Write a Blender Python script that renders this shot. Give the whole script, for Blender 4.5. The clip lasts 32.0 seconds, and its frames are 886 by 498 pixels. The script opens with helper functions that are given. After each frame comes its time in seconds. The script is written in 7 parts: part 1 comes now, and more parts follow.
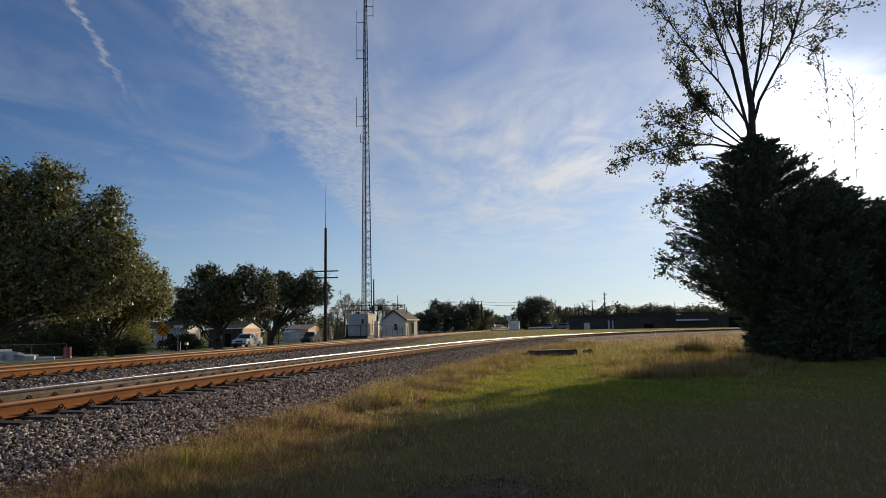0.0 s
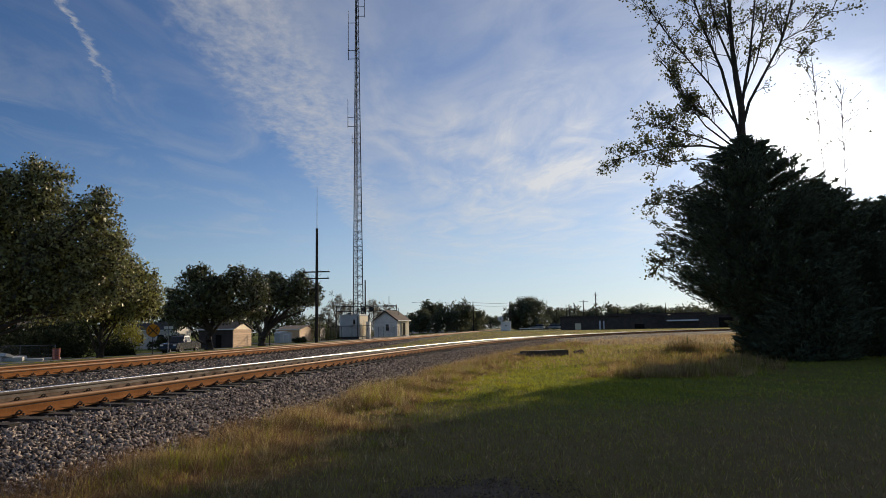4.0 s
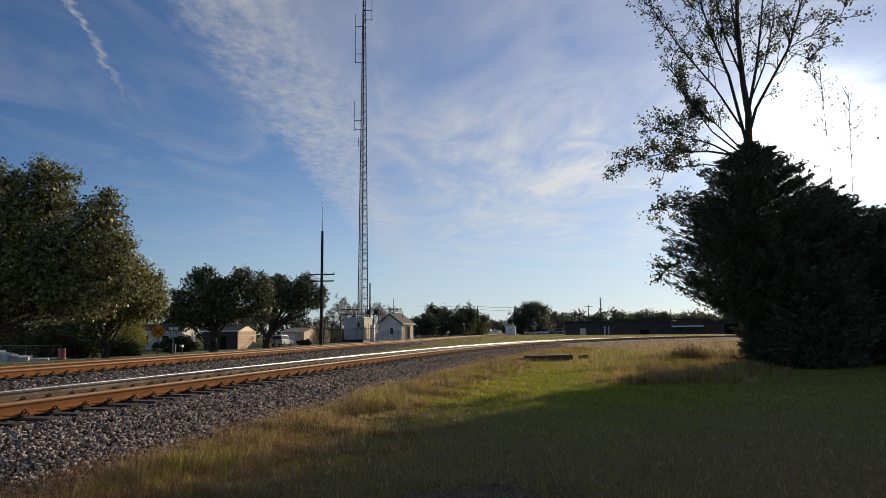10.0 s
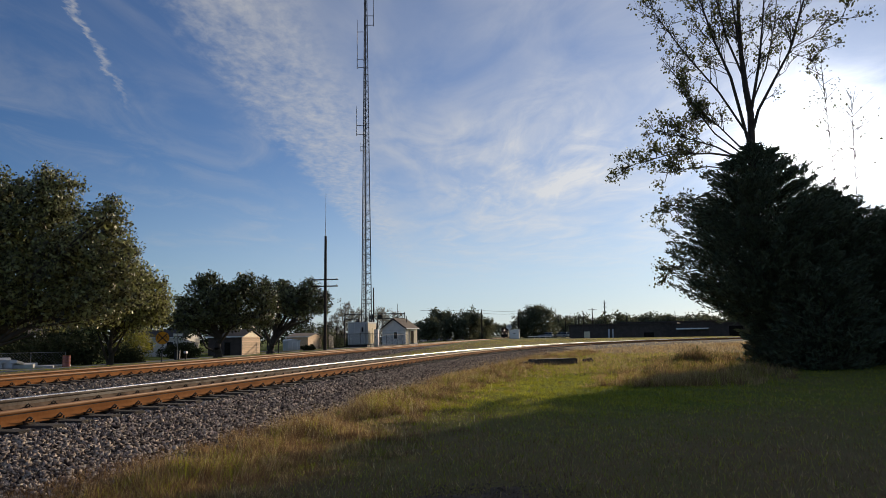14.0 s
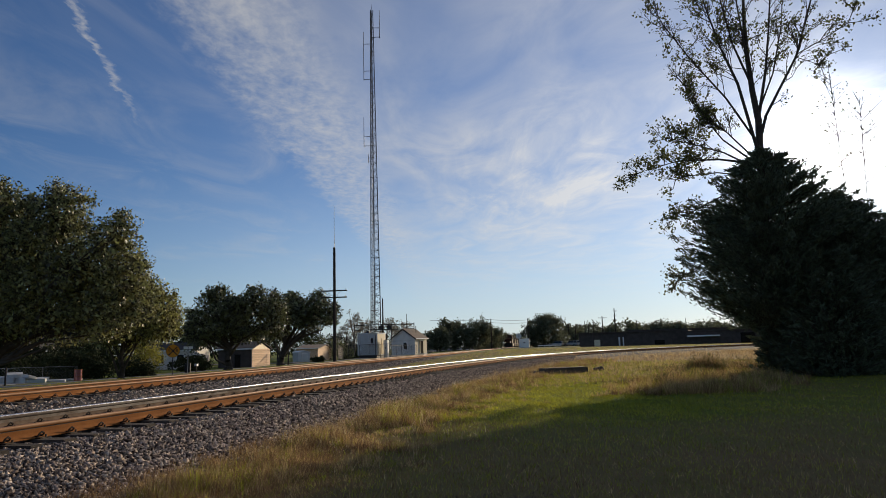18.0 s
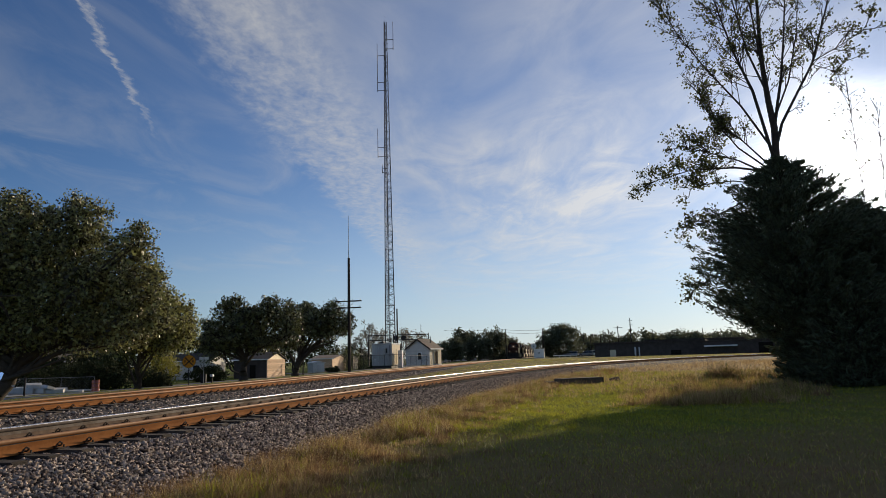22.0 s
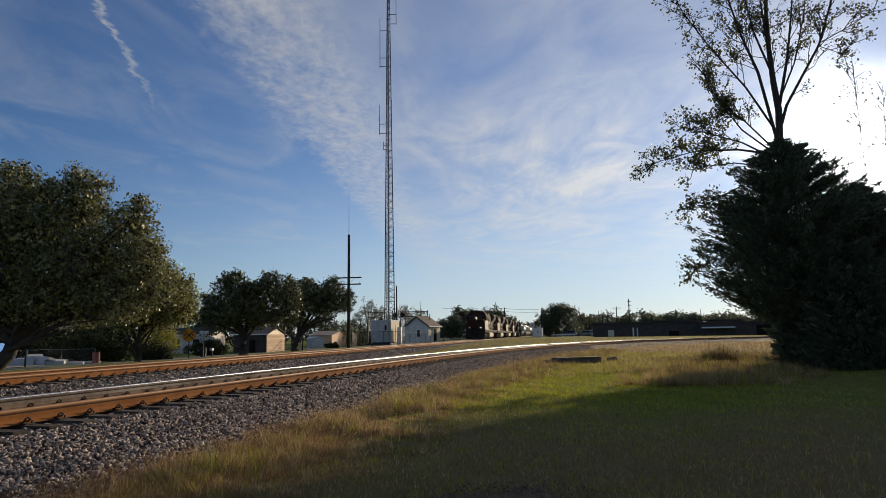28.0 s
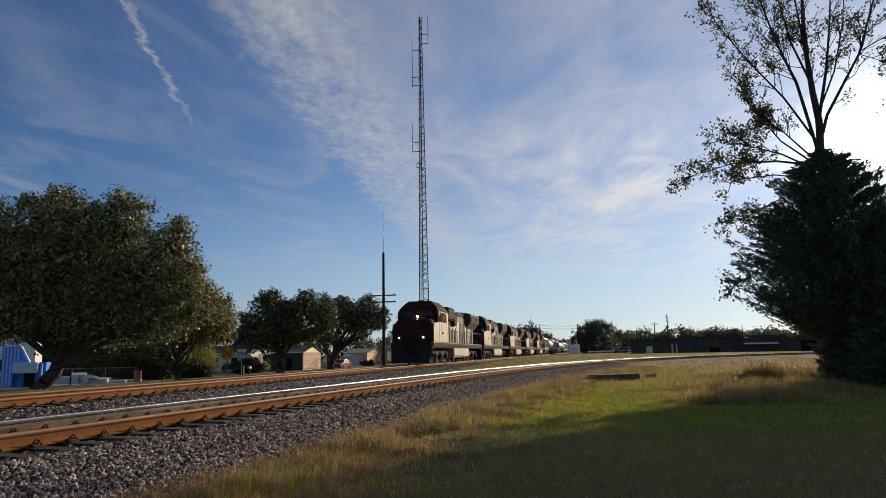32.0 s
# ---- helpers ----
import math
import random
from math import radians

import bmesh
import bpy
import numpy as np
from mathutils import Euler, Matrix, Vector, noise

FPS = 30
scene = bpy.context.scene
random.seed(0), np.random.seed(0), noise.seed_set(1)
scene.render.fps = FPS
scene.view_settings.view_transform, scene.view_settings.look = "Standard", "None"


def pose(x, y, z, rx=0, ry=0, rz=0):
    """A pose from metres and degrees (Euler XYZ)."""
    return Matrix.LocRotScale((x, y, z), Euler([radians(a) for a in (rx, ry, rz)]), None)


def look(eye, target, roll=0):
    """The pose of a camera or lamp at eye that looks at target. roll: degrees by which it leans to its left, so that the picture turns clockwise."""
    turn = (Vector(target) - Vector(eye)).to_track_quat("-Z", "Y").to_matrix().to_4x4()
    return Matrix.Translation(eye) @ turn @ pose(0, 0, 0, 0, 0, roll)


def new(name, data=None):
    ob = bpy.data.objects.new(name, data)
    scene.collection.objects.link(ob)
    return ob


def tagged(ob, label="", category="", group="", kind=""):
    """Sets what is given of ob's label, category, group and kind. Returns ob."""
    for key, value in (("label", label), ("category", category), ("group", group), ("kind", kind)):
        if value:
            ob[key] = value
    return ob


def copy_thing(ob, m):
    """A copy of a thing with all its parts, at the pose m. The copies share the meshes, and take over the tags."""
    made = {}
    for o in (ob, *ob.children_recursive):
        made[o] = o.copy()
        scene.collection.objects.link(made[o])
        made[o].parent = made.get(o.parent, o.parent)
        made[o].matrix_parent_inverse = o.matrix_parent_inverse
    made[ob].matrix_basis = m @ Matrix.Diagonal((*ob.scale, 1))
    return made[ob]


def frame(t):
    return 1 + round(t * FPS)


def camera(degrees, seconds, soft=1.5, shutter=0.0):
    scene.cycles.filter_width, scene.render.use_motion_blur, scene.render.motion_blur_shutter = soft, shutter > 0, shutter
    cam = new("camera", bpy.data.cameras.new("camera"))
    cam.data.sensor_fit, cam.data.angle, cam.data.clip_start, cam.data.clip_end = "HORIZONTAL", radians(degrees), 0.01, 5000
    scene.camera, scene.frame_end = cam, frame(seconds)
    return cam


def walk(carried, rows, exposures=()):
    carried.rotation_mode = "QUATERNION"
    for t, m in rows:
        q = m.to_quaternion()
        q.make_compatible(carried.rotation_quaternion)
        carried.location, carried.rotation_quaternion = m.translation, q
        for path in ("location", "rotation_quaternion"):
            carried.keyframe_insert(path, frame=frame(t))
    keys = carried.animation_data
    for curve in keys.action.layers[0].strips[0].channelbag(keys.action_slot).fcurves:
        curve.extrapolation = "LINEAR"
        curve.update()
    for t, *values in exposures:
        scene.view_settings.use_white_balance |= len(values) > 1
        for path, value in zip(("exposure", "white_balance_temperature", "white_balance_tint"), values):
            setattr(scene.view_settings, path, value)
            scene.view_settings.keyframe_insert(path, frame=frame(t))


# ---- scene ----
# ---- camera: a phone held by hand beside the line, panning a little ----
cam = camera(66.6, 32.0, soft=0.85)
EYE = (0.0, 0.0, 0.80)
walk(cam, [(t, pose(*EYE, 90 + pitch, roll, yaw)) for t, yaw, pitch, roll in (
    (0,0.24,6.72,1.00), (0.5,0.91,6.75,1.08), (1,0.90,6.61,1.30), (1.5,0.72,6.91,1.48), (2,0.87,6.57,1.35), (2.5,0.02,6.38,1.02),
    (3,-0.66,6.33,0.90), (3.5,-0.62,6.56,1.00), (5.5,0.15,6.92,0.88), (6,0.27,6.82,0.76), (6.5,0.21,6.81,0.71), (7,0.22,6.81,0.68),
    (7.5,0.27,6.91,1.11), (8,0.64,6.62,0.83), (8.5,0.30,6.56,0.71), (9,-0.08,6.72,0.78), (9.5,-0.21,6.96,0.73), (10,-0.10,7.08,0.54),
    (10.5,0.01,7.07,0.18), (11,-0.15,7.00,0.57), (11.5,-0.01,7.01,0.66), (12,-0.00,7.22,0.77), (12.5,-0.07,7.32,0.73), (13,0.00,7.37,0.95),
    (13.5,0.07,7.44,0.95), (14,0.23,7.44,0.96), (14.5,0.21,7.41,1.09), (16.5,0.07,7.43,1.26), (17,0.11,7.66,1.45), (17.5,0.60,8.04,1.35),
    (18,1.04,8.29,1.58), (18.5,0.98,8.62,1.47), (19,1.06,8.87,1.42), (19.5,0.92,8.97,1.27), (20,1.36,9.18,1.02), (20.5,1.85,9.23,1.29),
    (21,1.78,9.62,1.87), (21.5,2.07,9.62,1.64), (22,2.26,9.18,1.64), (22.5,2.13,8.81,1.46), (23,2.44,8.68,1.46), (23.5,2.69,8.14,1.86),
    (24,2.88,7.95,1.92), (24.5,3.03,8.14,2.06), (25,2.94,8.39,1.64), (25.5,2.39,8.09,1.59), (27.5,1.69,7.08,0.71), (28,2.16,7.31,0.79),
    (28.5,2.60,7.32,1.01), (29,2.89,7.51,1.15), (29.5,3.09,7.88,1.23), (30,3.66,8.01,1.50), (30.5,4.26,8.57,1.39), (31,4.65,8.72,1.29),
    (31.5,4.71,8.90,1.04), (32,5.11,8.80,1.02),
)], exposures=[(0, 0.0), (32, 0.0)])

# ---- sky and sun ----
SUN_AZ, SUN_EL = radians(29.9), radians(12.7)
SUN_DIR = Vector((math.sin(SUN_AZ) * math.cos(SUN_EL), math.cos(SUN_AZ) * math.cos(SUN_EL), math.sin(SUN_EL)))


def nd(tree, kind, **inputs):
    n = tree.nodes.new(kind)
    for k, v in inputs.items():
        n.inputs[k.replace("_", " ")].default_value = v
    return n


def calc(tree, op, a, b=None, clamp=False):
    n = tree.nodes.new("ShaderNodeMath")
    n.operation, n.use_clamp = op, clamp
    for i, v in enumerate((a, b)):
        if v is None:
            continue
        if isinstance(v, (int, float)):
            n.inputs[i].default_value = v
        else:
            tree.links.new(v, n.inputs[i])
    return n.outputs[0]


def smooth(tree, v, lo, hi, a=0.0, b=1.0):
    n = tree.nodes.new("ShaderNodeMapRange")
    n.interpolation_type = "SMOOTHSTEP"
    for i, x in enumerate((lo, hi, a, b)):
        n.inputs[i + 1].default_value = x
    tree.links.new(v, n.inputs[0])
    return n.outputs[0]


def mixed(tree, fac, a, b):
    n = tree.nodes.new("ShaderNodeMix")
    n.data_type = "RGBA"
    for sock, v in ((n.inputs[0], fac), (n.inputs[6], a), (n.inputs[7], b)):
        if isinstance(v, (int, float)):
            sock.default_value = v
        elif isinstance(v, tuple):
            sock.default_value = (*v, 1) if len(v) == 3 else v
        else:
            tree.links.new(v, sock)
    return n.outputs[2]


def make_world():
    w = bpy.data.worlds.new("evening_sky")
    scene.world = w
    w.use_nodes = True
    t = w.node_tree
    bg = t.nodes["Background"]
    sky = t.nodes.new("ShaderNodeTexSky")
    sky.sky_type, sky.sun_disc = "NISHITA", False
    sky.sun_elevation, sky.sun_rotation = SUN_EL, SUN_AZ
    sky.air_density, sky.dust_density, sky.ozone_density = 1.0, 0.15, 4.0
    co = t.nodes.new("ShaderNodeTexCoord").outputs["Generated"]
    sep = t.nodes.new("ShaderNodeSeparateXYZ")
    t.links.new(co, sep.inputs[0])
    up = calc(t, "MAXIMUM", sep.outputs[2], 0.02)
    qx, qy = calc(t, "DIVIDE", sep.outputs[0], up), calc(t, "DIVIDE", sep.outputs[1], up)
    # plane of high cloud
    comb = t.nodes.new("ShaderNodeCombineXYZ")
    t.links.new(qx, comb.inputs[0]), t.links.new(qy, comb.inputs[1])

    def cloud(scale, stretch, turn, detail, rough, dist):
        m = t.nodes.new("ShaderNodeMapping")
        m.inputs["Rotation"].default_value = (0, 0, radians(turn))
        m.inputs["Scale"].default_value = (scale, scale * stretch, 1)
        t.links.new(comb.outputs[0], m.inputs[0])
        n = nd(t, "ShaderNodeTexNoise", Scale=1.0, Detail=detail, Roughness=rough, Distortion=dist)
        t.links.new(m.outputs[0], n.inputs["Vector"])
        return n.outputs[0]

    fine = cloud(15.0, 0.55, 58, 7, 0.62, 0.3)
    tiny = cloud(30.0, 0.8, 20, 5, 0.6, 0.2)
    mid = cloud(2.2, 0.55, 70, 6, 0.6, 0.8)
    wide = cloud(0.7, 0.6, 30, 4, 0.55, 0.5)
    wob = calc(t, "MULTIPLY", calc(t, "SUBTRACT", mid, 0.5), 0.5)
    bx = calc(t, "ADD", qx, wob)
    edge = calc(t, "ADD", qx, calc(t, "ADD", calc(t, "MULTIPLY", wob, 0.42), calc(t, "MULTIPLY", calc(t, "SUBTRACT", fine, 0.5), 0.16)))
    band = calc(t, "MULTIPLY", smooth(t, edge, -0.90, -0.74), smooth(t, bx, -0.56, -0.26, 1, 0))
    veil = calc(t, "MULTIPLY", calc(t, "MULTIPLY", smooth(t, edge, -0.80, -0.3), smooth(t, qy, 2.1, 3.3, 0.62, 1.0)), smooth(t, wide, 0.22, 0.58))
    tex = calc(t, "ADD", smooth(t, fine, 0.30, 0.74, 0.18, 0.72), smooth(t, tiny, 0.3, 0.7, 0.0, 0.28))
    d1 = calc(t, "MULTIPLY", band, calc(t, "MULTIPLY", tex, 0.56))
    d2 = calc(t, "MULTIPLY", veil, calc(t, "MULTIPLY", smooth(t, mid, 0.12, 0.86), 0.84))
    d3 = calc(t, "MULTIPLY", smooth(t, wide, 0.42, 0.72), calc(t, "MULTIPLY", smooth(t, mid, 0.40, 0.72), 0.36))
    # old condensation trail
    along = calc(t, "ADD", calc(t, "MULTIPLY", calc(t, "SUBTRACT", qy, 1.92), 0.285), calc(t, "ADD", qx, 1.095))
    puff = calc(t, "MULTIPLY", calc(t, "SUBTRACT", fine, 0.5), 0.11)
    off = calc(t, "ABSOLUTE", calc(t, "ADD", along, calc(t, "ADD", puff, calc(t, "MULTIPLY", wob, 0.30))))
    trail = calc(t, "MULTIPLY", smooth(t, off, 0.001, 0.022, 1, 0), calc(t, "MULTIPLY", smooth(t, qy, 2.15, 3.0, 1, 0), smooth(t, mid, 0.30, 0.55, 0.35, 1.0)))
    d4 = calc(t, "MULTIPLY", trail, calc(t, "MULTIPLY", smooth(t, tiny, 0.25, 0.65, 0.3, 1.0), 0.62))
    # bright wisps drawn out below the veil
    ex, ey = calc(t, "SUBTRACT", qx, 0.5), calc(t, "MULTIPLY", calc(t, "SUBTRACT", qy, 4.4), 0.42)
    rad = calc(t, "SQRT", calc(t, "ADD", calc(t, "MULTIPLY", ex, ex), calc(t, "MULTIPLY", ey, ey)))
    wisp = cloud(5.0, 0.22, 52, 6, 0.62, 0.6)
    d5 = calc(t, "MULTIPLY", smooth(t, rad, 0.1, 1.0, 1, 0), smooth(t, wisp, 0.40, 0.72, 0.1, 0.62))
    dens = calc(t, "ADD", calc(t, "ADD", d1, d2), calc(t, "ADD", calc(t, "ADD", d3, d5), d4), True)
    dens = calc(t, "MULTIPLY", dens, smooth(t, sep.outputs[2], 0.03, 0.2))
    dens = calc(t, "MULTIPLY", dens, 0.8)
    # thin ice cloud lights up towards the sun
    dot = t.nodes.new("ShaderNodeVectorMath")
    dot.operation = "DOT_PRODUCT"
    dot.inputs[1].default_value = SUN_DIR
    t.links.new(co, dot.inputs[0])
    near = calc(t, "MAXIMUM", dot.outputs["Value"], 0.0)
    glow = calc(t, "ADD", calc(t, "MULTIPLY", calc(t, "POWER", near, 7.0), 3.6), calc(t, "MULTIPLY", calc(t, "POWER", near, 190.0), 30.0))
    lum = calc(t, "ADD", glow, 6.4)
    cl = t.nodes.new("ShaderNodeMix")
    cl.data_type = "RGBA"
    cl.inputs[0].default_value = 1
    cl.blend_type = "MULTIPLY"
    cl.inputs[6].default_value = (1.0, 0.99, 0.97, 1)
    t.links.new(lum, cl.inputs[7])
    tint = t.nodes.new("ShaderNodeMix")
    tint.data_type, tint.blend_type = "RGBA", "MULTIPLY"
    tint.inputs[0].default_value = 1
    tint.inputs[7].default_value = (0.84, 0.95, 1.16, 1)
    t.links.new(sky.outputs[0], tint.inputs[6])
    # pale haze low over the land
    hazec = mixed(t, 1.0, (1, 1, 1), (7.6, 9.0, 10.2))
    low = calc(t, "MULTIPLY", smooth(t, sep.outputs[2], 0.0, 0.28, 0.52, 0.0), smooth(t, near, 0.35, 0.92, 0.20, 1.0))
    clear = mixed(t, low, tint.outputs[2], hazec)
    col = mixed(t, dens, clear, cl.outputs[2])
    # haze of scattered light round the sun itself
    halo = t.nodes.new("ShaderNodeMix")
    halo.data_type, halo.blend_type = "RGBA", "ADD"
    halo.inputs[0].default_value = 1
    t.links.new(col, halo.inputs[6])
    hz = calc(t, "ADD", calc(t, "ADD", calc(t, "MULTIPLY", calc(t, "POWER", near, 60.0), 1.6), calc(t, "MULTIPLY", calc(t, "POWER", near, 4.0), 1.9)), calc(t, "MULTIPLY", calc(t, "POWER", near, 500.0), 40.0))
    hc = mixed(t, 1.0, (1, 1, 1), (1, 0.97, 0.92))
    sc = t.nodes.new("ShaderNodeVectorMath")
    sc.operation = "SCALE"
    t.links.new(hc, sc.inputs[0]), t.links.new(hz, sc.inputs["Scale"])
    t.links.new(sc.outputs[0], halo.inputs[7])
    t.links.new(halo.outputs[2], bg.inputs[0])
    bg.inputs[1].default_value = 0.075


make_world()
sun = new("sun", bpy.data.lights.new("sun", "SUN"))
sun.data.energy, sun.data.angle, sun.data.color = 4.2, radians(0.6), (1.0, 0.80, 0.56)
sun.matrix_world = look(tuple(SUN_DIR * 60), (0, 0, 0))

# ---- materials ----


def material(name, a, b, rough=0.8, metal=0.0, scale=4.0, fine=40.0, bump=0.2, per=0.0, spec=0.4, glow=0.0, island=0.0, back=0.0):
    """Two colours mixed by broad stains and fine grain; per: change from piece to piece."""
    m = bpy.data.materials.new(name)
    m.use_nodes = True
    t = m.node_tree
    bs = t.nodes["Principled BSDF"]
    co = t.nodes.new("ShaderNodeTexCoord").outputs["Object"]
    n1 = nd(t, "ShaderNodeTexNoise", Scale=scale, Detail=5.0, Roughness=0.6)
    n2 = nd(t, "ShaderNodeTexNoise", Scale=fine, Detail=3.0, Roughness=0.6)
    t.links.new(co, n1.inputs["Vector"]), t.links.new(co, n2.inputs["Vector"])
    f = calc(t, "ADD", calc(t, "MULTIPLY", smooth(t, n1.outputs[0], 0.3, 0.7), 0.65), calc(t, "MULTIPLY", n2.outputs[0], 0.35), True)
    col = mixed(t, f, a, b)
    if per or island:
        rnd = t.nodes.new("ShaderNodeObjectInfo").outputs["Random"] if per else t.nodes.new("ShaderNodeNewGeometry").outputs["Random Per Island"]
        amt = per or island
        hs = t.nodes.new("ShaderNodeHueSaturation")
        t.links.new(smooth(t, rnd, 0, 1, 1 - amt, 1 + amt), hs.inputs["Value"])
        if island:
            t.links.new(calc(t, "ADD", 0.5, calc(t, "MULTIPLY", calc(t, "SUBTRACT", rnd, 0.5), 0.05 * amt)), hs.inputs["Hue"])
        t.links.new(col, hs.inputs["Color"])
        col = hs.outputs[0]
    t.links.new(col, bs.inputs["Base Color"])
    t.links.new(smooth(t, n2.outputs[0], 0.2, 0.8, max(rough - 0.1, 0.03), min(rough + 0.1, 1)), bs.inputs["Roughness"])
    bs.inputs["Metallic"].default_value = metal
    bs.inputs["Specular IOR Level"].default_value = spec
    if bump:
        bp = nd(t, "ShaderNodeBump", Strength=bump, Distance=0.02)
        t.links.new(n2.outputs[0], bp.inputs["Height"]), t.links.new(bp.outputs[0], bs.inputs["Normal"])
    if glow:
        bs.inputs["Emission Color"].default_value = (*a, 1)
        bs.inputs["Emission Strength"].default_value = glow
    if back:
        tr = t.nodes.new("ShaderNodeBsdfTranslucent")
        t.links.new(col, tr.inputs["Color"])
        mx = t.nodes.new("ShaderNodeMixShader")
        mx.inputs[0].default_value = back
        t.links.new(bs.outputs[0], mx.inputs[1]), t.links.new(tr.outputs[0], mx.inputs[2])
        t.links.new(mx.outputs[0], t.nodes["Material Output"].inputs["Surface"])
    return m


def glass_material(name, tint):
    m = material(name, tint, tint, 0.10, 0.0, 3, 9, 0.0, spec=0.25)
    return m


RUST = material("rusted_steel", (0.17, 0.062, 0.018), (0.33, 0.14, 0.045), 0.9, 0.0, 1.5, 30, 0.25, spec=0.08)
RUST_TOP = material("dull_rail_head", (0.22, 0.10, 0.040), (0.34, 0.18, 0.085), 0.6, 0.1, 1.5, 40, 0.1, spec=0.25)
GREASY = material("greasy_rail_web", (0.085, 0.052, 0.032), (0.36, 0.325, 0.28), 0.85, 0.0, 1.7, 22, 0.3, spec=0.12)
STAIN = material("brown_stained_rail_foot", (0.05, 0.034, 0.024), (0.24, 0.17, 0.12), 0.9, 0.0, 3.0, 26, 0.3, spec=0.1)
POLISHED = material("polished_rail_head", (0.62, 0.62, 0.62), (0.72, 0.72, 0.72), 0.31, 1.0, 2.0, 60, 0.0)
TIE = material("creosoted_timber", (0.030, 0.024, 0.020), (0.085, 0.068, 0.055), 0.9, 0, 3, 45, 0.5, per=0.35)
CLIP = material("dark_clip_steel", (0.022, 0.016, 0.012), (0.05, 0.032, 0.022), 0.7, 0.3, 8, 60, 0.2)
STONE = material("crushed_granite", (0.125, 0.098, 0.083), (0.46, 0.375, 0.315), 0.9, 0, 9, 60, 0.4, island=0.8, spec=0.12)
STONE_PIECE = material("loose_granite_stone", (0.14, 0.11, 0.095), (0.40, 0.335, 0.285), 0.9, 0, 9, 60, 0.4, per=0.5, spec=0.12)
# bed tinted almost black: shade in the stone gaps put into the colour
BED = material("ballast_gap_shade", (0.032, 0.027, 0.023), (0.085, 0.07, 0.06), 0.95, 0, 9, 60, 0.8)
ASPHALT = material("worn_asphalt", (0.10, 0.10, 0.10), (0.17, 0.165, 0.16), 0.85, 0, 0.5, 40, 0.3)
TAN_GRASS = material("dry_grass", (0.24, 0.145, 0.058), (0.62, 0.44, 0.22), 0.7, 0, 3.5, 16, 0, island=0.6, back=0.4)
PALE_STALK = material("bleached_stalks", (0.55, 0.44, 0.24), (0.68, 0.58, 0.36), 0.7, 0, 0.6, 9, 0, island=0.3, back=0.4)
RUSSET_GRASS = material("russet_stalks", (0.13, 0.070, 0.034), (0.36, 0.215, 0.105), 0.8, 0, 3.5, 16, 0, island=0.35, back=0.3)
GREEN_GRASS = material("lawn_grass", (0.20, 0.235, 0.016), (0.42, 0.395, 0.045), 0.65, 0, 0.5, 7, 0, island=0.5, back=0.52)
# pear leaf lightened for crowns with many lit flecks
LEAF_PEAR = material("leathery_leaves", (0.085, 0.098, 0.036), (0.29, 0.27, 0.105), 0.48, 0, 0.5, 5, 0, island=0.9, spec=0.55, back=0.22)
# yellower, brighter copy of the pear leaf: sunlight put into the colour
LEAF_SUNLIT = material("sunlit_pear_leaves", (0.13, 0.138, 0.045), (0.34, 0.315, 0.11), 0.45, 0, 0.5, 5, 0, island=0.85, spec=0.5, back=0.30)
# darker copy of the same pear leaf: crown shade put into the colour
LEAF_DARK = material("shaded_pear_leaves", (0.050, 0.062, 0.026), (0.15, 0.15, 0.060), 0.45, 0, 0.5, 5, 0, island=0.85, spec=0.5, back=0.14)
LEAF_GOLD = material("yellowing_leaves", (0.20, 0.20, 0.035), (0.32, 0.28, 0.055), 0.5, 0, 0.6, 5, 0, island=0.4, back=0.5)
LEAF_CEDAR = material("cedar_sprays", (0.068, 0.085, 0.048), (0.11, 0.13, 0.075), 0.7, 0, 0.7, 6, 0, island=0.4, back=0.15)
LEAF_POPLAR = material("thin_autumn_leaves", (0.07, 0.085, 0.025), (0.13, 0.13, 0.045), 0.5, 0, 0.8, 6, 0, island=0.4, back=0.4)
# far foliage made paler and greyer: distance haze put into the colour
LEAF_MIST = material("haze_paled_far_foliage", (0.075, 0.088, 0.052), (0.15, 0.155, 0.095), 0.8, 0, 0.15, 1.2, 0, island=0.4, back=0.42)
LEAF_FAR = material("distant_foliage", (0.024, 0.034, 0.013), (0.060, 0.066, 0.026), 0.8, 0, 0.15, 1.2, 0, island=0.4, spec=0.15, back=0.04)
LEAF_PALE = material("thin_pale_twigs", (0.19, 0.17, 0.13), (0.28, 0.25, 0.19), 0.8, 0, 0.3, 2, 0, island=0.3, back=0.2)
BARK = material("rough_bark", (0.030, 0.023, 0.018), (0.078, 0.060, 0.046), 0.9, 0, 3, 26, 0.7)
GALV = material("galvanised_steel", (0.22, 0.22, 0.23), (0.34, 0.34, 0.35), 0.5, 0.6, 2, 30, 0.1)
DARK_STEEL = material("weathered_dark_steel", (0.035, 0.035, 0.038), (0.075, 0.072, 0.072), 0.6, 0.4, 2, 30, 0.1)
POLE_WOOD = material("tarred_pole_wood", (0.022, 0.017, 0.014), (0.06, 0.046, 0.036), 0.9, 0, 2, 30, 0.4)
SIGN_YELLOW = material("warning_yellow", (0.80, 0.36, 0.015), (0.72, 0.30, 0.012), 0.45, 0, 3, 30, 0.02)
SIGN_BLACK = material("sign_black", (0.012, 0.012, 0.012), (0.02, 0.02, 0.02), 0.5, 0, 5, 30, 0)
BRICK = material("tan_brick", (0.36, 0.22, 0.13), (0.74, 0.56, 0.38), 0.85, 0, 6, 7, 0.3, per=0.25)
MORTAR = material("mortar", (0.36, 0.30, 0.24), (0.46, 0.40, 0.33), 0.95, 0, 3, 60, 0.4)
CREAM = material("cream_siding", (0.70, 0.59, 0.39), (0.80, 0.70, 0.50), 0.7, 0, 1.2, 30, 0.1)
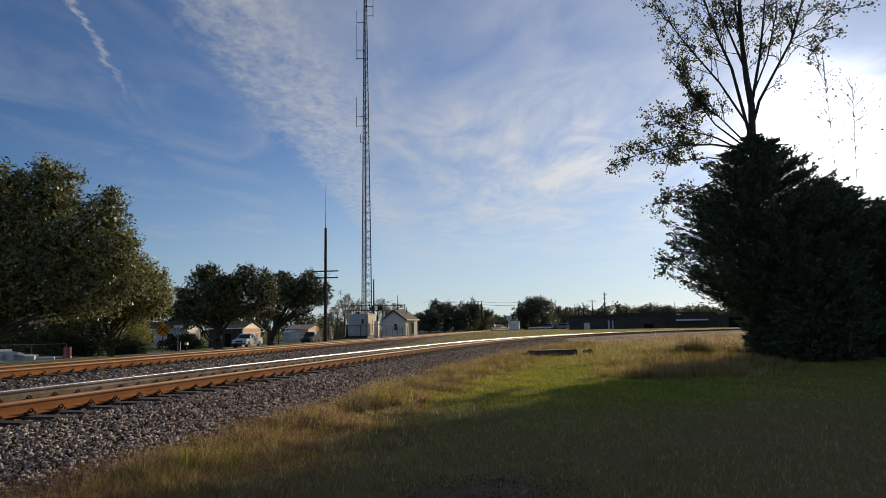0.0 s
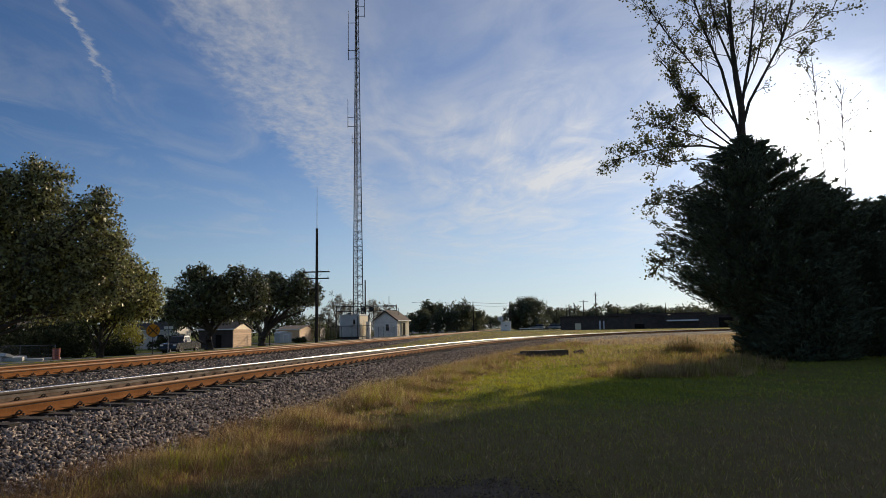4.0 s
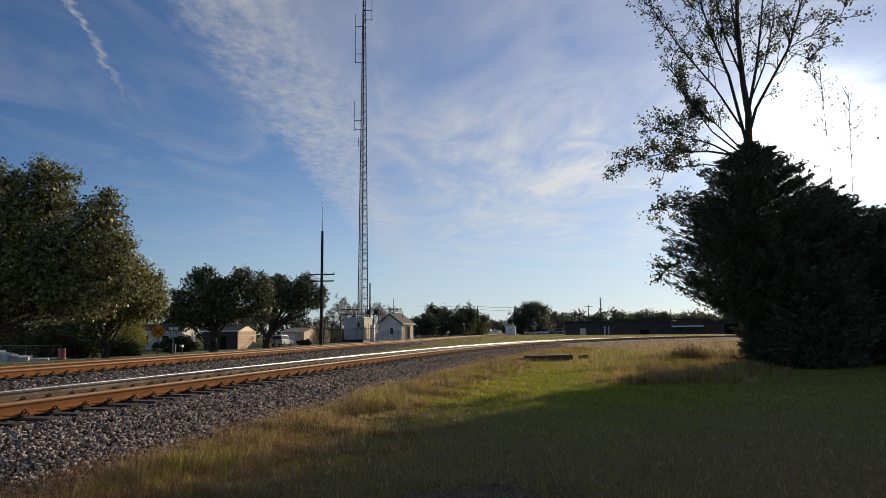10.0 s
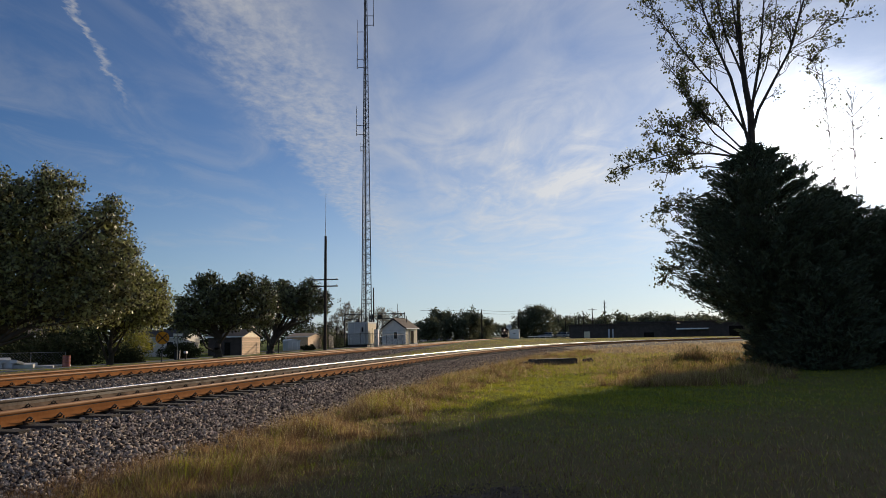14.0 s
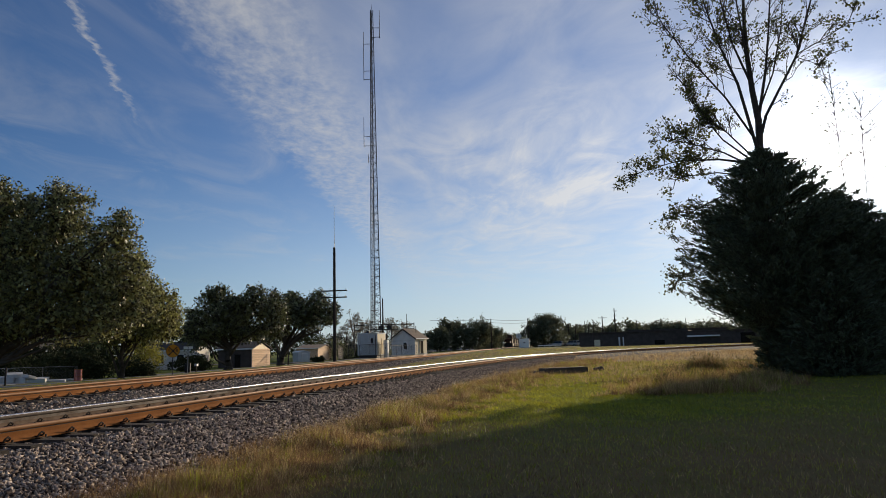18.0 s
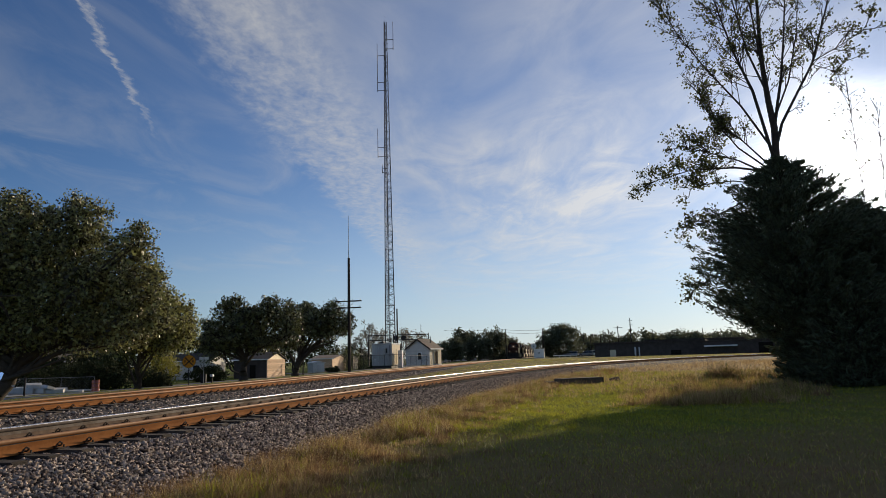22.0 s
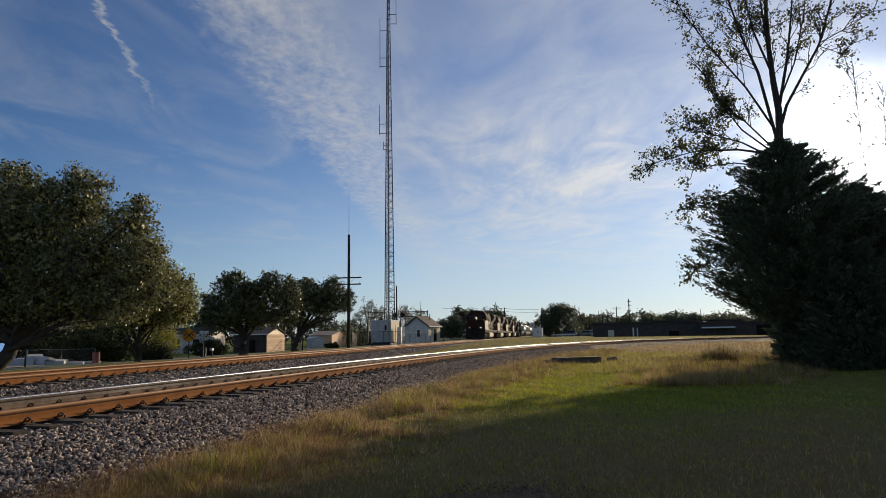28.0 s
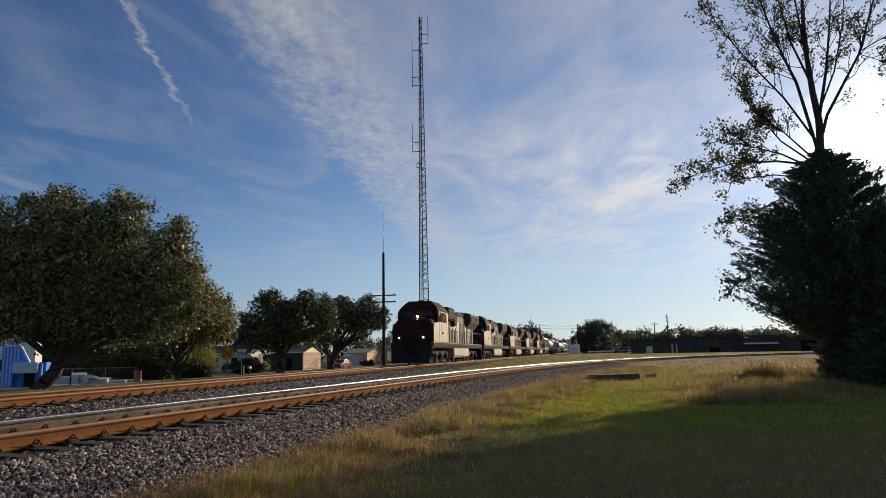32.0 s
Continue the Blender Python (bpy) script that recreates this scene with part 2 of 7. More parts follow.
WHITEWOOD = material("weathered_white_boards", (0.60, 0.57, 0.52), (0.72, 0.70, 0.66), 0.75, 0, 1.3, 30, 0.15, per=0.06)
GREYBOX = material("pale_grey_steel_sheet", (0.52, 0.53, 0.54), (0.62, 0.63, 0.63), 0.5, 0.2, 1.0, 25, 0.05)
# roof colour darkened to hold the shade over the houses
DARKROOF = material("shade_dark_shingles", (0.028, 0.025, 0.023), (0.06, 0.052, 0.046), 0.9, 0, 2, 40, 0.4)
ROOF = material("weathered_shingles", (0.10, 0.078, 0.062), (0.19, 0.15, 0.115), 0.9, 0, 2, 40, 0.4, per=0.2)
# dark brown brick; on the houses it also holds their shade
DARKWALL = material("brown_and_shaded_brick", (0.055, 0.044, 0.038), (0.10, 0.078, 0.066), 0.9, 0, 1.0, 20, 0.3)
BLUE = material("bright_blue_paint", (0.05, 0.22, 0.70), (0.08, 0.30, 0.80), 0.5, 0, 2, 30, 0.05)
PALEBLUE = material("faded_blue_canvas", (0.48, 0.60, 0.76), (0.56, 0.68, 0.82), 0.8, 0, 2, 30, 0.1)
CONCRETE = material("pale_concrete", (0.52, 0.50, 0.46), (0.66, 0.64, 0.60), 0.9, 0, 2, 30, 0.3)
EARTH = material("bare_earth", (0.085, 0.062, 0.042), (0.19, 0.145, 0.105), 0.95, 0, 3, 30, 0.6, spec=0.1)
APRON = material("dusty_concrete_yard", (0.26, 0.235, 0.20), (0.40, 0.37, 0.32), 0.95, 0, 0.6, 18, 0.4)
OLDSLAB = material("stained_old_concrete", (0.055, 0.044, 0.035), (0.14, 0.115, 0.09), 0.95, 0, 3, 30, 0.5)
WINDOW = glass_material("dark_window_glass", (0.02, 0.024, 0.03))
DOORBLACK = material("dark_doorway", (0.014, 0.012, 0.010), (0.03, 0.025, 0.02), 0.9, 0, 2, 20, 0.1, spec=0.03)
WHITE = material("white_paint", (0.74, 0.74, 0.72), (0.82, 0.82, 0.80), 0.5, 0, 2, 30, 0.05)
CARWHITE = material("white_car_paint", (0.68, 0.69, 0.70), (0.74, 0.75, 0.76), 0.25, 0.05, 2, 20, 0, spec=0.6)
CARDARK = material("dark_blue_car_paint", (0.020, 0.024, 0.036), (0.032, 0.036, 0.05), 0.22, 0.3, 2, 20, 0, spec=0.7)
CARSILVER = material("silver_car_paint", (0.24, 0.25, 0.27), (0.31, 0.32, 0.34), 0.38, 0.2, 2, 20, 0, spec=0.5)
CARRED = material("dusty_red_car_paint", (0.26, 0.085, 0.085), (0.34, 0.13, 0.125), 0.25, 0.2, 2, 20, 0, spec=0.6)
RUBBER = material("tyre_rubber", (0.018, 0.018, 0.018), (0.035, 0.034, 0.033), 0.85, 0, 5, 40, 0.2)
CHROME = material("bright_alloy", (0.55, 0.55, 0.56), (0.65, 0.65, 0.66), 0.25, 0.9, 4, 40, 0)
LAMPRED = material("red_lens", (0.35, 0.01, 0.01), (0.45, 0.02, 0.02), 0.2, 0, 5, 30, 0, spec=0.7)
LAMPCLEAR = material("clear_lens", (0.6, 0.6, 0.58), (0.7, 0.7, 0.68), 0.12, 0.2, 5, 30, 0, spec=0.8)
LOCO_YELLOW = material("faded_yellow_paint", (0.30, 0.22, 0.11), (0.44, 0.36, 0.225), 0.6, 0, 0.6, 12, 0.03)
LOCO_GREY = material("dark_grey_paint", (0.035, 0.033, 0.031), (0.085, 0.08, 0.075), 0.75, 0, 0.6, 12, 0.05)
LOCO_DARK = material("sooty_black_steel", (0.016, 0.015, 0.014), (0.036, 0.033, 0.030), 0.85, 0.0, 1.5, 20, 0.15, spec=0.1)
# front turned from the sun: its shade is put into this dark brown
NOSE = material("shade_dark_nose_paint", (0.030, 0.015, 0.011), (0.060, 0.029, 0.021), 0.85, 0, 0.8, 14, 0.05, spec=0.08)
LOCO_RED = material("red_sill_stripe", (0.35, 0.03, 0.02), (0.42, 0.05, 0.03), 0.5, 0, 2, 20, 0)
HEADLIGHT = material("burning_headlight", (1.0, 0.86, 0.62), (1.0, 0.86, 0.62), 0.4, 0, 3, 20, 0, glow=5.0)
TANK = material("dusty_tan_wagon_paint", (0.42, 0.36, 0.28), (0.55, 0.48, 0.39), 0.6, 0, 0.5, 10, 0.05)
TANKBLACK = material("black_tank_wagon_paint", (0.025, 0.024, 0.023), (0.06, 0.055, 0.05), 0.5, 0, 0.5, 10, 0.05)
GREENBOX = material("green_cabinet_paint", (0.05, 0.22, 0.06), (0.08, 0.30, 0.09), 0.5, 0, 2, 20, 0)

# ---- mesh helpers ----
RNG = np.random.default_rng(11)


def mesh_np(name, verts, faces, mats=(), idx=None, smooth_shade=False):
    """A mesh from arrays; faces is an (n, 3) or (n, 4) array."""
    me = bpy.data.meshes.new(name)
    verts, faces = np.asarray(verts, np.float32), np.asarray(faces, np.int32)
    k = faces.shape[1]
    me.vertices.add(len(verts)), me.loops.add(faces.size), me.polygons.add(len(faces))
    me.vertices.foreach_set("co", verts.ravel())
    me.loops.foreach_set("vertex_index", faces.ravel())
    me.polygons.foreach_set("loop_start", np.arange(0, faces.size, k, dtype=np.int32))
    if idx is not None:
        me.polygons.foreach_set("material_index", np.asarray(idx, np.int32))
    if smooth_shade:
        me.polygons.foreach_set("use_smooth", np.ones(len(faces), bool))
    for m in mats:
        me.materials.append(m)
    me.update(calc_edges=True)
    me.validate()
    return me


def under(ob, parent):
    if parent is not None:
        ob.parent = parent
    return ob


def part(name, bm, material_, parent, label=""):
    """One mesh object under a thing or a part."""
    if isinstance(bm, bpy.types.Mesh):
        me = bm
    else:
        me = bpy.data.meshes.new(name)
        bmesh.ops.recalc_face_normals(bm, faces=bm.faces)
        bm.to_mesh(me)
        bm.free()
    if material_ is not None and not me.materials:
        me.materials.append(material_)
    ob = under(new(name, me), parent)
    return tagged(ob, label) if label else ob


def thing(name, m, label, category, group="", kind=""):
    ob = new(name)
    ob.matrix_basis = m
    return tagged(ob, label, category, group, kind)


def bx(size, at=(0, 0, 0), rot=(0, 0, 0), bevel=0.0, bm=None, taper=1.0):
    """A box whose base centre is at; bevelled edges if asked."""
    bm = bm or bmesh.new()
    m = pose(at[0], at[1], at[2], *rot) @ Matrix.Translation((0, 0, size[2] / 2)) @ Matrix.Diagonal((*size, 1))
    r = bmesh.ops.create_cube(bm, size=1, matrix=m)
    if taper != 1.0:
        top = sorted(r["verts"], key=lambda v: v.co.z)[4:]
        for v in top:
            v.co.x, v.co.y = at[0] + (v.co.x - at[0]) * taper, at[1] + (v.co.y - at[1]) * taper
    if bevel:
        es = list({e for v in r["verts"] for e in v.link_edges})
        bmesh.ops.bevel(bm, geom=es, offset=bevel, segments=2, affect="EDGES")
    return bm


def rod(p0, p1, r0, r1=None, n=8, bm=None):
    bm = bm or bmesh.new()
    p0, p1 = Vector(p0), Vector(p1)
    d = p1 - p0
    m = Matrix.Translation((p0 + p1) / 2) @ d.to_track_quat("Z", "Y").to_matrix().to_4x4()
    bmesh.ops.create_cone(bm, cap_ends=True, segments=n, radius1=r0, radius2=r0 if r1 is None else r1, depth=d.length, matrix=m)
    return bm


def prism(pts, depth, axis="y", at=0.0, bm=None):
    """A profile of (a, z) points pushed out by depth along axis, centred on at."""
    bm = bm or bmesh.new()
    mk = (lambda a, z, d: (a, d, z)) if axis == "y" else (lambda a, z, d: (d, a, z))
    f = [bm.verts.new(mk(a, z, at - depth / 2)) for a, z in pts]
    g = [bm.verts.new(mk(a, z, at + depth / 2)) for a, z in pts]
    n = len(pts)
    bm.faces.new(f), bm.faces.new(list(reversed(g)))
    for i in range(n):
        bm.faces.new((f[i], g[i], g[(i + 1) % n], f[(i + 1) % n]))
    return bm


def rods_np(segs, n=6):
    """Tapered tubes (p0, p1, r0, r1) joined into arrays of vertices and quads."""
    V, F, c = [], [], 0
    ang = np.arange(n) * 2 * np.pi / n
    for p0, p1, r0, r1 in segs:
        p0, p1 = np.asarray(p0, float), np.asarray(p1, float)
        d = p1 - p0
        d = d / (np.linalg.norm(d) + 1e-9)
        a = np.cross(d, (0.3, 0.5, 0.81) if abs(d[2]) > 0.9 else (0, 0, 1.0))
        a /= np.linalg.norm(a)
        b = np.cross(d, a)
        ring = np.outer(np.cos(ang), a) + np.outer(np.sin(ang), b)
        V += [p0 + ring * r0, p1 + ring * r1]
        i = np.arange(n)
        F.append(np.stack([c + i, c + (i + 1) % n, c + n + (i + 1) % n, c + n + i], 1))
        c += 2 * n
    return np.concatenate(V), np.concatenate(F)


def leaves_np(P, size, out=None, aspect=0.6, spread=1.0):
    """Small two-sided blades at the points P, turned at random."""
    n = len(P)
    d = RNG.normal(size=(n, 3)) * spread
    if out is not None:
        d = d + out
    d /= np.linalg.norm(d, axis=1)[:, None] + 1e-9
    a = np.cross(d, RNG.normal(size=(n, 3)))
    a /= np.linalg.norm(a, axis=1)[:, None] + 1e-9
    s = (size * RNG.uniform(0.6, 1.3, n))[:, None]
    w = a * s * aspect * 0.5
    V = np.stack([P - d * s * 0.5, P + w, P + d * s * 0.5, P - w], 1).reshape(-1, 3)
    return V, np.arange(4 * n).reshape(-1, 4)


# ---- plan of the two tracks ----
FAR_A, FAR_B = -12.05, 0.128          # nearer rail of the straight track: x = FAR_A + FAR_B * y
FAR_Z, NEAR_Z = 0.04, 0.0             # rail tops
HEAD = math.atan(FAR_B)
FAR_T, FAR_N = np.array([math.sin(HEAD), math.cos(HEAD)]), np.array([-math.cos(HEAD), math.sin(HEAD)])
HALF = 0.7525


def far_line(side, step=2.0, lo=-60.0, hi=900.0):
    """Points of the straight track, side metres to the left of its centre."""
    s = np.arange(lo, hi, step)
    return np.array([FAR_A, 0]) + FAR_N * (HALF + side) + np.outer(s, FAR_T)


def near_line(side, step=0.5, lo=-60.0, hi=205.0):
    """Points of the curving track, side metres to the left of its centre."""
    s = np.arange(lo, hi, step)
    k = np.clip((s + 2.0) / 71.5, 0, 1) / 117.6
    a = np.cumsum(k) * step
    a += radians(11.145) - np.interp(0, s, a)
    t = np.stack([np.sin(a), np.cos(a)], 1)
    p = np.cumsum(t, 0) * step
    n = np.stack([-t[:, 1], t[:, 0]], 1)
    n0 = np.array([-math.cos(radians(11.145)), math.sin(radians(11.145))])
    p += n0 * 8.41 - np.array([np.interp(0, s, p[:, 0]), np.interp(0, s, p[:, 1])])
    return p + n * (side - HALF)


MID = near_line(0.0)
MID_T = np.gradient(MID, axis=0)
MID_T /= np.linalg.norm(MID_T, axis=1)[:, None]


def beside_near(x, y):
    """Distance to the right of the curving track's centre."""
    x, y = np.atleast_1d(x).astype(float), np.atleast_1d(y).astype(float)
    out = np.empty(len(x))
    for i in range(0, len(x), 20000):
        dx, dy = x[i:i + 20000, None] - MID[None, :, 0], y[i:i + 20000, None] - MID[None, :, 1]
        j = np.argmin(dx * dx + dy * dy, 1)
        r = np.arange(len(j))
        d = np.sqrt(dx[r, j] ** 2 + dy[r, j] ** 2)
        cross = dx[r, j] * MID_T[j, 1] - dy[r, j] * MID_T[j, 0]
        out[i:i + 20000] = np.where(cross > 0, d, -d)
    return out


def beside_far(x, y):
    return (np.asarray(x) - FAR_A - FAR_B * np.asarray(y)) * math.cos(HEAD) + HALF


def ground_z(x, y):
    x, y = np.atleast_1d(x).astype(float), np.atleast_1d(y).astype(float)
    u, v = beside_far(x, y), beside_near(x, y)
    left = np.interp(-u, [2.5, 7.7, 11.5, 14.5, 17.5, 20.5, 60, 200, 400], [-0.34, -0.30, -0.50, -0.74, -0.82, -1.33, -1.28, -0.9, -0.3])
    mid = np.interp(y, [-50, 40, 75, 120, 200], [-0.42, -0.40, -0.24, -0.10, -0.06])
    right = np.interp(v, [1.6, 3.0, 8, 40, 200], [-0.36, -0.70, -0.72, -0.70, -0.55])
    z = np.where(v > 0, right, np.where(u < -1, left, mid))
    far = np.clip((y - 140) / 140, 0, 1)
    z = z * (1 - far) + far * np.maximum(z, -0.12)
    bump = 0.03 * np.sin(x * 0.9 + 1.3 * np.sin(y * 0.4)) * np.cos(y * 0.7) + 0.015 * np.sin(x * 3.1 + y * 2.3)
    return z + bump * ((v > 3) | (u < -13) | ((u > 3) & (v < -3)))


# ---- ground ----
def grid_axis(fine_lo, fine_hi, step, far, grow=1.22):
    a = list(np.arange(fine_lo, fine_hi + 1e-6, step))
    d = step
    while a[-1] < far:
        d *= grow
        a.append(a[-1] + d)
    d = step
    while a[0] > -far:
        d *= grow
        a.insert(0, a[0] - d)
    return np.array(a)


def make_ground():
    X, Y = grid_axis(-36, 18, 0.45, 2600), grid_axis(-6, 60, 0.5, 2600)
    gx, gy = np.meshgrid(X, Y)
    x, y = gx.ravel(), gy.ravel()
    z = ground_z(x, y)
    nx = len(X)
    i = np.arange(nx - 1)[None, :] + np.arange(len(Y) - 1)[:, None] * nx
    F = np.stack([i, i + 1, i + nx + 1, i + nx], -1).reshape(-1, 4)
    me = mesh_np("ground", np.stack([x, y, z], 1), F, smooth_shade=True)
    v = beside_near(x, y)
    dry = np.clip(np.interp(v, [-2, 2, 3.2, 4.4, 6.5, 200], [0.1, 1, 0.95, 0.8, 0.38, 0.3]), 0, 1)
    # lawn tinted greener in its sunlit part and browner where the thicket shades it
    dry = np.where((v > 6.0) & (y > 14), 0.10, np.where((v > 5.2) & (y > 13), np.minimum(dry, 0.3), dry))
    dry = np.where((v > 4) & (y < 14), np.maximum(dry, np.interp(y, [9, 13.5], [0.85, 0.45])), dry)
    dry = np.where((v > 4) & (y < 27), np.maximum(dry, np.interp(x - 0.3 * y, [0, 3], [0, 0.35])), dry)
    dry = np.where((v > 0) & (y > 27), np.maximum(dry, np.interp(v, [0, 14, 22], [1, 0.8, 0.25])), dry)
    u = beside_far(x, y)
    dry = np.where((u < -2) & (u > -13), 0.9, dry)
    dry = np.where((u > 1.5) & (v < -2), np.interp(y, [30, 60, 120, 300], [0.9, 0.62, 0.45, 0.4]), dry)
    at = me.attributes.new("dry_and_shade", "FLOAT", "POINT")
    at.data.foreach_set("value", dry.astype(np.float32))
    m = bpy.data.materials.new("turf")
    m.use_nodes = True
    t = m.node_tree
    bs = t.nodes["Principled BSDF"]
    co = t.nodes.new("ShaderNodeTexCoord").outputs["Object"]
    a = t.nodes.new("ShaderNodeAttribute")
    a.attribute_name = "dry_and_shade"
    n1, n2 = nd(t, "ShaderNodeTexNoise", Scale=0.35, Detail=6.0, Roughness=0.65), nd(t, "ShaderNodeTexNoise", Scale=14.0, Detail=5.0, Roughness=0.7)
    t.links.new(co, n1.inputs["Vector"]), t.links.new(co, n2.inputs["Vector"])
    green = mixed(t, n2.outputs[0], (0.075, 0.115, 0.015), (0.17, 0.20, 0.035))
    dryc = mixed(t, n2.outputs[0], (0.13, 0.092, 0.042), (0.28, 0.205, 0.098))
    f = calc(t, "ADD", a.outputs["Fac"], calc(t, "MULTIPLY", calc(t, "SUBTRACT", n1.outputs[0], 0.5), 1.7), True)
    t.links.new(mixed(t, f, green, dryc), bs.inputs["Base Color"])
    bs.inputs["Roughness"].default_value = 0.95
    bs.inputs["Specular IOR Level"].default_value = 0.1
    bp = nd(t, "ShaderNodeBump", Strength=0.9, Distance=0.06)
    t.links.new(n2.outputs[0], bp.inputs["Height"]), t.links.new(bp.outputs[0], bs.inputs["Normal"])
    me.materials.append(m)
    tagged(new("ground", me), "flat grassy ground with green and dry patches", "ground", kind="structure")


make_ground()


def strip(name, lines, zs, mat, label, category, kind="structure", parent=None):
    """A ribbon across several parallel lines of points with their heights."""
    k, n = len(lines), len(lines[0])
    V = np.concatenate([np.c_[l, z if np.ndim(z) else np.full(n, z)] for l, z in zip(lines, zs)])
    i = np.arange(n - 1)
    F = np.concatenate([np.stack([j * n + i, j * n + i + 1, (j + 1) * n + i + 1, (j + 1) * n + i], 1) for j in range(k - 1)])
    ob = new(name, mesh_np(name, V, F[:, ::-1], [mat], smooth_shade=True))
    under(ob, parent)
    return tagged(ob, label, category, kind=kind)


# road beyond the tree row, parallel to the straight track
ROAD = [far_line(s, 10.0, -300, 900) for s in (22.2, 24.0, 26.0, 28.4, 30.0)]
ROAD_Z = np.concatenate([ground_z(ROAD[2][:, 0], ROAD[2][:, 1])])
strip("road", ROAD, [ROAD_Z + h for h in (0.02, 0.07, 0.09, 0.07, 0.02)], ASPHALT, "grey worn asphalt road beside the line", "road")
# side road that leaves beyond the signal hut
strip("side_road", [np.c_[np.linspace(-28, -180, 20), np.linspace(118 + o, 150 + o, 20)] for o in (0, 6)], [-1.18, -1.18], ASPHALT, "grey side street between the houses", "road")

# ballast beds, coloured dark so the gaps between stones look shaded
NEAR_BED = strip("ballast_bed", [near_line(s) for s in (3.3, 2.3, 1.55, 0, -1.5, -1.75, -2.35, -3.2)], [-0.42, -0.32, -0.275, -0.235, -0.262, -0.325, -0.54, -0.80], BED, "crushed stone bed under the curving track, darkened as gap shade", "ballast")
strip("ballast_bed", [far_line(s) for s in (3.6, 1.7, 0, -1.7, -2.9)], [-0.45, -0.20, -0.19, -0.20, -0.42], BED, "crushed stone bed under the straight track, darkened as gap shade", "ballast")


def stones(name, P, size, label):
    n = len(P)
    c = np.array([[-1, -1, -1], [1, -1, -1], [1, 1, -1], [-1, 1, -1], [-1, -1, 1], [1, -1, 1], [1, 1, 1], [-1, 1, 1]], float)
    s = size * RNG.lognormal(-0.04, 0.22, (n, 1, 1)) * RNG.uniform((0.8, 0.5, 0.3), (1.5, 1.05, 0.7), (n, 1, 3))
    v = c[None] * s + RNG.normal(size=(n, 8, 3)) * s * 0.42
    ax = RNG.normal(size=(n, 3))
    ax /= np.linalg.norm(ax, axis=1)[:, None]
    th = RNG.uniform(0, 2 * np.pi, n)[:, None, None]
    a = ax[:, None, :]
    v = v * np.cos(th) + np.cross(np.broadcast_to(a, v.shape), v) * np.sin(th) + a * np.sum(v * a, 2, keepdims=True) * (1 - np.cos(th))
    V = (v + P[:, None, :]).reshape(-1, 3)
    q = np.array([[0, 3, 2, 1], [4, 5, 6, 7], [0, 1, 5, 4], [1, 2, 6, 5], [2, 3, 7, 6], [3, 0, 4, 7]])
    F = (q[None] + 8 * np.arange(n)[:, None, None]).reshape(-1, 4)
    return tagged(new(name, mesh_np(name, V, F, [STONE])), label, "ballast", kind="stuff")


def scatter_near(n, s_lo, s_hi, prof_x, prof_z, bias=1.6):
    """Random points on the curving track's bed, denser near s_lo."""
    s = s_lo + (s_hi - s_lo) * RNG.uniform(0, 1, n) ** bias
    o = RNG.uniform(min(prof_x), max(prof_x), n)
    l0 = near_line(0.0, 0.25, -8, s_hi + 1)
    t = np.gradient(l0, axis=0)
    t /= np.linalg.norm(t, axis=1)[:, None]
    q = np.arange(len(l0)) * 0.25 - 8
    at = np.stack([np.interp(s, q, l0[:, 0]), np.interp(s, q, l0[:, 1])], 1)
    tt = np.stack([np.interp(s, q, t[:, 0]), np.interp(s, q, t[:, 1])], 1)
    p = at + np.stack([tt[:, 1], -tt[:, 0]], 1) * o[:, None]
    return np.c_[p, np.interp(o, prof_x, prof_z) + RNG.normal(size=n) * 0.008]


stones("ballast_stones", scatter_near(130000, 1.2, 60, [0.86, 1.35, 1.5, 1.75, 2.35, 3.15], [-0.252, -0.252, -0.250, -0.315, -0.53, -0.77], 2.0), 0.0172, "loose grey and brown crushed stones on the slope")
stones("ballast_stones", scatter_near(24000, 2.5, 50, [-0.66, 0.66], [-0.237, -0.237], 1.5), 0.018, "crushed stones between the rails")
stones("ballast_stones", scatter_near(54000, 3, 55, [-3.6, -2.2, -0.85], [-0.36, -0.30, -0.24], 1.4), 0.0195, "crushed stones between the two tracks")
_s = RNG.uniform(4, 70, 26000)
_o = RNG.uniform(-2.6, 1.6, 26000)
_p = np.array([FAR_A, 0]) + np.outer(HALF + _o, FAR_N) + np.outer(_s, FAR_T)
stones("ballast_stones", np.c_[_p, np.interp(_o, [-2.9, -1.7, 1.7], [-0.40, -0.20, -0.20])], 0.022, "crushed stones round the straight track's sleepers")


def single_stones():
    """Larger crushed stones that lie loose on the slope, one by one."""
    kinds = []
    for k in range(10):
        bm = bx((0.044, 0.030, 0.020), (0, 0, -0.010))
        for v in bm.verts:
            v.co = v.co * random.uniform(0.7, 1.35) + Vector((random.gauss(0, 0.004), random.gauss(0, 0.004), random.gauss(0, 0.004)))
        me = bpy.data.meshes.new("stone")
        bm.to_mesh(me)
        me.materials.append(STONE_PIECE)
        kinds.append(me)
    for k, p in enumerate(scatter_near(290, 3.2, 13, [0.9, 1.5, 1.75, 2.35, 3.0], [-0.222, -0.232, -0.298, -0.51, -0.70], 1.3)):
        under(new("stone", kinds[k % 10]), NEAR_BED).matrix_basis = pose(*p, random.uniform(-40, 40), random.uniform(-40, 40), random.uniform(0, 360))


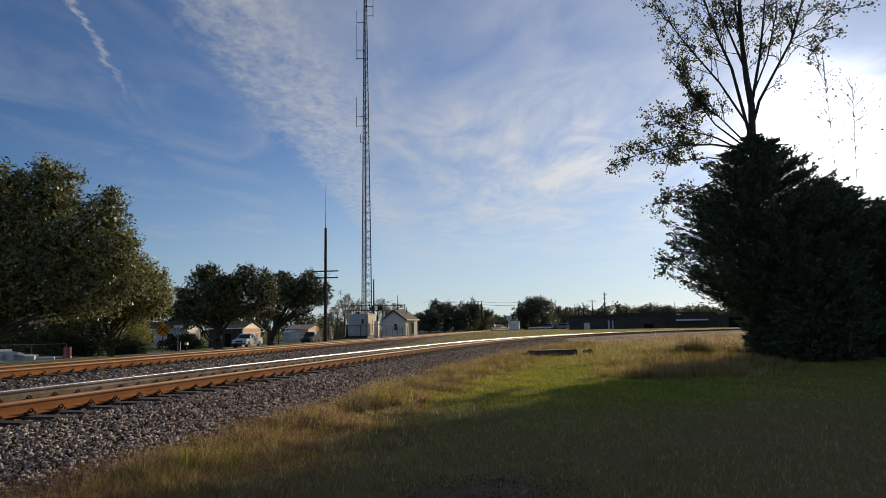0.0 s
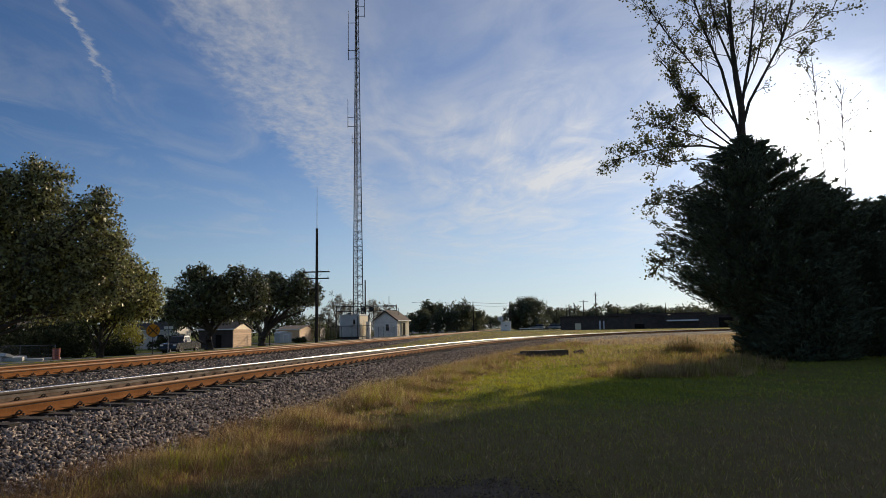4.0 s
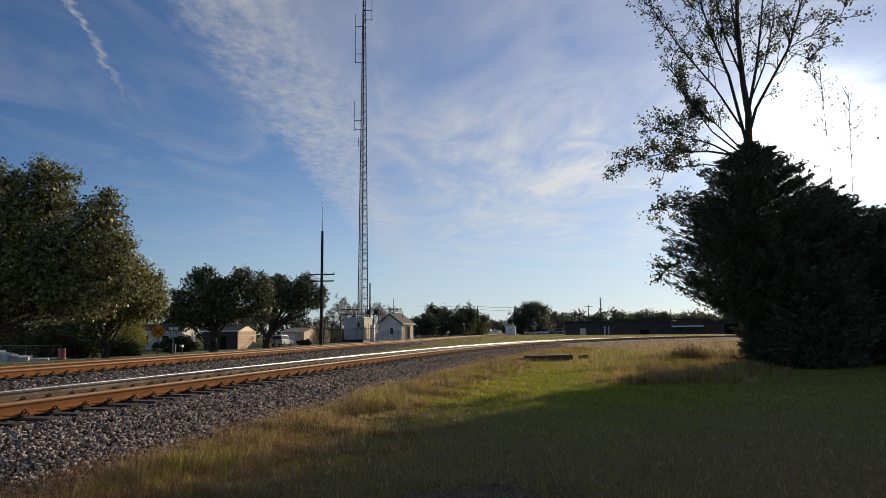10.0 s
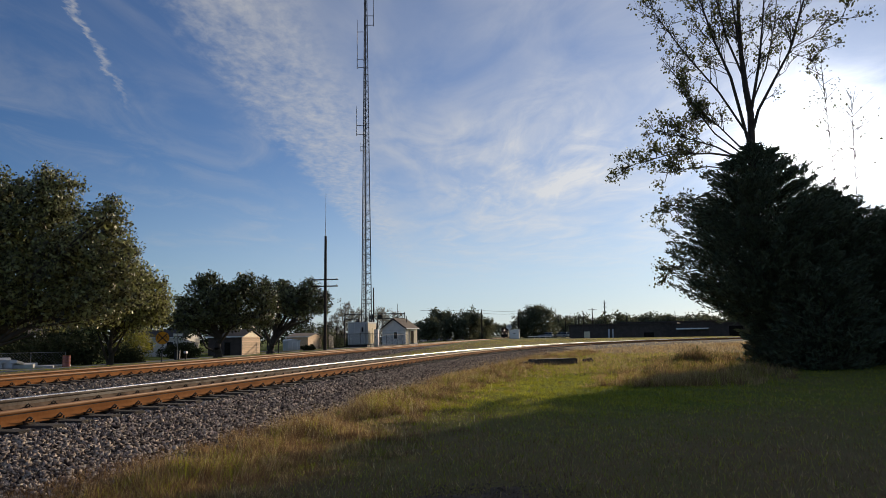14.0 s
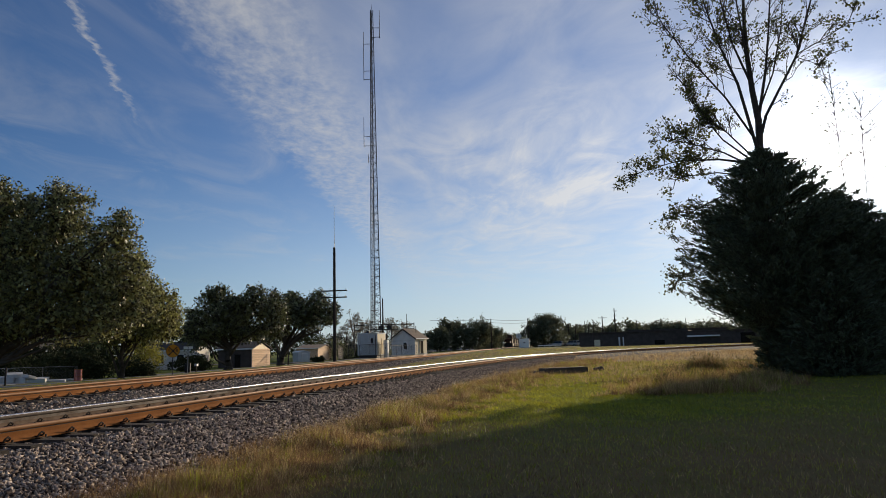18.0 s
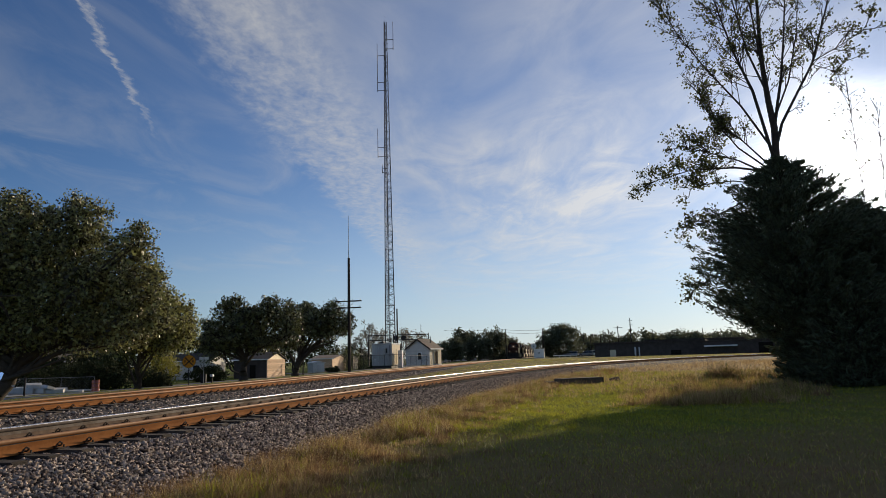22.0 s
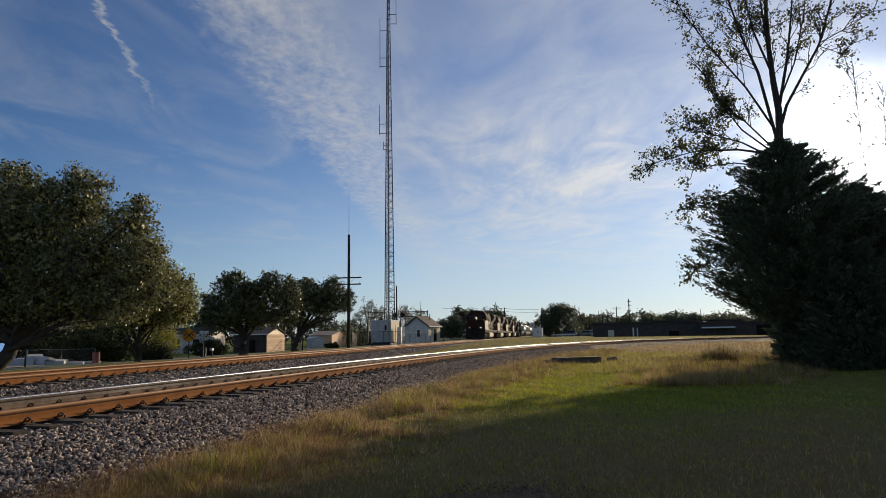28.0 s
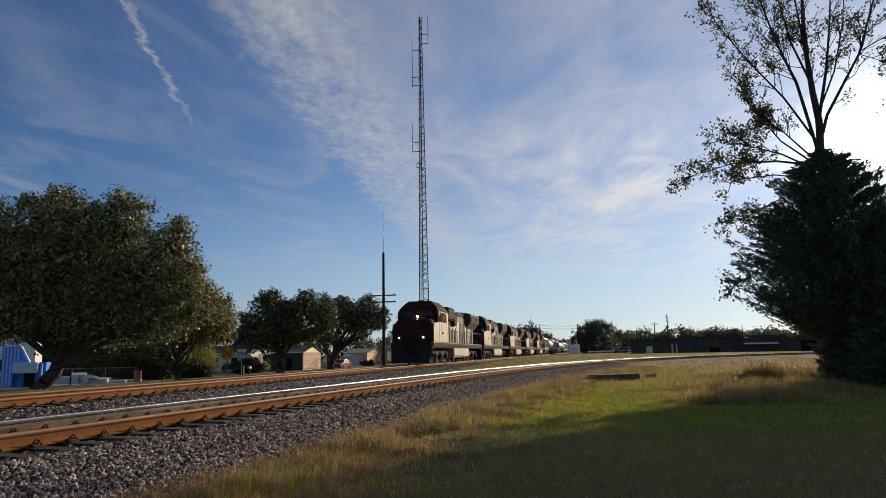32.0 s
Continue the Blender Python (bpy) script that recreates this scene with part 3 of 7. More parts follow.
# ---- tracks ----
def rail_mesh(name, line, top, side_mat, head_mat):
    """Flat-bottom rail swept along a line."""
    prof = np.array([(-0.034, -0.012), (-0.026, 0.0), (0.026, 0.0), (0.034, -0.012), (0.036, -0.043), (0.012, -0.054), (0.0115, -0.068), (0.0098, -0.112), (0.009, -0.150), (0.070, -0.172), (0.072, -0.186),
                     (-0.072, -0.186), (-0.070, -0.172), (-0.009, -0.150), (-0.0098, -0.112), (-0.0115, -0.068), (-0.012, -0.054), (-0.036, -0.043)])
    t = np.gradient(line, axis=0)
    t /= np.linalg.norm(t, axis=1)[:, None]
    nrm = np.stack([t[:, 1], -t[:, 0]], 1)
    k, n = len(prof), len(line)
    V = np.concatenate([np.c_[line + nrm * a, np.full(n, top + z)] for a, z in prof])
    i = np.arange(n - 1)
    F, M = [], []
    for j in range(k):
        l = (j + 1) % k
        F.append(np.stack([j * n + i, l * n + i, l * n + i + 1, j * n + i + 1], 1))
        # material 3 is a dark strip painting the shade below the head
        M += [1 if j in (0, 1, 2) else 2 if j in (3, 17) else 3 if j in (5, 15) else 4 if j in (7, 8, 12, 13) else 0] * (n - 1)
    return mesh_np(name, V, np.concatenate(F), [side_mat, head_mat, RUST_TOP if side_mat is RUST else GREASY, TIE, RUST if side_mat is RUST else STAIN], M)


TIE_BM = bx((2.6, 0.23, 0.18), (0, 0, -0.18), bevel=0.012)
TIE_ME = bpy.data.meshes.new("sleeper")
TIE_BM.to_mesh(TIE_ME)
TIE_ME.materials.append(TIE)


def clip_mesh():
    """Bent spring clip on its base plate."""
    bm = bx((0.20, 0.17, 0.02), (0, 0, 0), bevel=0.004)
    pts = [(-0.04, -0.05, 0.03), (0.03, -0.06, 0.04), (0.05, -0.05, 0.085), (0.05, 0.0, 0.11), (0.05, 0.05, 0.085), (0.02, 0.05, 0.045), (-0.05, 0.03, 0.045)]
    for a, b in zip(pts, pts[1:]):
        rod(a, b, 0.016, n=5, bm=bm)
    rod((0.07, 0.07, 0), (0.07, 0.07, 0.06), 0.017, n=6, bm=bm)
    me = bpy.data.meshes.new("spring_clip")
    bm.to_mesh(me)
    me.materials.append(CLIP)
    return me


CLIP_ME = clip_mesh()


def lay_track(name, label, line_of, top, step, near_parts, far_hi, rails):
    tr = thing(name, Matrix.Identity(4), label, "railway track", kind="structure")
    for side, sm, hm, text in rails:
        part("rail", rail_mesh("rail", line_of(side), top, sm, hm), None, tr, text)
    l0 = line_of(0.0)
    t = np.gradient(l0, axis=0)
    seg = np.concatenate([[0], np.cumsum(np.linalg.norm(np.diff(l0, axis=0), axis=1))]) - 60.0
    s_all = np.arange(-4.0, far_hi, step)
    for k, s in enumerate(s_all):
        p = np.array([np.interp(s, seg, l0[:, 0]), np.interp(s, seg, l0[:, 1])])
        d = np.array([np.interp(s, seg, t[:, 0]), np.interp(s, seg, t[:, 1])])
        a = math.degrees(math.atan2(-d[0], d[1])) + random.uniform(-0.8, 0.8)
        if k >= near_parts:
            break
        ob = under(new("sleeper", TIE_ME), tr)
        ob.matrix_basis = pose(p[0] + random.uniform(-0.02, 0.02), p[1], top - 0.192 + random.uniform(-0.006, 0.004), 0, 0, a)
        if k < 120:
            for off, flip in ((0.83, 0), (-0.83, 180), (0.675, 180), (-0.675, 0)):
                if name == "straight_track" and off != 0.83:
                    continue
                c = under(new("spring_clip", CLIP_ME), ob)
                c.matrix_basis = pose(off, 0, 0.004, 0, 0, flip) @ Matrix.Diagonal((0.74, 0.74, 0.74, 1))
    rest = [s for s in s_all[near_parts:]]
    if rest:
        V, F = [], []
        q = np.array([[0, 3, 2, 1], [4, 5, 6, 7], [0, 1, 5, 4], [1, 2, 6, 5], [2, 3, 7, 6], [3, 0, 4, 7]])
        for k, s in enumerate(rest):
            p = np.array([np.interp(s, seg, l0[:, 0]), np.interp(s, seg, l0[:, 1])])
            d = np.array([np.interp(s, seg, t[:, 0]), np.interp(s, seg, t[:, 1])])
            d /= np.linalg.norm(d)
            nn = np.array([d[1], -d[0]])
            c = [p + nn * a * 1.3 + d * b * 0.11 for a, b in ((-1, -1), (1, -1), (1, 1), (-1, 1))]
            V += [(*q_, top - 0.36) for q_ in c] + [(*q_, top - 0.196) for q_ in c]
            F.append(q + 8 * k)
        tagged(part("sleepers", mesh_np("sleepers", V, np.concatenate(F), [TIE]), None, tr), kind="stuff")
    return tr


lay_track("curving_track", "curving railway track with rusty rails on dark timber sleepers", near_line, NEAR_Z, 0.52, 150, 150,
          ((HALF, GREASY, POLISHED, "grey rail with a bright polished head"), (-HALF, RUST, RUST_TOP, "orange rusty rail with a dull head")))
lay_track("straight_track", "straight railway track with rusty rails on dark timber sleepers", far_line, FAR_Z, 0.52, 150, 250,
          ((HALF, RUST, RUST_TOP, "rusty rail with a dull head"), (-HALF, RUST, RUST_TOP, "rusty rail with a dull head")))


# ---- grass ----
def blades(name, P, length, width, mat, label, lean=0.45):
    n = len(P)
    a = RNG.uniform(0, 2 * np.pi, n)
    w = np.stack([np.cos(a), np.sin(a), np.zeros(n)], 1) * (width * RNG.uniform(0.6, 1.4, n))[:, None]
    L = (length * RNG.uniform(0.5, 1.25, n))[:, None]
    tip = np.c_[RNG.normal(size=(n, 2)) * lean, np.ones(n)]
    tip /= np.linalg.norm(tip, axis=1)[:, None]
    V = np.stack([P - w * 0.5, P + w * 0.5, P + tip * L], 1).reshape(-1, 3)
    return tagged(new(name, mesh_np(name, V, np.arange(3 * n).reshape(-1, 3), [mat])), label, "grass", kind="stuff")


def clumped(x, y, scale, cut):
    """Keeps points where a slow pattern is high, so that grass stands in tufts."""
    f = np.sin(x * scale + 2.1 * np.sin(y * scale * 0.7)) * np.cos(y * scale * 1.1 + 1.7 * np.sin(x * scale * 0.6)) + RNG.normal(size=len(x)) * 0.45
    return f > cut


def grass():
    # tall dry grass in tufts along the foot of the ballast
    l0 = near_line(0.0, 0.25, -8, 70)
    t = np.gradient(l0, axis=0)
    t /= np.linalg.norm(t, axis=1)[:, None]

    def beside(n, lo, spread, bias):
        s, o = 0.5 + 60 * RNG.uniform(0, 1, n) ** bias, lo + np.abs(RNG.normal(size=n)) * spread
        q = np.arange(len(l0)) * 0.25 - 8
        at = np.stack([np.interp(s, q, l0[:, 0]), np.interp(s, q, l0[:, 1])], 1)
        tt = np.stack([np.interp(s, q, t[:, 0]), np.interp(s, q, t[:, 1])], 1)
        return at + np.stack([tt[:, 1], -tt[:, 0]], 1) * o[:, None]

    for mat, count, per, label in ((TAN_GRASS, 4600, 46, "tufts of tall straw-coloured grass beside the ballast"), (GREEN_GRASS, 2500, 28, "tufts of half-green grass beside the ballast"), (RUSSET_GRASS, 3000, 36, "russet weed stalks among the dry grass"), (PALE_STALK, 2200, 5, "bleached pale seed stalks standing above the grass")):
        c = beside(count, 2.70 if mat is TAN_GRASS else 2.95, 1.0, 1.75)
        c = c[clumped(c[:, 0], c[:, 1], 2.6, -0.35)]
        swell = 0.72 + 0.5 * (np.sin(c[:, 0] * 1.9 + 1.3 * np.sin(c[:, 1] * 1.1)) * np.cos(c[:, 1] * 1.55 + 0.6) + 0.25)
        tall = np.clip(RNG.lognormal(-1.52, 0.36, len(c)) * swell, 0.06, 0.52) * np.interp(beside_near(c[:, 0], c[:, 1]), [2.7, 3.1, 4.2, 5.5], [0.55, 1.0, 0.8, 0.4])
        tall *= np.interp(c[:, 1], [6, 8.5, 11], [0.55, 0.72, 1.0])
        p = np.repeat(c, per, 0) + RNG.normal(size=(len(c) * per, 2)) * 0.055
        h = np.repeat(tall, per) * (1.25 if mat is PALE_STALK else 1.0)
        blades("dry_grass", np.c_[p, ground_z(p[:, 0], p[:, 1]) - 0.01], h, np.interp(p[:, 1], [5, 15, 60], [0.006, 0.009, 0.022]), mat, label, 0.6)
        if mat is PALE_STALK:
            q = p[(RNG.uniform(0, 1, len(p)) < 0.8) & (p[:, 1] > 9.5)]
            z = ground_z(q[:, 0], q[:, 1]) + RNG.uniform(0.12, 0.42, len(q))
            V, F = leaves_np(np.c_[q, z], np.full(len(q), 0.040), np.tile((0.2, 0.0, 1.0), (len(q), 1)), 0.20, 0.4)
            tagged(new("dry_grass", mesh_np("seed_heads", V, F, [PALE_STALK])), "feathery pale seed heads above the grass", "grass", kind="stuff")
    # stand of tall dry grass where the light comes in under the cedar
    for mat, count, per, label in ((TAN_GRASS, 900, 46, "tall straw-coloured grass standing before the evergreens"), (RUSSET_GRASS, 500, 34, "brown stalks standing before the evergreens"), (GREEN_GRASS, 500, 30, "half-green tufts before the evergreens")):
        y = RNG.uniform(19.5, 29.0, count)
        x = np.interp(y, [19.5, 29.0], [6.6, 11.0]) + RNG.normal(size=count) * np.interp(y, [19.5, 29], [0.9, 1.5])
        c = np.stack([x, y], 1)[clumped(x, y, 1.3, -0.4)]
        p = np.repeat(c, per, 0) + RNG.normal(size=(len(c) * per, 2)) * 0.09
        h = np.repeat(np.clip(RNG.lognormal(-1.15, 0.3, len(c)), 0.12, 0.6), per)
        blades("dry_grass", np.c_[p, ground_z(p[:, 0], p[:, 1]) - 0.01], h, 0.011, mat, label, 0.5)
    p = beside(60000, 2.5, 1.1, 1.7)
    q = p[(p[:, 1] < 11) & clumped(p[:, 0], p[:, 1], 2.9, -0.1)]
    blades("dry_grass", np.c_[q, ground_z(q[:, 0], q[:, 1]) - 0.01], 0.15, 0.006, RUSSET_GRASS, "short russet stubble along the ballast", 0.8)
    q = q[RNG.uniform(0, 1, len(q)) < 0.6] + RNG.normal(size=2) * 0.05
    blades("dry_grass", np.c_[q, ground_z(q[:, 0], q[:, 1]) - 0.01], 0.20, 0.006, RUSSET_GRASS, "taller russet stalks among the stubble", 0.55)
    p = beside(70000, 2.5, 1.1, 1.7)
    p = p[clumped(p[:, 0], p[:, 1], 2.3, -0.2)]
    blades("dry_grass", np.c_[p, ground_z(p[:, 0], p[:, 1]) - 0.01], 0.11, np.interp(p[:, 1], [5, 15, 60], [0.006, 0.008, 0.02]), TAN_GRASS, "short matted straw at the ballast's edge", 0.9)
    # dry meadow farther along, up to the curving track
    n = 95000
    x, y = RNG.uniform(0, 60, n), 24 + 70 * RNG.uniform(0, 1, n) ** 1.5
    v = beside_near(x, y)
    k = (v > np.interp(y, [24, 34, 50], [2.6, 2.1, 1.5])) & (v < np.interp(y, [24, 40, 95], [6, 16, 26])) & clumped(x, y, 0.9, -0.3)
    x, y = x[k], y[k]
    blades("dry_grass", np.c_[x, y, ground_z(x, y) - 0.01], np.interp(y, [24, 90], [0.26, 0.34]), np.interp(y, [24, 90], [0.014, 0.04]), TAN_GRASS, "dry meadow grass inside the curve", 0.5)
    # mown lawn
    n = 260000
    r, a = 5.5 + 50 * RNG.uniform(0, 1, n) ** 1.6, RNG.uniform(-0.45, 0.75, n)
    x, y = r * np.sin(a), r * np.cos(a)
    v = beside_near(x, y)
    k = (v > 3.0) & (RNG.uniform(0, 1, n) < np.interp(v, [3, 5], [0.15, 1]) * np.interp(y, [7, 12, 15], [0.30, 0.55, 1]) * np.interp(x - 0.3 * y, [0, 3], [1, 0.6]))
    x, y = x[k], y[k]
    # extra green blades brighten only the sunlit patch
    w = (y < 36) & (RNG.uniform(0, 1, len(x)) < np.interp(y, [12, 17], [0, 1]) * np.interp(x, [3, 9], [1, 0.15]))
    ex, ey = np.repeat(x[w], 2) + RNG.normal(size=2 * w.sum()) * 0.12, np.repeat(y[w], 2) + RNG.normal(size=2 * w.sum()) * 0.12
    blades("lawn", np.c_[ex, ey, ground_z(ex, ey) - 0.01], 0.075, np.interp(ey, [13, 34], [0.014, 0.026]), GREEN_GRASS, "extra green blades put where the lawn is sunlit", 0.9)
    blades("lawn", np.c_[x, y, ground_z(x, y) - 0.01], np.interp(y, [5, 20, 50], [0.07, 0.09, 0.13]), np.interp(y, [5, 20, 50], [0.007, 0.014, 0.03]), GREEN_GRASS, "short green lawn with mown blades", 0.7)
    # brown and straw blades mute the green where shade falls
    n = 90000
    r, a = 5.5 + 19 * RNG.uniform(0, 1, n) ** 1.3, RNG.uniform(-0.45, 0.75, n)
    x, y = r * np.sin(a), r * np.cos(a)
    k = (beside_near(x, y) > 3.0) & (RNG.uniform(0, 1, n) < np.maximum(np.interp(y, [6, 13, 17], [0.9, 0.55, 0.0]), np.interp(x - 0.3 * y, [0, 3], [0, 0.38])))
    x, y = x[k], y[k]
    q = RNG.uniform(0, 1, len(x)) < 0.7
    blades("lawn", np.c_[x[q], y[q], ground_z(x[q], y[q]) - 0.01], 0.09, np.interp(y[q], [5, 20], [0.006, 0.011]), RUSSET_GRASS, "brown blades tinting the shaded part of the lawn", 0.8)
    x, y = x[~q], y[~q]
    blades("lawn", np.c_[x, y, ground_z(x, y) - 0.01], np.interp(y, [5, 20, 50], [0.08, 0.10, 0.14]), np.interp(y, [5, 20, 50], [0.007, 0.012, 0.03]), TAN_GRASS, "straw blades tinting the shaded part of the lawn", 0.8)
    # grass between the tracks and along the tree row
    n = 40000
    y = RNG.uniform(42, 150, n)
    x = FAR_A + FAR_B * y + RNG.uniform(2.6, 60, n) ** 1.0
    v = beside_near(x, y)
    k = v < -2.6
    x, y = x[k], y[k]
    k = RNG.uniform(0, 1, len(x)) < 0.5
    for mat, q, label in ((GREEN_GRASS, k, "green grass between the two tracks"), (TAN_GRASS, ~k, "dry grass between the two tracks")):
        blades("lawn", np.c_[x[q], y[q], ground_z(x[q], y[q]) - 0.01], 0.14, 0.05, mat, label, 0.7)
    n = 30000
    s, u = RNG.uniform(20, 110, n), RNG.uniform(13, 21, n)
    p = np.array([FAR_A, 0]) + np.outer(u, FAR_N) + np.outer(s, FAR_T)
    blades("lawn", np.c_[p, ground_z(p[:, 0], p[:, 1]) - 0.01], 0.10, 0.03, GREEN_GRASS, "verge grass under the tree row", 0.7)


grass()


# ---- trees ----
def crown_points(blobs, clusters, per, soft):
    """Leaf points: clusters set mostly near the skin of several ellipsoids."""
    more = []
    for b in blobs:
        for _ in range(6):
            d = RNG.normal(size=3)
            d[2] = d[2] * 0.8 + 0.1
            d /= np.linalg.norm(d)
            k = RNG.uniform(0.26, 0.44)
            more.append((b[0] + d[0] * b[3] * 0.78, b[1] + d[1] * b[4] * 0.78, b[2] + d[2] * b[5] * 0.66, b[3] * k, b[4] * k, b[5] * k))
    blobs = [(*b[:3], b[3] * 0.86, b[4] * 0.86, b[5] * 0.86) for b in blobs] + more
    vol = np.array([(b[3] * b[4] * b[5]) ** 0.75 for b in blobs], float)
    pick = RNG.choice(len(blobs), clusters, p=vol / vol.sum())
    d = RNG.normal(size=(clusters, 3))
    d /= np.linalg.norm(d, axis=1)[:, None]
    r = RNG.uniform(0.35, 1.0, clusters) ** 0.45
    B = np.array(blobs, float)[pick]
    C = B[:, :3] + d * r[:, None] * B[:, 3:6]
    P = np.repeat(C, per, 0) + RNG.normal(size=(clusters * per, 3)) * soft
    return C, P, np.repeat(d, per, 0)


def limbs(base, trunk_top, r0, targets, droop=0.0):
    """A trunk and limbs that run out to the targets, with bends."""
    segs, base, top = [], np.array(base, float), np.array(trunk_top, float)
    n = 5
    pts = [base + (top - base) * i / n + np.r_[RNG.normal(size=2) * 0.06 * (0 < i < n), 0] for i in range(n + 1)]
    for i in range(n):
        segs.append((pts[i], pts[i + 1], r0 * (1.25 if i == 0 else 1 - 0.08 * i), r0 * (1 - 0.08 * (i + 1))))
    for q in targets:
        q = np.asarray(q, float)
        st = pts[RNG.integers(n - 2, n + 1)]
        mid = st + (q - st) * 0.45 + np.r_[RNG.normal(size=2) * 0.25, 0.35 - droop]
        r = r0 * RNG.uniform(0.32, 0.5)
        segs += [(st, mid, r, r * 0.6), (mid, q, r * 0.6, r * 0.15)]
        for _ in range(3):
            a = mid + (q - mid) * RNG.uniform(0.1, 0.8)
            e = a + RNG.normal(size=3) * 0.55 + (q - mid) * 0.3
            segs.append((a, e, r * 0.28, 0.006))
    return segs


def clump_points(lobes, density, leaf):
    """Leaf points in separate tufts that sit on the skin of the crown's lobes, with shade between them."""
    L = np.array(lobes, float)
    C, R, D = [], [], []
    for i, b in enumerate(L):
        n = int(density * (b[3] * b[4] + b[4] * b[5] + b[3] * b[5]) * 1.15)
        d = RNG.normal(size=(n, 3))
        d[:, 2] = d[:, 2] * 0.9 + 0.12
        d /= np.linalg.norm(d, axis=1)[:, None]
        out = np.where(RNG.uniform(0, 1, n) < 0.22, RNG.uniform(1.0, 1.16, n), RNG.uniform(0.62, 1.0, n))
        p = b[:3] + d * out[:, None] * b[3:6]
        keep = np.ones(n, bool)
        for j, o in enumerate(L):
            if j != i:
                keep &= np.linalg.norm((p - o[:3]) / o[3:6], axis=1) > 0.72
        r = np.where(out > 1.0, RNG.uniform(0.16, 0.32, n), RNG.uniform(0.26, 0.62, n))
        C.append(p[keep]), R.append(r[keep]), D.append(d[keep])
    C, R, D = np.concatenate(C), np.concatenate(R), np.concatenate(D)
    per = np.maximum((R / leaf) ** 2 * 5.2, 8).astype(int)
    n = per.sum()
    q = RNG.normal(size=(n, 3))
    q /= np.linalg.norm(q, axis=1)[:, None]
    rr = np.repeat(R, per)[:, None]
    P = np.repeat(C, per, 0) + q * rr * RNG.uniform(0.55, 1.08, (n, 1)) * np.array([1.0, 1.0, 0.85])
    P[:, 2] -= 0.25 * rr[:, 0] * np.hypot(q[:, 0], q[:, 1])
    return C, P, q * 0.5 + np.repeat(D, per, 0) * 0.3


def tree(name, label, base, top, r0, lobes, density, leaf, mat, nlimbs=14, aspect=0.62, group="", boughs=()):
    """Broad tree: trunk with limbs, and a crown of single leaves in tufts. base and top in the world."""
    b = np.array(base, float)
    tr = thing(name, pose(*base), label, "tree", group)
    C, P, D = clump_points(lobes, density, leaf)
    tg = C[RNG.choice(len(C), min(nlimbs, len(C)), replace=False)]
    V, F = rods_np(limbs(b, top, r0, tg) + list(boughs), 8)
    part("trunk", mesh_np("trunk", V - b, F, [BARK], smooth_shade=True), None, tr, "dark rough-barked trunk and limbs")
    # leaves deep inside close the crown
    L = np.array(lobes, float)
    vol = L[:, 3] * L[:, 4] * L[:, 5]
    pick = RNG.choice(len(L), len(P) // 3, p=vol / vol.sum())
    d = RNG.normal(size=(len(pick), 3))
    d /= np.linalg.norm(d, axis=1)[:, None]
    I = L[pick, :3] + d * L[pick, 3:6] * RNG.uniform(0.2, 0.84, (len(pick), 1))
    V, F = leaves_np(np.concatenate([P, I]), leaf * np.r_[RNG.uniform(0.7, 1.3, len(P)), np.full(len(I), 2.2)], np.concatenate([D, d * 0.4]) + np.array([0, 0, -0.25]), aspect)
    part("crown", mesh_np("crown", V - b, F, [mat]), None, tr, "dense leafy crown of separate tufts")
    return tr


ROW = "trees along the road"
tree("roadside_tree", "large dark green pear tree with a leaning trunk", (-24.3, 34.0, -0.80), (-22.9, 34.3, 1.6), 0.42,
     [(-24.3, 35.0, 5.6, 3.6, 3.4, 4.0), (-24.5, 35.0, 8.5, 1.6, 1.9, 1.9), (-21.1, 35.0, 7.6, 1.7, 2.2, 2.3), (-20.3, 34.6, 8.3, 0.9, 1.3, 1.2), (-18.0, 35.0, 6.7, 1.25, 2.0, 1.5), (-20.5, 35.2, 4.7, 3.4, 3.4, 2.8), (-17.7, 35.2, 4.2, 1.6, 2.2, 2.0), (-27.5, 34.6, 7.0, 2.2, 2.6, 2.8), (-30.2, 34.6, 5.6, 2.2, 2.6, 2.7), (-28.0, 34.4, 3.6, 2.8, 2.6, 1.8), (-22.3, 34.6, 2.7, 2.6, 2.6, 1.2), (-19.0, 34.4, 2.7, 2.4, 2.0, 1.2), (-24.8, 34.2, 3.3, 2.5, 2.6, 1.6),
      (-24.5, 35.0, 9.8, 0.8, 1.0, 0.9), (-26.3, 34.8, 9.4, 0.7, 0.9, 0.7), (-21.0, 35.0, 9.5, 0.65, 0.9, 0.8), (-19.6, 34.8, 9.2, 0.55, 0.8, 0.6), (-17.5, 35.0, 7.9, 0.65, 0.9, 0.65), (-16.6, 35.0, 5.5, 0.6, 0.9, 0.8), (-22.6, 34.6, 8.9, 0.6, 0.9, 0.6), (-28.6, 34.6, 9.4, 0.8, 1.0, 0.7), (-16.3, 35.0, 3.2, 0.7, 0.9, 0.8)], 9.0, 0.15, LEAF_PEAR, 20, group=ROW,
     boughs=[((-24.0, 34.1, 0.1), (-21.6, 34.0, 1.3), 0.17, 0.13), ((-21.6, 34.0, 1.3), (-19.2, 34.3, 2.6), 0.13, 0.05), ((-22.6, 34.0, 0.8), (-20.6, 33.6, 2.4), 0.09, 0.04), ((-21.0, 34.0, 1.6), (-18.4, 34.0, 1.9), 0.07, 0.03),
             ((-23.8, 34.0, 0.3), (-22.5, 33.7, 0.62), 0.10, 0.085), ((-22.5, 33.7, 0.62), (-20.4, 33.6, 1.3), 0.085, 0.04), ((-23.4, 34.0, 0.9), (-22.4, 33.4, 2.9), 0.11, 0.05)])
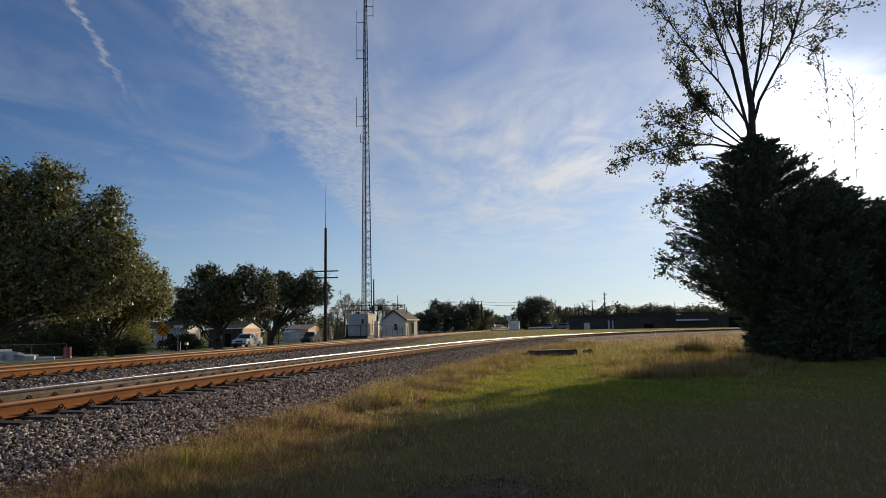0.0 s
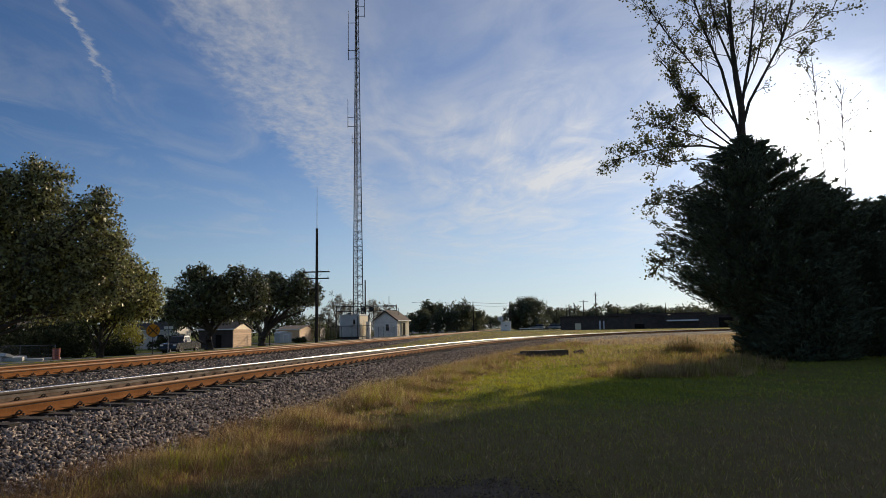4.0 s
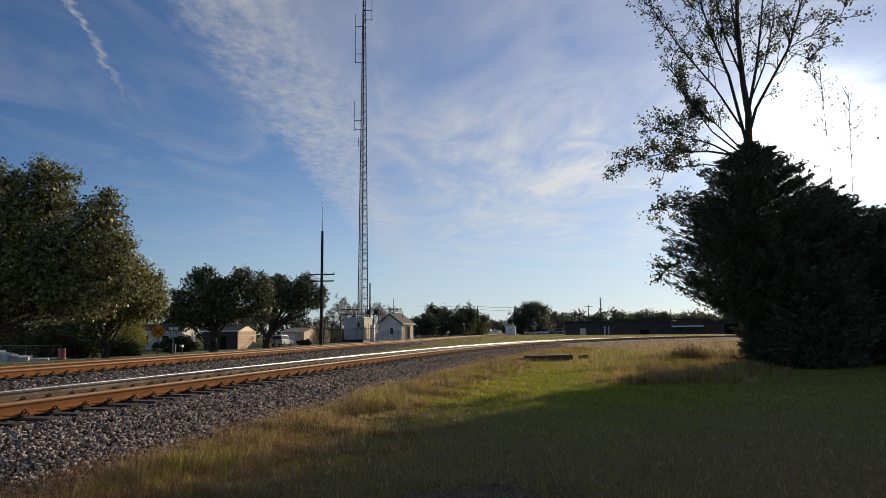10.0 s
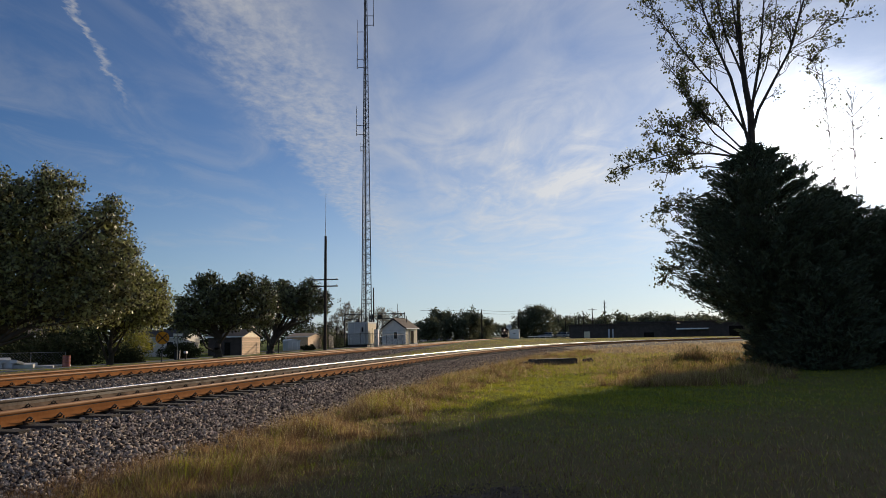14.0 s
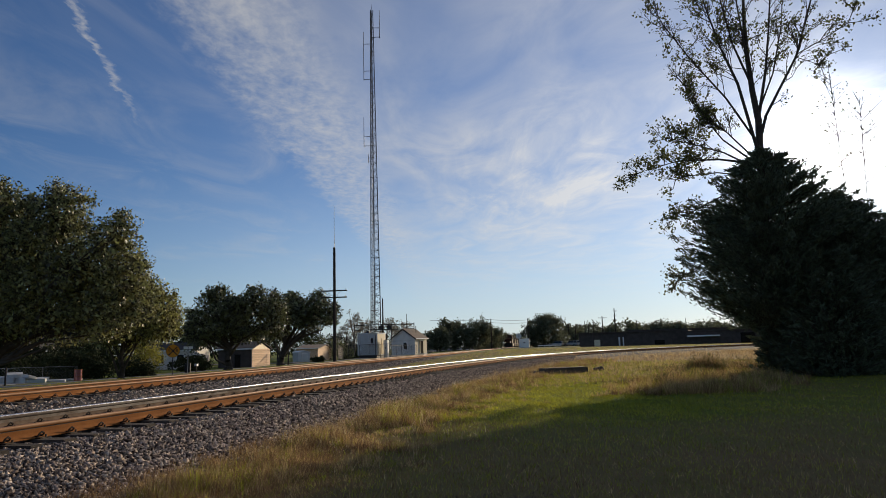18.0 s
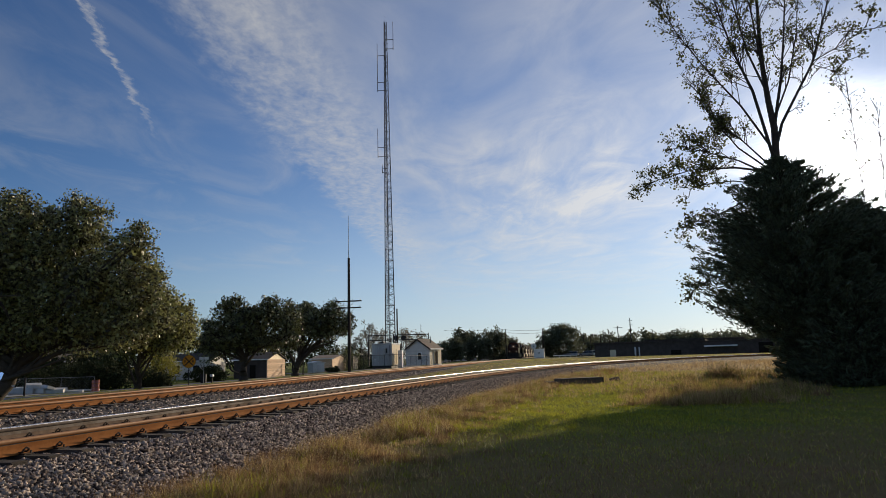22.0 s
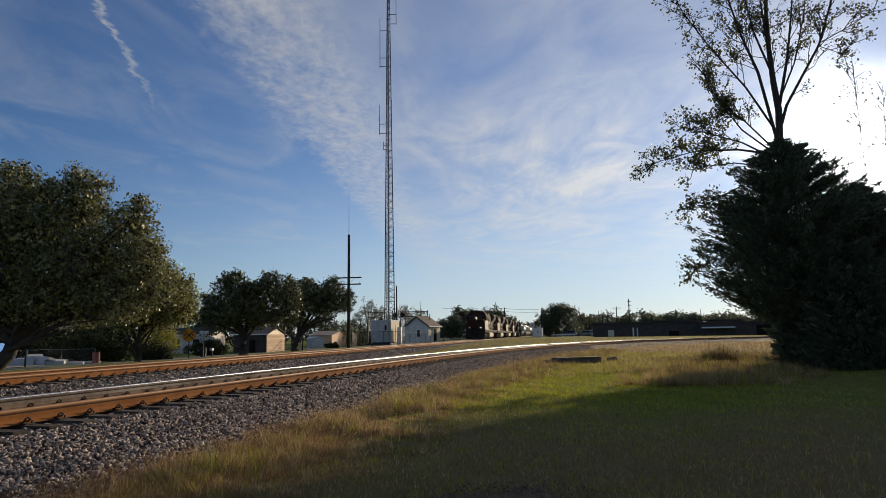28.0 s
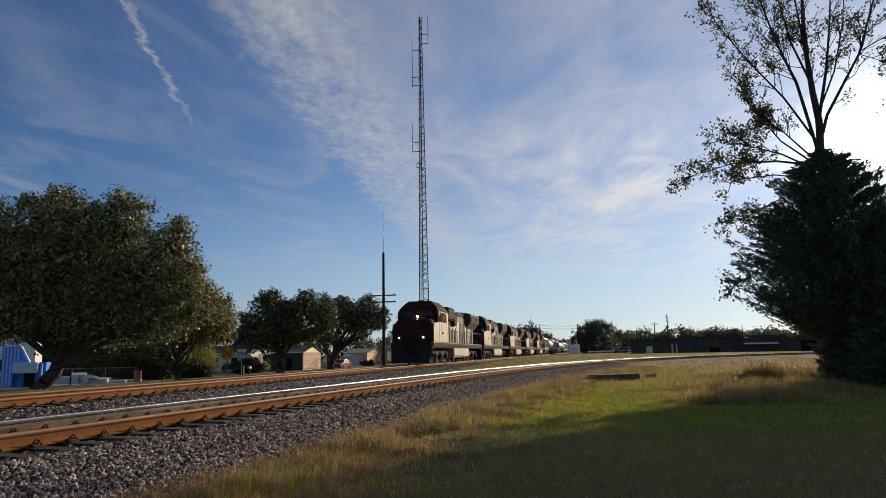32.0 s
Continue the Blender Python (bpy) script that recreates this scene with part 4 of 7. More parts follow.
tree("roadside_tree", "broad pear tree with yellow sunlight put into its leaf colour", (-23.2, 47.0, -0.76), (-23.1, 47.0, 1.3), 0.20,
     [(-22.7, 47.5, 4.0, 3.1, 3.0, 2.6), (-20.9, 47.2, 3.6, 1.6, 2.1, 1.5), (-24.7, 47.6, 4.6, 2.4, 2.6, 2.4), (-22.2, 47.2, 5.2, 1.6, 2.0, 1.4), (-20.6, 46.9, 2.5, 1.3, 1.8, 1.1), (-24.2, 47, 2.4, 2.0, 2.0, 1.2)], 8.5, 0.17, LEAF_SUNLIT, 14, group=ROW,
     boughs=[((-23.3, 47.0, -0.7), (-22.5, 46.9, 0.9), 0.10, 0.07), ((-22.5, 46.9, 0.9), (-21.6, 46.8, 2.4), 0.07, 0.03), ((-23.3, 47.0, -0.6), (-24.1, 46.9, 1.6), 0.10, 0.05)])
tree("roadside_tree", "spreading dark green pear tree with a forked trunk", (-20.1, 60.0, -0.74), (-20.0, 60.0, 1.4), 0.34,
     [(-20.0, 60.3, 4.2, 3.2, 2.9, 2.1), (-21.6, 60.2, 5.5, 1.3, 1.6, 1.25), (-23.0, 60.3, 3.6, 1.3, 1.9, 1.3), (-17.8, 60.2, 5.4, 1.3, 1.7, 1.4), (-16.3, 60.2, 4.2, 1.5, 1.9, 1.9), (-23.4, 60.3, 2.3, 0.9, 1.4, 1.1), (-19.6, 60.4, 5.2, 1.2, 1.5, 1.0), (-16.4, 60.0, 2.9, 1.3, 1.5, 1.0), (-20.5, 60.0, 2.9, 2.8, 2.1, 0.9), (-18.2, 60.0, 2.6, 2.2, 1.8, 0.9), (-22.3, 60.0, 2.2, 1.4, 1.5, 0.9),
      (-20.9, 60.2, 6.5, 0.6, 0.8, 0.55), (-22.0, 60.2, 6.4, 0.5, 0.8, 0.45), (-17.9, 60.2, 6.5, 0.6, 0.8, 0.5), (-16.2, 60.2, 6.0, 0.55, 0.8, 0.5), (-23.6, 60.2, 4.6, 0.6, 0.8, 0.5)], 7.5, 0.19, LEAF_DARK, 16, group=ROW,
     boughs=[((-20.2, 59.9, -0.2), (-21.1, 59.8, 0.25), 0.10, 0.08), ((-21.1, 59.8, 0.25), (-21.7, 59.8, 1.6), 0.08, 0.06), ((-21.7, 59.8, 1.6), (-22.4, 59.8, 2.6), 0.06, 0.03), ((-20.0, 60.0, 0.6), (-18.4, 59.9, 2.6), 0.16, 0.08)])
tree("roadside_tree", "rounded dark pear tree beside the utility pole", (-19.3, 75.0, -0.72), (-18.9, 75.0, 1.3), 0.40,
     [(-17.2, 75.3, 5.0, 3.2, 2.9, 2.1), (-19.6, 75.2, 5.6, 1.6, 2.0, 1.6), (-17.8, 75.2, 6.3, 1.3, 1.7, 1.1), (-15.2, 75.2, 5.9, 1.4, 1.8, 1.5), (-13.9, 75.2, 4.6, 1.1, 1.6, 1.4), (-20.2, 75.0, 3.4, 1.5, 1.8, 1.2), (-16.2, 75.1, 3.9, 2.3, 2.0, 0.8), (-19.4, 75.0, 2.7, 1.5, 1.6, 0.9),
      (-18.3, 75.2, 7.1, 0.7, 0.9, 0.5), (-15.1, 75.2, 7.1, 0.6, 0.9, 0.5), (-19.9, 75.2, 6.9, 0.6, 0.9, 0.5), (-13.2, 75.2, 5.4, 0.6, 0.9, 0.6)], 7.0, 0.21, LEAF_DARK, 14, group=ROW,
     boughs=[((-19.1, 74.9, 0.3), (-18.3, 74.9, 1.5), 0.26, 0.20), ((-18.3, 74.9, 1.5), (-16.8, 74.9, 2.4), 0.20, 0.14), ((-16.8, 74.9, 2.4), (-14.6, 74.9, 3.1), 0.14, 0.05), ((-19.3, 74.9, 0.4), (-20.3, 74.9, 2.6), 0.18, 0.08)])


THICKET = 1.22


def cedar(base, profile, n, label, spray=0.24):
    """Dense evergreen: radius given by height above the foot; sprays of foliage on hidden branches."""
    base = (base[0] * THICKET, base[1] * THICKET, base[2] - 0.3)
    b = np.array(base, float)
    tr = thing("cedar_tree", pose(*base), label, "tree", "evergreens")
    hs, rs = np.array(profile, float).T * THICKET
    nb = 760
    z = hs[0] + (hs[-1] - hs[0]) * RNG.uniform(0, 1, nb) ** 0.9
    R0 = np.interp(z, hs, rs) * np.where(RNG.uniform(0, 1, nb) < 0.2, RNG.uniform(0.95, 1.08, nb), RNG.uniform(0.66, 0.92, nb))
    a = RNG.uniform(0, 2 * np.pi, nb)
    seg, P, D = [((0, 0, -0.1), (0, 0, hs[-1] * 0.93), 0.17, 0.02)], [], []
    for zi, ri, ai in zip(z, R0, a):
        d = np.array([math.cos(ai), math.sin(ai), 0])
        tip = d * ri + np.array([0, 0, zi + 0.12 * ri])
        st = np.array([0, 0, max(zi - 0.35 * ri, 0.1)])
        seg.append((st, tip, 0.03, 0.006))
        k = max(int(n / nb * (0.35 + ri)), 8)
        f = RNG.uniform(0.15, 1.0, k) ** 0.6 * 1.06
        q = st + np.outer(f, tip - st) + RNG.normal(size=(k, 3)) * np.array([0.23, 0.23, 0.17]) * ((0.55 + 0.25 * ri) * np.interp(f, [0.2, 0.75, 1.06], [1.2, 0.7, 0.10]))[:, None]
        P.append(q), D.append(np.tile(d * 0.9 + np.array([0, 0, 0.45]), (k, 1)))
    V, F = rods_np(seg, 5)
    part("trunk", mesh_np("trunk", V, F, [BARK]), None, tr, "hidden brown trunk with thin branches")
    V, F = leaves_np(np.concatenate(P), spray, np.concatenate(D), 0.22, 0.5)
    part("crown", mesh_np("crown", V, F, [LEAF_CEDAR]), None, tr, "dark feathery evergreen foliage")
    return tr


cedar((11.44, 24.2, -0.72), ((0.3, 0.9), (1.3, 1.0), (2.05, 1.1), (2.28, 2.2), (2.55, 2.85), (3.05, 3.0), (3.7, 3.2), (4.1, 3.35), (4.7, 3.05), (5.3, 3.05), (6.2, 2.5), (6.95, 1.8), (7.7, 1.1), (8.35, 0.15)), 34000, "dark evergreen cedar with a ragged outline")
cedar((14.4, 25.0, -0.72), ((0.1, 2.4), (1.2, 2.8), (2.8, 3.2), (4.2, 2.9), (5.3, 2.1), (6.1, 1.2), (6.7, 0.2)), 26000, "broad dark cedar reaching down to the grass")
cedar((12.5, 22.6, -0.72), ((0.1, 1.5), (0.8, 1.8), (1.9, 1.8), (3.2, 1.3), (4.2, 0.2)), 14000, "low dense evergreen in deep shade")
cedar((16.9, 24.6, -0.72), ((0.1, 2.8), (1.6, 3.2), (3.4, 3.0), (4.8, 2.2), (5.6, 1.2), (6.1, 0.2)), 20000, "broad dark cedar with a rounded top")
# stands outside the view; widens the thicket's shadow on the grass
cedar((20.6, 23.0, -0.72), ((0.1, 3.4), (2.0, 4.2), (4.0, 3.6), (5.6, 2.0), (6.6, 0.3)), 14000, "wide dark cedar out of view, there for its shadow")


def tall_tree():
    """Tall open tree above the cedars, thin in leaf: a leader with upswept limbs and fine twigs."""
    base = np.array((14.5, 31.4, -0.95))
    tr = thing("poplar_tree", pose(*base), "tall half-bare tree rising above the cedars", "tree")
    segs, P = [], []

    def sway(pts):
        y, out = 31.4, []
        dy = RNG.uniform(-0.45, 0.45) if pts[0][1] > 0 else 0.0
        for x, z in pts:
            out.append(np.array([x, y, z]))
            y += dy + RNG.normal() * 0.10 * (dy != 0)
        return out

    def twig(p, d, length, r, depth, leafy):
        q = p + d * length
        mid = (p + q) / 2 + RNG.normal(size=3) * length * 0.06
        segs.append((p, mid, r, r * 0.75))
        segs.append((mid, q, r * 0.75, max(r * 0.4, 0.004)))
        for k in range(3 if depth else 0):
            e = d * 0.9 + RNG.normal(size=3) * 0.42 + np.array([0, 0, 0.22])
            st = (mid if k % 2 else p + (mid - p) * 0.7) + (q - mid) * RNG.uniform(0, 0.9)
            twig(st, e / np.linalg.norm(e), length * RNG.uniform(0.42, 0.7), r * 0.55, depth - 1, leafy)
        if depth < 2 and RNG.uniform() < leafy:
            k = RNG.integers(2, 8)
            P.append(q + (mid - q) * RNG.uniform(0, 1.0, (k, 1)) + RNG.normal(size=(k, 3)) * 0.12)

    def limb(pts, r0, r1, twigs, reach, leafy, spread=0.55, lo=0.25):
        pts = sway(pts)
        n = len(pts) - 1
        for i in range(n):
            segs.append((pts[i], pts[i + 1], r0 + (r1 - r0) * i / n, r0 + (r1 - r0) * (i + 1) / n))
        for _ in range(twigs):
            f = RNG.uniform(lo, 1.0) * n
            i = min(int(f), n - 1)
            p = pts[i] + (pts[i + 1] - pts[i]) * (f - i)
            d = (pts[i + 1] - pts[i]) / np.linalg.norm(pts[i + 1] - pts[i]) + RNG.normal(size=3) * spread + np.array([0, 0, 0.15])
            twig(p, d / np.linalg.norm(d), reach * RNG.uniform(0.5, 1.1), 0.022, 2, leafy)

    limb(((14.5, -0.95), (14.65, 4.0), (14.77, 8.8), (14.87, 11.1), (14.72, 12.5), (14.63, 14.1), (14.63, 16.0), (14.69, 17.3), (14.6, 20.6)), 0.235, 0.05, 24, 1.6, 0.5, 0.5, 0.5)
    limb(((14.77, 9.2), (14.02, 13.0), (13.35, 14.8), (12.9, 16.6), (12.3, 19.0)), 0.085, 0.025, 34, 1.5, 0.7)
    limb(((14.85, 10.2), (15.25, 11.4), (16.93, 14.3), (17.93, 17.2), (18.6, 19.6)), 0.085, 0.025, 30, 1.35, 0.5)
    limb(((14.87, 11.2), (15.2, 13.5), (15.33, 15.4), (15.6, 19.0)), 0.085, 0.02, 16, 1.3, 0.45)
    limb(((14.78, 11.9), (14.45, 15.0), (14.42, 17.3), (14.0, 20.2)), 0.07, 0.02, 14, 1.2, 0.5)
    limb(((14.80, 9.9), (13.5, 12.4), (12.0, 14.6), (10.9, 16.6), (10.2, 18.4)), 0.06, 0.015, 34, 1.2, 0.55)
    limb(((14.70, 12.9), (13.9, 15.0), (13.3, 17.5), (12.7, 20.0)), 0.06, 0.02, 16, 1.3, 0.7)
    limb(((14.75, 9.0), (13.2, 10.6), (12.0, 11.3), (11.0, 13.4)), 0.045, 0.01, 34, 1.1, 0.3)
    limb(((14.82, 11.4), (15.9, 13.6), (16.6, 16.0), (17.0, 18.6)), 0.05, 0.015, 14, 1.2, 0.5)
    limb(((16.98, 14.4), (18.2, 15.0), (19.1, 15.5), (19.7, 17.0)), 0.03, 0.008, 12, 0.9, 0.7)
    limb(((16.9, 14.3), (18.0, 13.9), (18.9, 14.6)), 0.022, 0.006, 6, 0.8, 0.8)
    # low limbs that reach out over the grass, in full leaf at their ends
    for pts, r, n in ((((14.7, 9.0), (13.0, 9.4), (11.1, 9.5), (8.9, 9.0)), 0.07, 26), (((14.7, 8.7), (12.9, 9.5), (11.4, 10.0), (10.2, 10.2)), 0.055, 20), (((14.2, 8.0), (12.8, 7.5), (11.0, 6.6), (9.8, 6.1)), 0.045, 12), (((13.2, 4.9), (11.4, 4.2), (10.2, 3.5)), 0.035, 8), (((14.7, 8.9), (13.0, 10.2), (12.2, 11.0), (11.6, 12.0)), 0.05, 18), (((14.4, 8.4), (12.6, 8.6), (11.0, 8.4), (10.3, 8.1)), 0.04, 14)):
        limb(pts, r, 0.01, n, 0.8, 0.75, 0.6, 0.4)
    tuft = np.array([(9.0, 31.5, 8.95), (9.6, 31.5, 9.3), (10.2, 31.4, 9.75), (10.8, 31.4, 9.5), (11.2, 31.5, 10.1), (9.9, 31.6, 9.0), (11.7, 31.4, 10.5), (11.5, 31.4, 9.2), (10.0, 31.4, 6.15), (10.3, 31.4, 3.5)])
    num = (40, 70, 80, 60, 20, 40, 15, 10, 30, 25)
    P.append(np.repeat(tuft, num, 0) + RNG.normal(size=(sum(num), 3)) * np.array([0.27, 0.3, 0.19]))
    V, F = rods_np(segs, 5)
    part("trunk", mesh_np("trunk", V - base, F, [BARK]), None, tr, "slim grey-brown trunk with upswept limbs and twigs")
    V, F = leaves_np(np.concatenate(P) - base, 0.125, None, 0.8)
    part("crown", mesh_np("crown", V, F, [LEAF_POPLAR]), None, tr, "thin scattered leaves on the outer twigs")


tall_tree()


def sapling(base, top, lean, n, label):
    b = np.array(base, float)
    tr = thing("sapling", pose(*base), label, "tree")
    segs, P = [], []
    tip = np.array([lean, 0, top - b[2]])
    segs.append(((0, 0, 0), tip, 0.03, 0.010))
    for _ in range(34):
        f = RNG.uniform(0.62, 0.98)
        d = np.array([RNG.normal() * 0.55, RNG.normal() * 0.4, 0.8])
        q = tip * f + d * RNG.uniform(0.5, 1.2)
        segs.append((tip * f, q, 0.018, 0.007))
        P.append(q + RNG.normal(size=(n, 3)) * 0.2)
    V, F = rods_np(segs, 4)
    part("trunk", mesh_np("trunk", V, F, [BARK]), None, tr, "thin upright stem with fine twigs")
    V, F = leaves_np(np.concatenate(P), 0.13, None, 0.7)
    part("crown", mesh_np("crown", V, F, [LEAF_POPLAR]), None, tr, "a few small leaves")


sapling((18.75, 31.3, -0.75), 13.6, -0.35, 5, "thin bare sapling rising above the evergreens")
sapling((19.2, 31.3, -0.75), 12.2, 0.5, 1, "leafless thin sapling above the evergreens")


def bush(name, base, size, n, mat, leaf, label, category="bush"):
    b = np.array(base, float)
    tr = thing(name, pose(*base), label, category)
    C, P, D = crown_points([(0, 0, size[2] * 0.45, size[0], size[1], size[2] * 0.6), (size[0] * 0.35, 0, size[2] * 0.35, size[0] * 0.6, size[1] * 0.7, size[2] * 0.5)], max(n // 30, 6), 30, size[2] * 0.10)
    P[:, 2] = np.abs(P[:, 2])
    V, F = rods_np([((RNG.normal() * 0.1, 0, 0), c, 0.02, 0.005) for c in C[:10]], 5)
    tagged(part("stem_growth", mesh_np("stem_growth", V, F, [BARK]), None, tr, "thin brown stems"), kind="stuff")
    V, F = leaves_np(P, leaf, D * 0.5, 0.5)
    part("foliage", mesh_np("foliage", V, F, [mat]), None, tr)
    return tr


def weeds(base, spread, n, tall, label):
    """A loose stand of tall weeds: stalks with small leaves."""
    tr = thing("weed_clump", pose(*base), label, "weeds")
    for name, mat, k, w in (("stalk_growth", RUSSET_GRASS, n, 0.012), ("foliage", LEAF_POPLAR, n, 0.03), ("dry_growth", TAN_GRASS, n // 2, 0.012)):
        p = RNG.normal(size=(k, 2)) * np.array(spread)
        r = np.hypot(p[:, 0] / spread[0], p[:, 1] / spread[1])
        L = tall * np.exp(-0.35 * r * r) * RNG.uniform(0.35, 1.1, k)
        a = RNG.uniform(0, 2 * np.pi, k)
        wv = np.stack([np.cos(a), np.sin(a), np.zeros(k)], 1) * w
        P = np.c_[p, np.zeros(k)]
        if name == "foliage":
            P[:, 2] = L * RNG.uniform(0.2, 0.9, k)
            L = np.full(k, 0.14)
        tip = np.c_[RNG.normal(size=(k, 2)) * (0.3 if name != "foliage" else 0.9), np.ones(k)]
        tip /= np.linalg.norm(tip, axis=1)[:, None]
        V = np.stack([P - wv * 0.5, P + wv * 0.5, P + tip * L[:, None]], 1).reshape(-1, 3)
        tagged(part(name, mesh_np(name, V, np.arange(3 * k).reshape(-1, 3), [mat]), None, tr), kind="stuff")


weeds((11.2, 31.0, -0.74), (0.72, 0.6), 3400, 1.05, "tall straggly weeds growing in the meadow")
weeds((9.0, 25.5, -0.74), (1.6, 0.9), 2200, 0.55, "low weeds at the edge of the shade")
weeds((14.5, 36.0, -0.72), (2.4, 1.6), 2400, 0.8, "dry weeds standing before the evergreens")
bush("yellow_bush", (-37.9, 82.0, -1.30), (2.7, 2.0, 3.9), 6000, LEAF_GOLD, 0.22, "yellow-green bush in front of a hedge")
bush("dark_hedge", (-33.6, 86.0, -1.30), (2.6, 1.6, 1.9), 5000, LEAF_FAR, 0.25, "dark evergreen hedge beside the white house")
bush("dark_hedge", (-45.5, 78.0, -1.30), (6.5, 2.0, 4.2), 15000, LEAF_FAR, 0.30, "tall dark hedge in the shade of the trees")
bush("dark_hedge", (-52.0, 72.0, -1.30), (6.0, 2.0, 5.4), 15000, LEAF_FAR, 0.30, "tall dark hedge behind the chain-link fence")


def far_tree(base, w, h, n, label, mat=LEAF_FAR, leaf=0.55, group="distant trees"):
    b = np.array(base, float)
    tr = thing("distant_tree", pose(*base), label, "tree", group)
    bl = [(0, 0, h * 0.50, w * 0.46, w * 0.4, h * 0.42), (0, 0, h * 0.25, w * 0.40, w * 0.35, h * 0.24)] + [(RNG.uniform(-0.3, 0.3) * w, RNG.uniform(-0.2, 0.2) * w, h * RNG.uniform(0.45, 0.8), w * 0.2, w * 0.2, h * 0.19) for _ in range(5)]
    C, P, D = crown_points(bl, max(n // 14, 5), 24, leaf * 0.9)
    V, F = rods_np([((0, 0, 0), (0, 0, h * 0.5), h * 0.03, h * 0.015)] + [((0, 0, h * 0.3), c, h * 0.012, 0.02) for c in C[:8]], 5)
    part("trunk", mesh_np("trunk", V, F, [BARK]), None, tr)
    V, F = leaves_np(P, leaf, D * 0.3, 0.7)
    part("crown", mesh_np("crown", V, F, [mat]), None, tr)


def bearing_x(px, y):
    return (px - 784) / 1193 * y * 0.995


# distant trees and hedges carry their haze in the leaf colour
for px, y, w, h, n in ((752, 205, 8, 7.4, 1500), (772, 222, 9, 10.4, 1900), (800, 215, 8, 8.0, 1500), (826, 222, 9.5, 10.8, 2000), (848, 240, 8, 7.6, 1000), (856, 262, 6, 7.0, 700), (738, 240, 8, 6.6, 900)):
    far_tree((bearing_x(px, y), y, -0.5), w * 1.2, h * 1.12, n * 2, "haze-paled round-topped tree beyond the signal hut", LEAF_MIST, 0.5)
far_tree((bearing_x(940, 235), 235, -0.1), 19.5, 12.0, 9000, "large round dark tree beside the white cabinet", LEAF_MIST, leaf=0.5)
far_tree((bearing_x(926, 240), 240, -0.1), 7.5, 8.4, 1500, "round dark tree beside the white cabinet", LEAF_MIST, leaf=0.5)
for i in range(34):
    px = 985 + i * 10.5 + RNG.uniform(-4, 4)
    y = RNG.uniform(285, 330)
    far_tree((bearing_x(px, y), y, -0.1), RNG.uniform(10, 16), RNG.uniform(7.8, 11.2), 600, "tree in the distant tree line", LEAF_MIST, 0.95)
for px, y, h in ((592, 165, 8.5), (606, 172, 11.5), (622, 168, 9.6), (634, 176, 8.8), (663, 170, 9.5), (680, 175, 10.2), (692, 168, 8.6)):
    far_tree((bearing_x(px, y), y, -0.4), 6.0, h * 1.05, 900, "thin pale half-bare tree behind the hut", LEAF_PALE, 0.30, "pale bare trees")
for px, y, h in ((505, 170, 7.5), (530, 180, 8.5), (556, 190, 7), (575, 200, 7), (470, 150, 7), (330, 130, 8), (250, 120, 9), (150, 115, 10), (60, 110, 10), (-60, 110, 9), (380, 132, 7), (430, 140, 6.5), (290, 125, 8), (210, 118, 9), (100, 112, 9), (10, 110, 10)):
    far_tree((bearing_x(px, y), y, -1.0), 10, h, 700, "leafy tree between the houses", LEAF_FAR, 0.5, "trees behind the houses")
# tree added so that its shadow falls on the brick house's roof
far_tree((-34.6, 113.5, -1.0), 7.0, 7.5, 1400, "leafy tree added behind the brick house to shade its roof", LEAF_FAR, 0.4, "trees behind the houses")
# two dark hedges added over lit lawn, where the ground should look shaded
bush("dark_hedge", (-39.0, 67.0, -1.32), (5.4, 1.5, 2.7), 9000, LEAF_FAR, 0.26, "dark hedge added behind the chain-link fence to cover lit lawn")
bush("dark_hedge", (-33.2, 70.0, -1.32), (2.4, 1.2, 1.9), 4500, LEAF_FAR, 0.24, "low dark hedge added under the pear trees to cover lit lawn")
bush("far_hedge", (bearing_x(775, 214), 214.0, -0.35), (9.0, 2.0, 2.6), 5000, LEAF_MIST, 0.4, "low haze-paled hedge under the distant trees", "hedge")
bush("far_hedge", (bearing_x(832, 236), 236.0, -0.30), (6.0, 2.0, 2.6), 5000, LEAF_MIST, 0.4, "low haze-paled hedge under the distant trees", "hedge")
bush("far_hedge", (bearing_x(946, 240), 240.0, -0.25), (8.6, 2.0, 2.4), 5000, LEAF_MIST, 0.4, "low haze-paled hedge behind the parked cars", "hedge")
bush("dark_hedge", (-60.0, 76.0, -1.32), (8.0, 2.0, 5.0), 14000, LEAF_FAR, 0.30, "tall dark hedge in the shade of the trees")


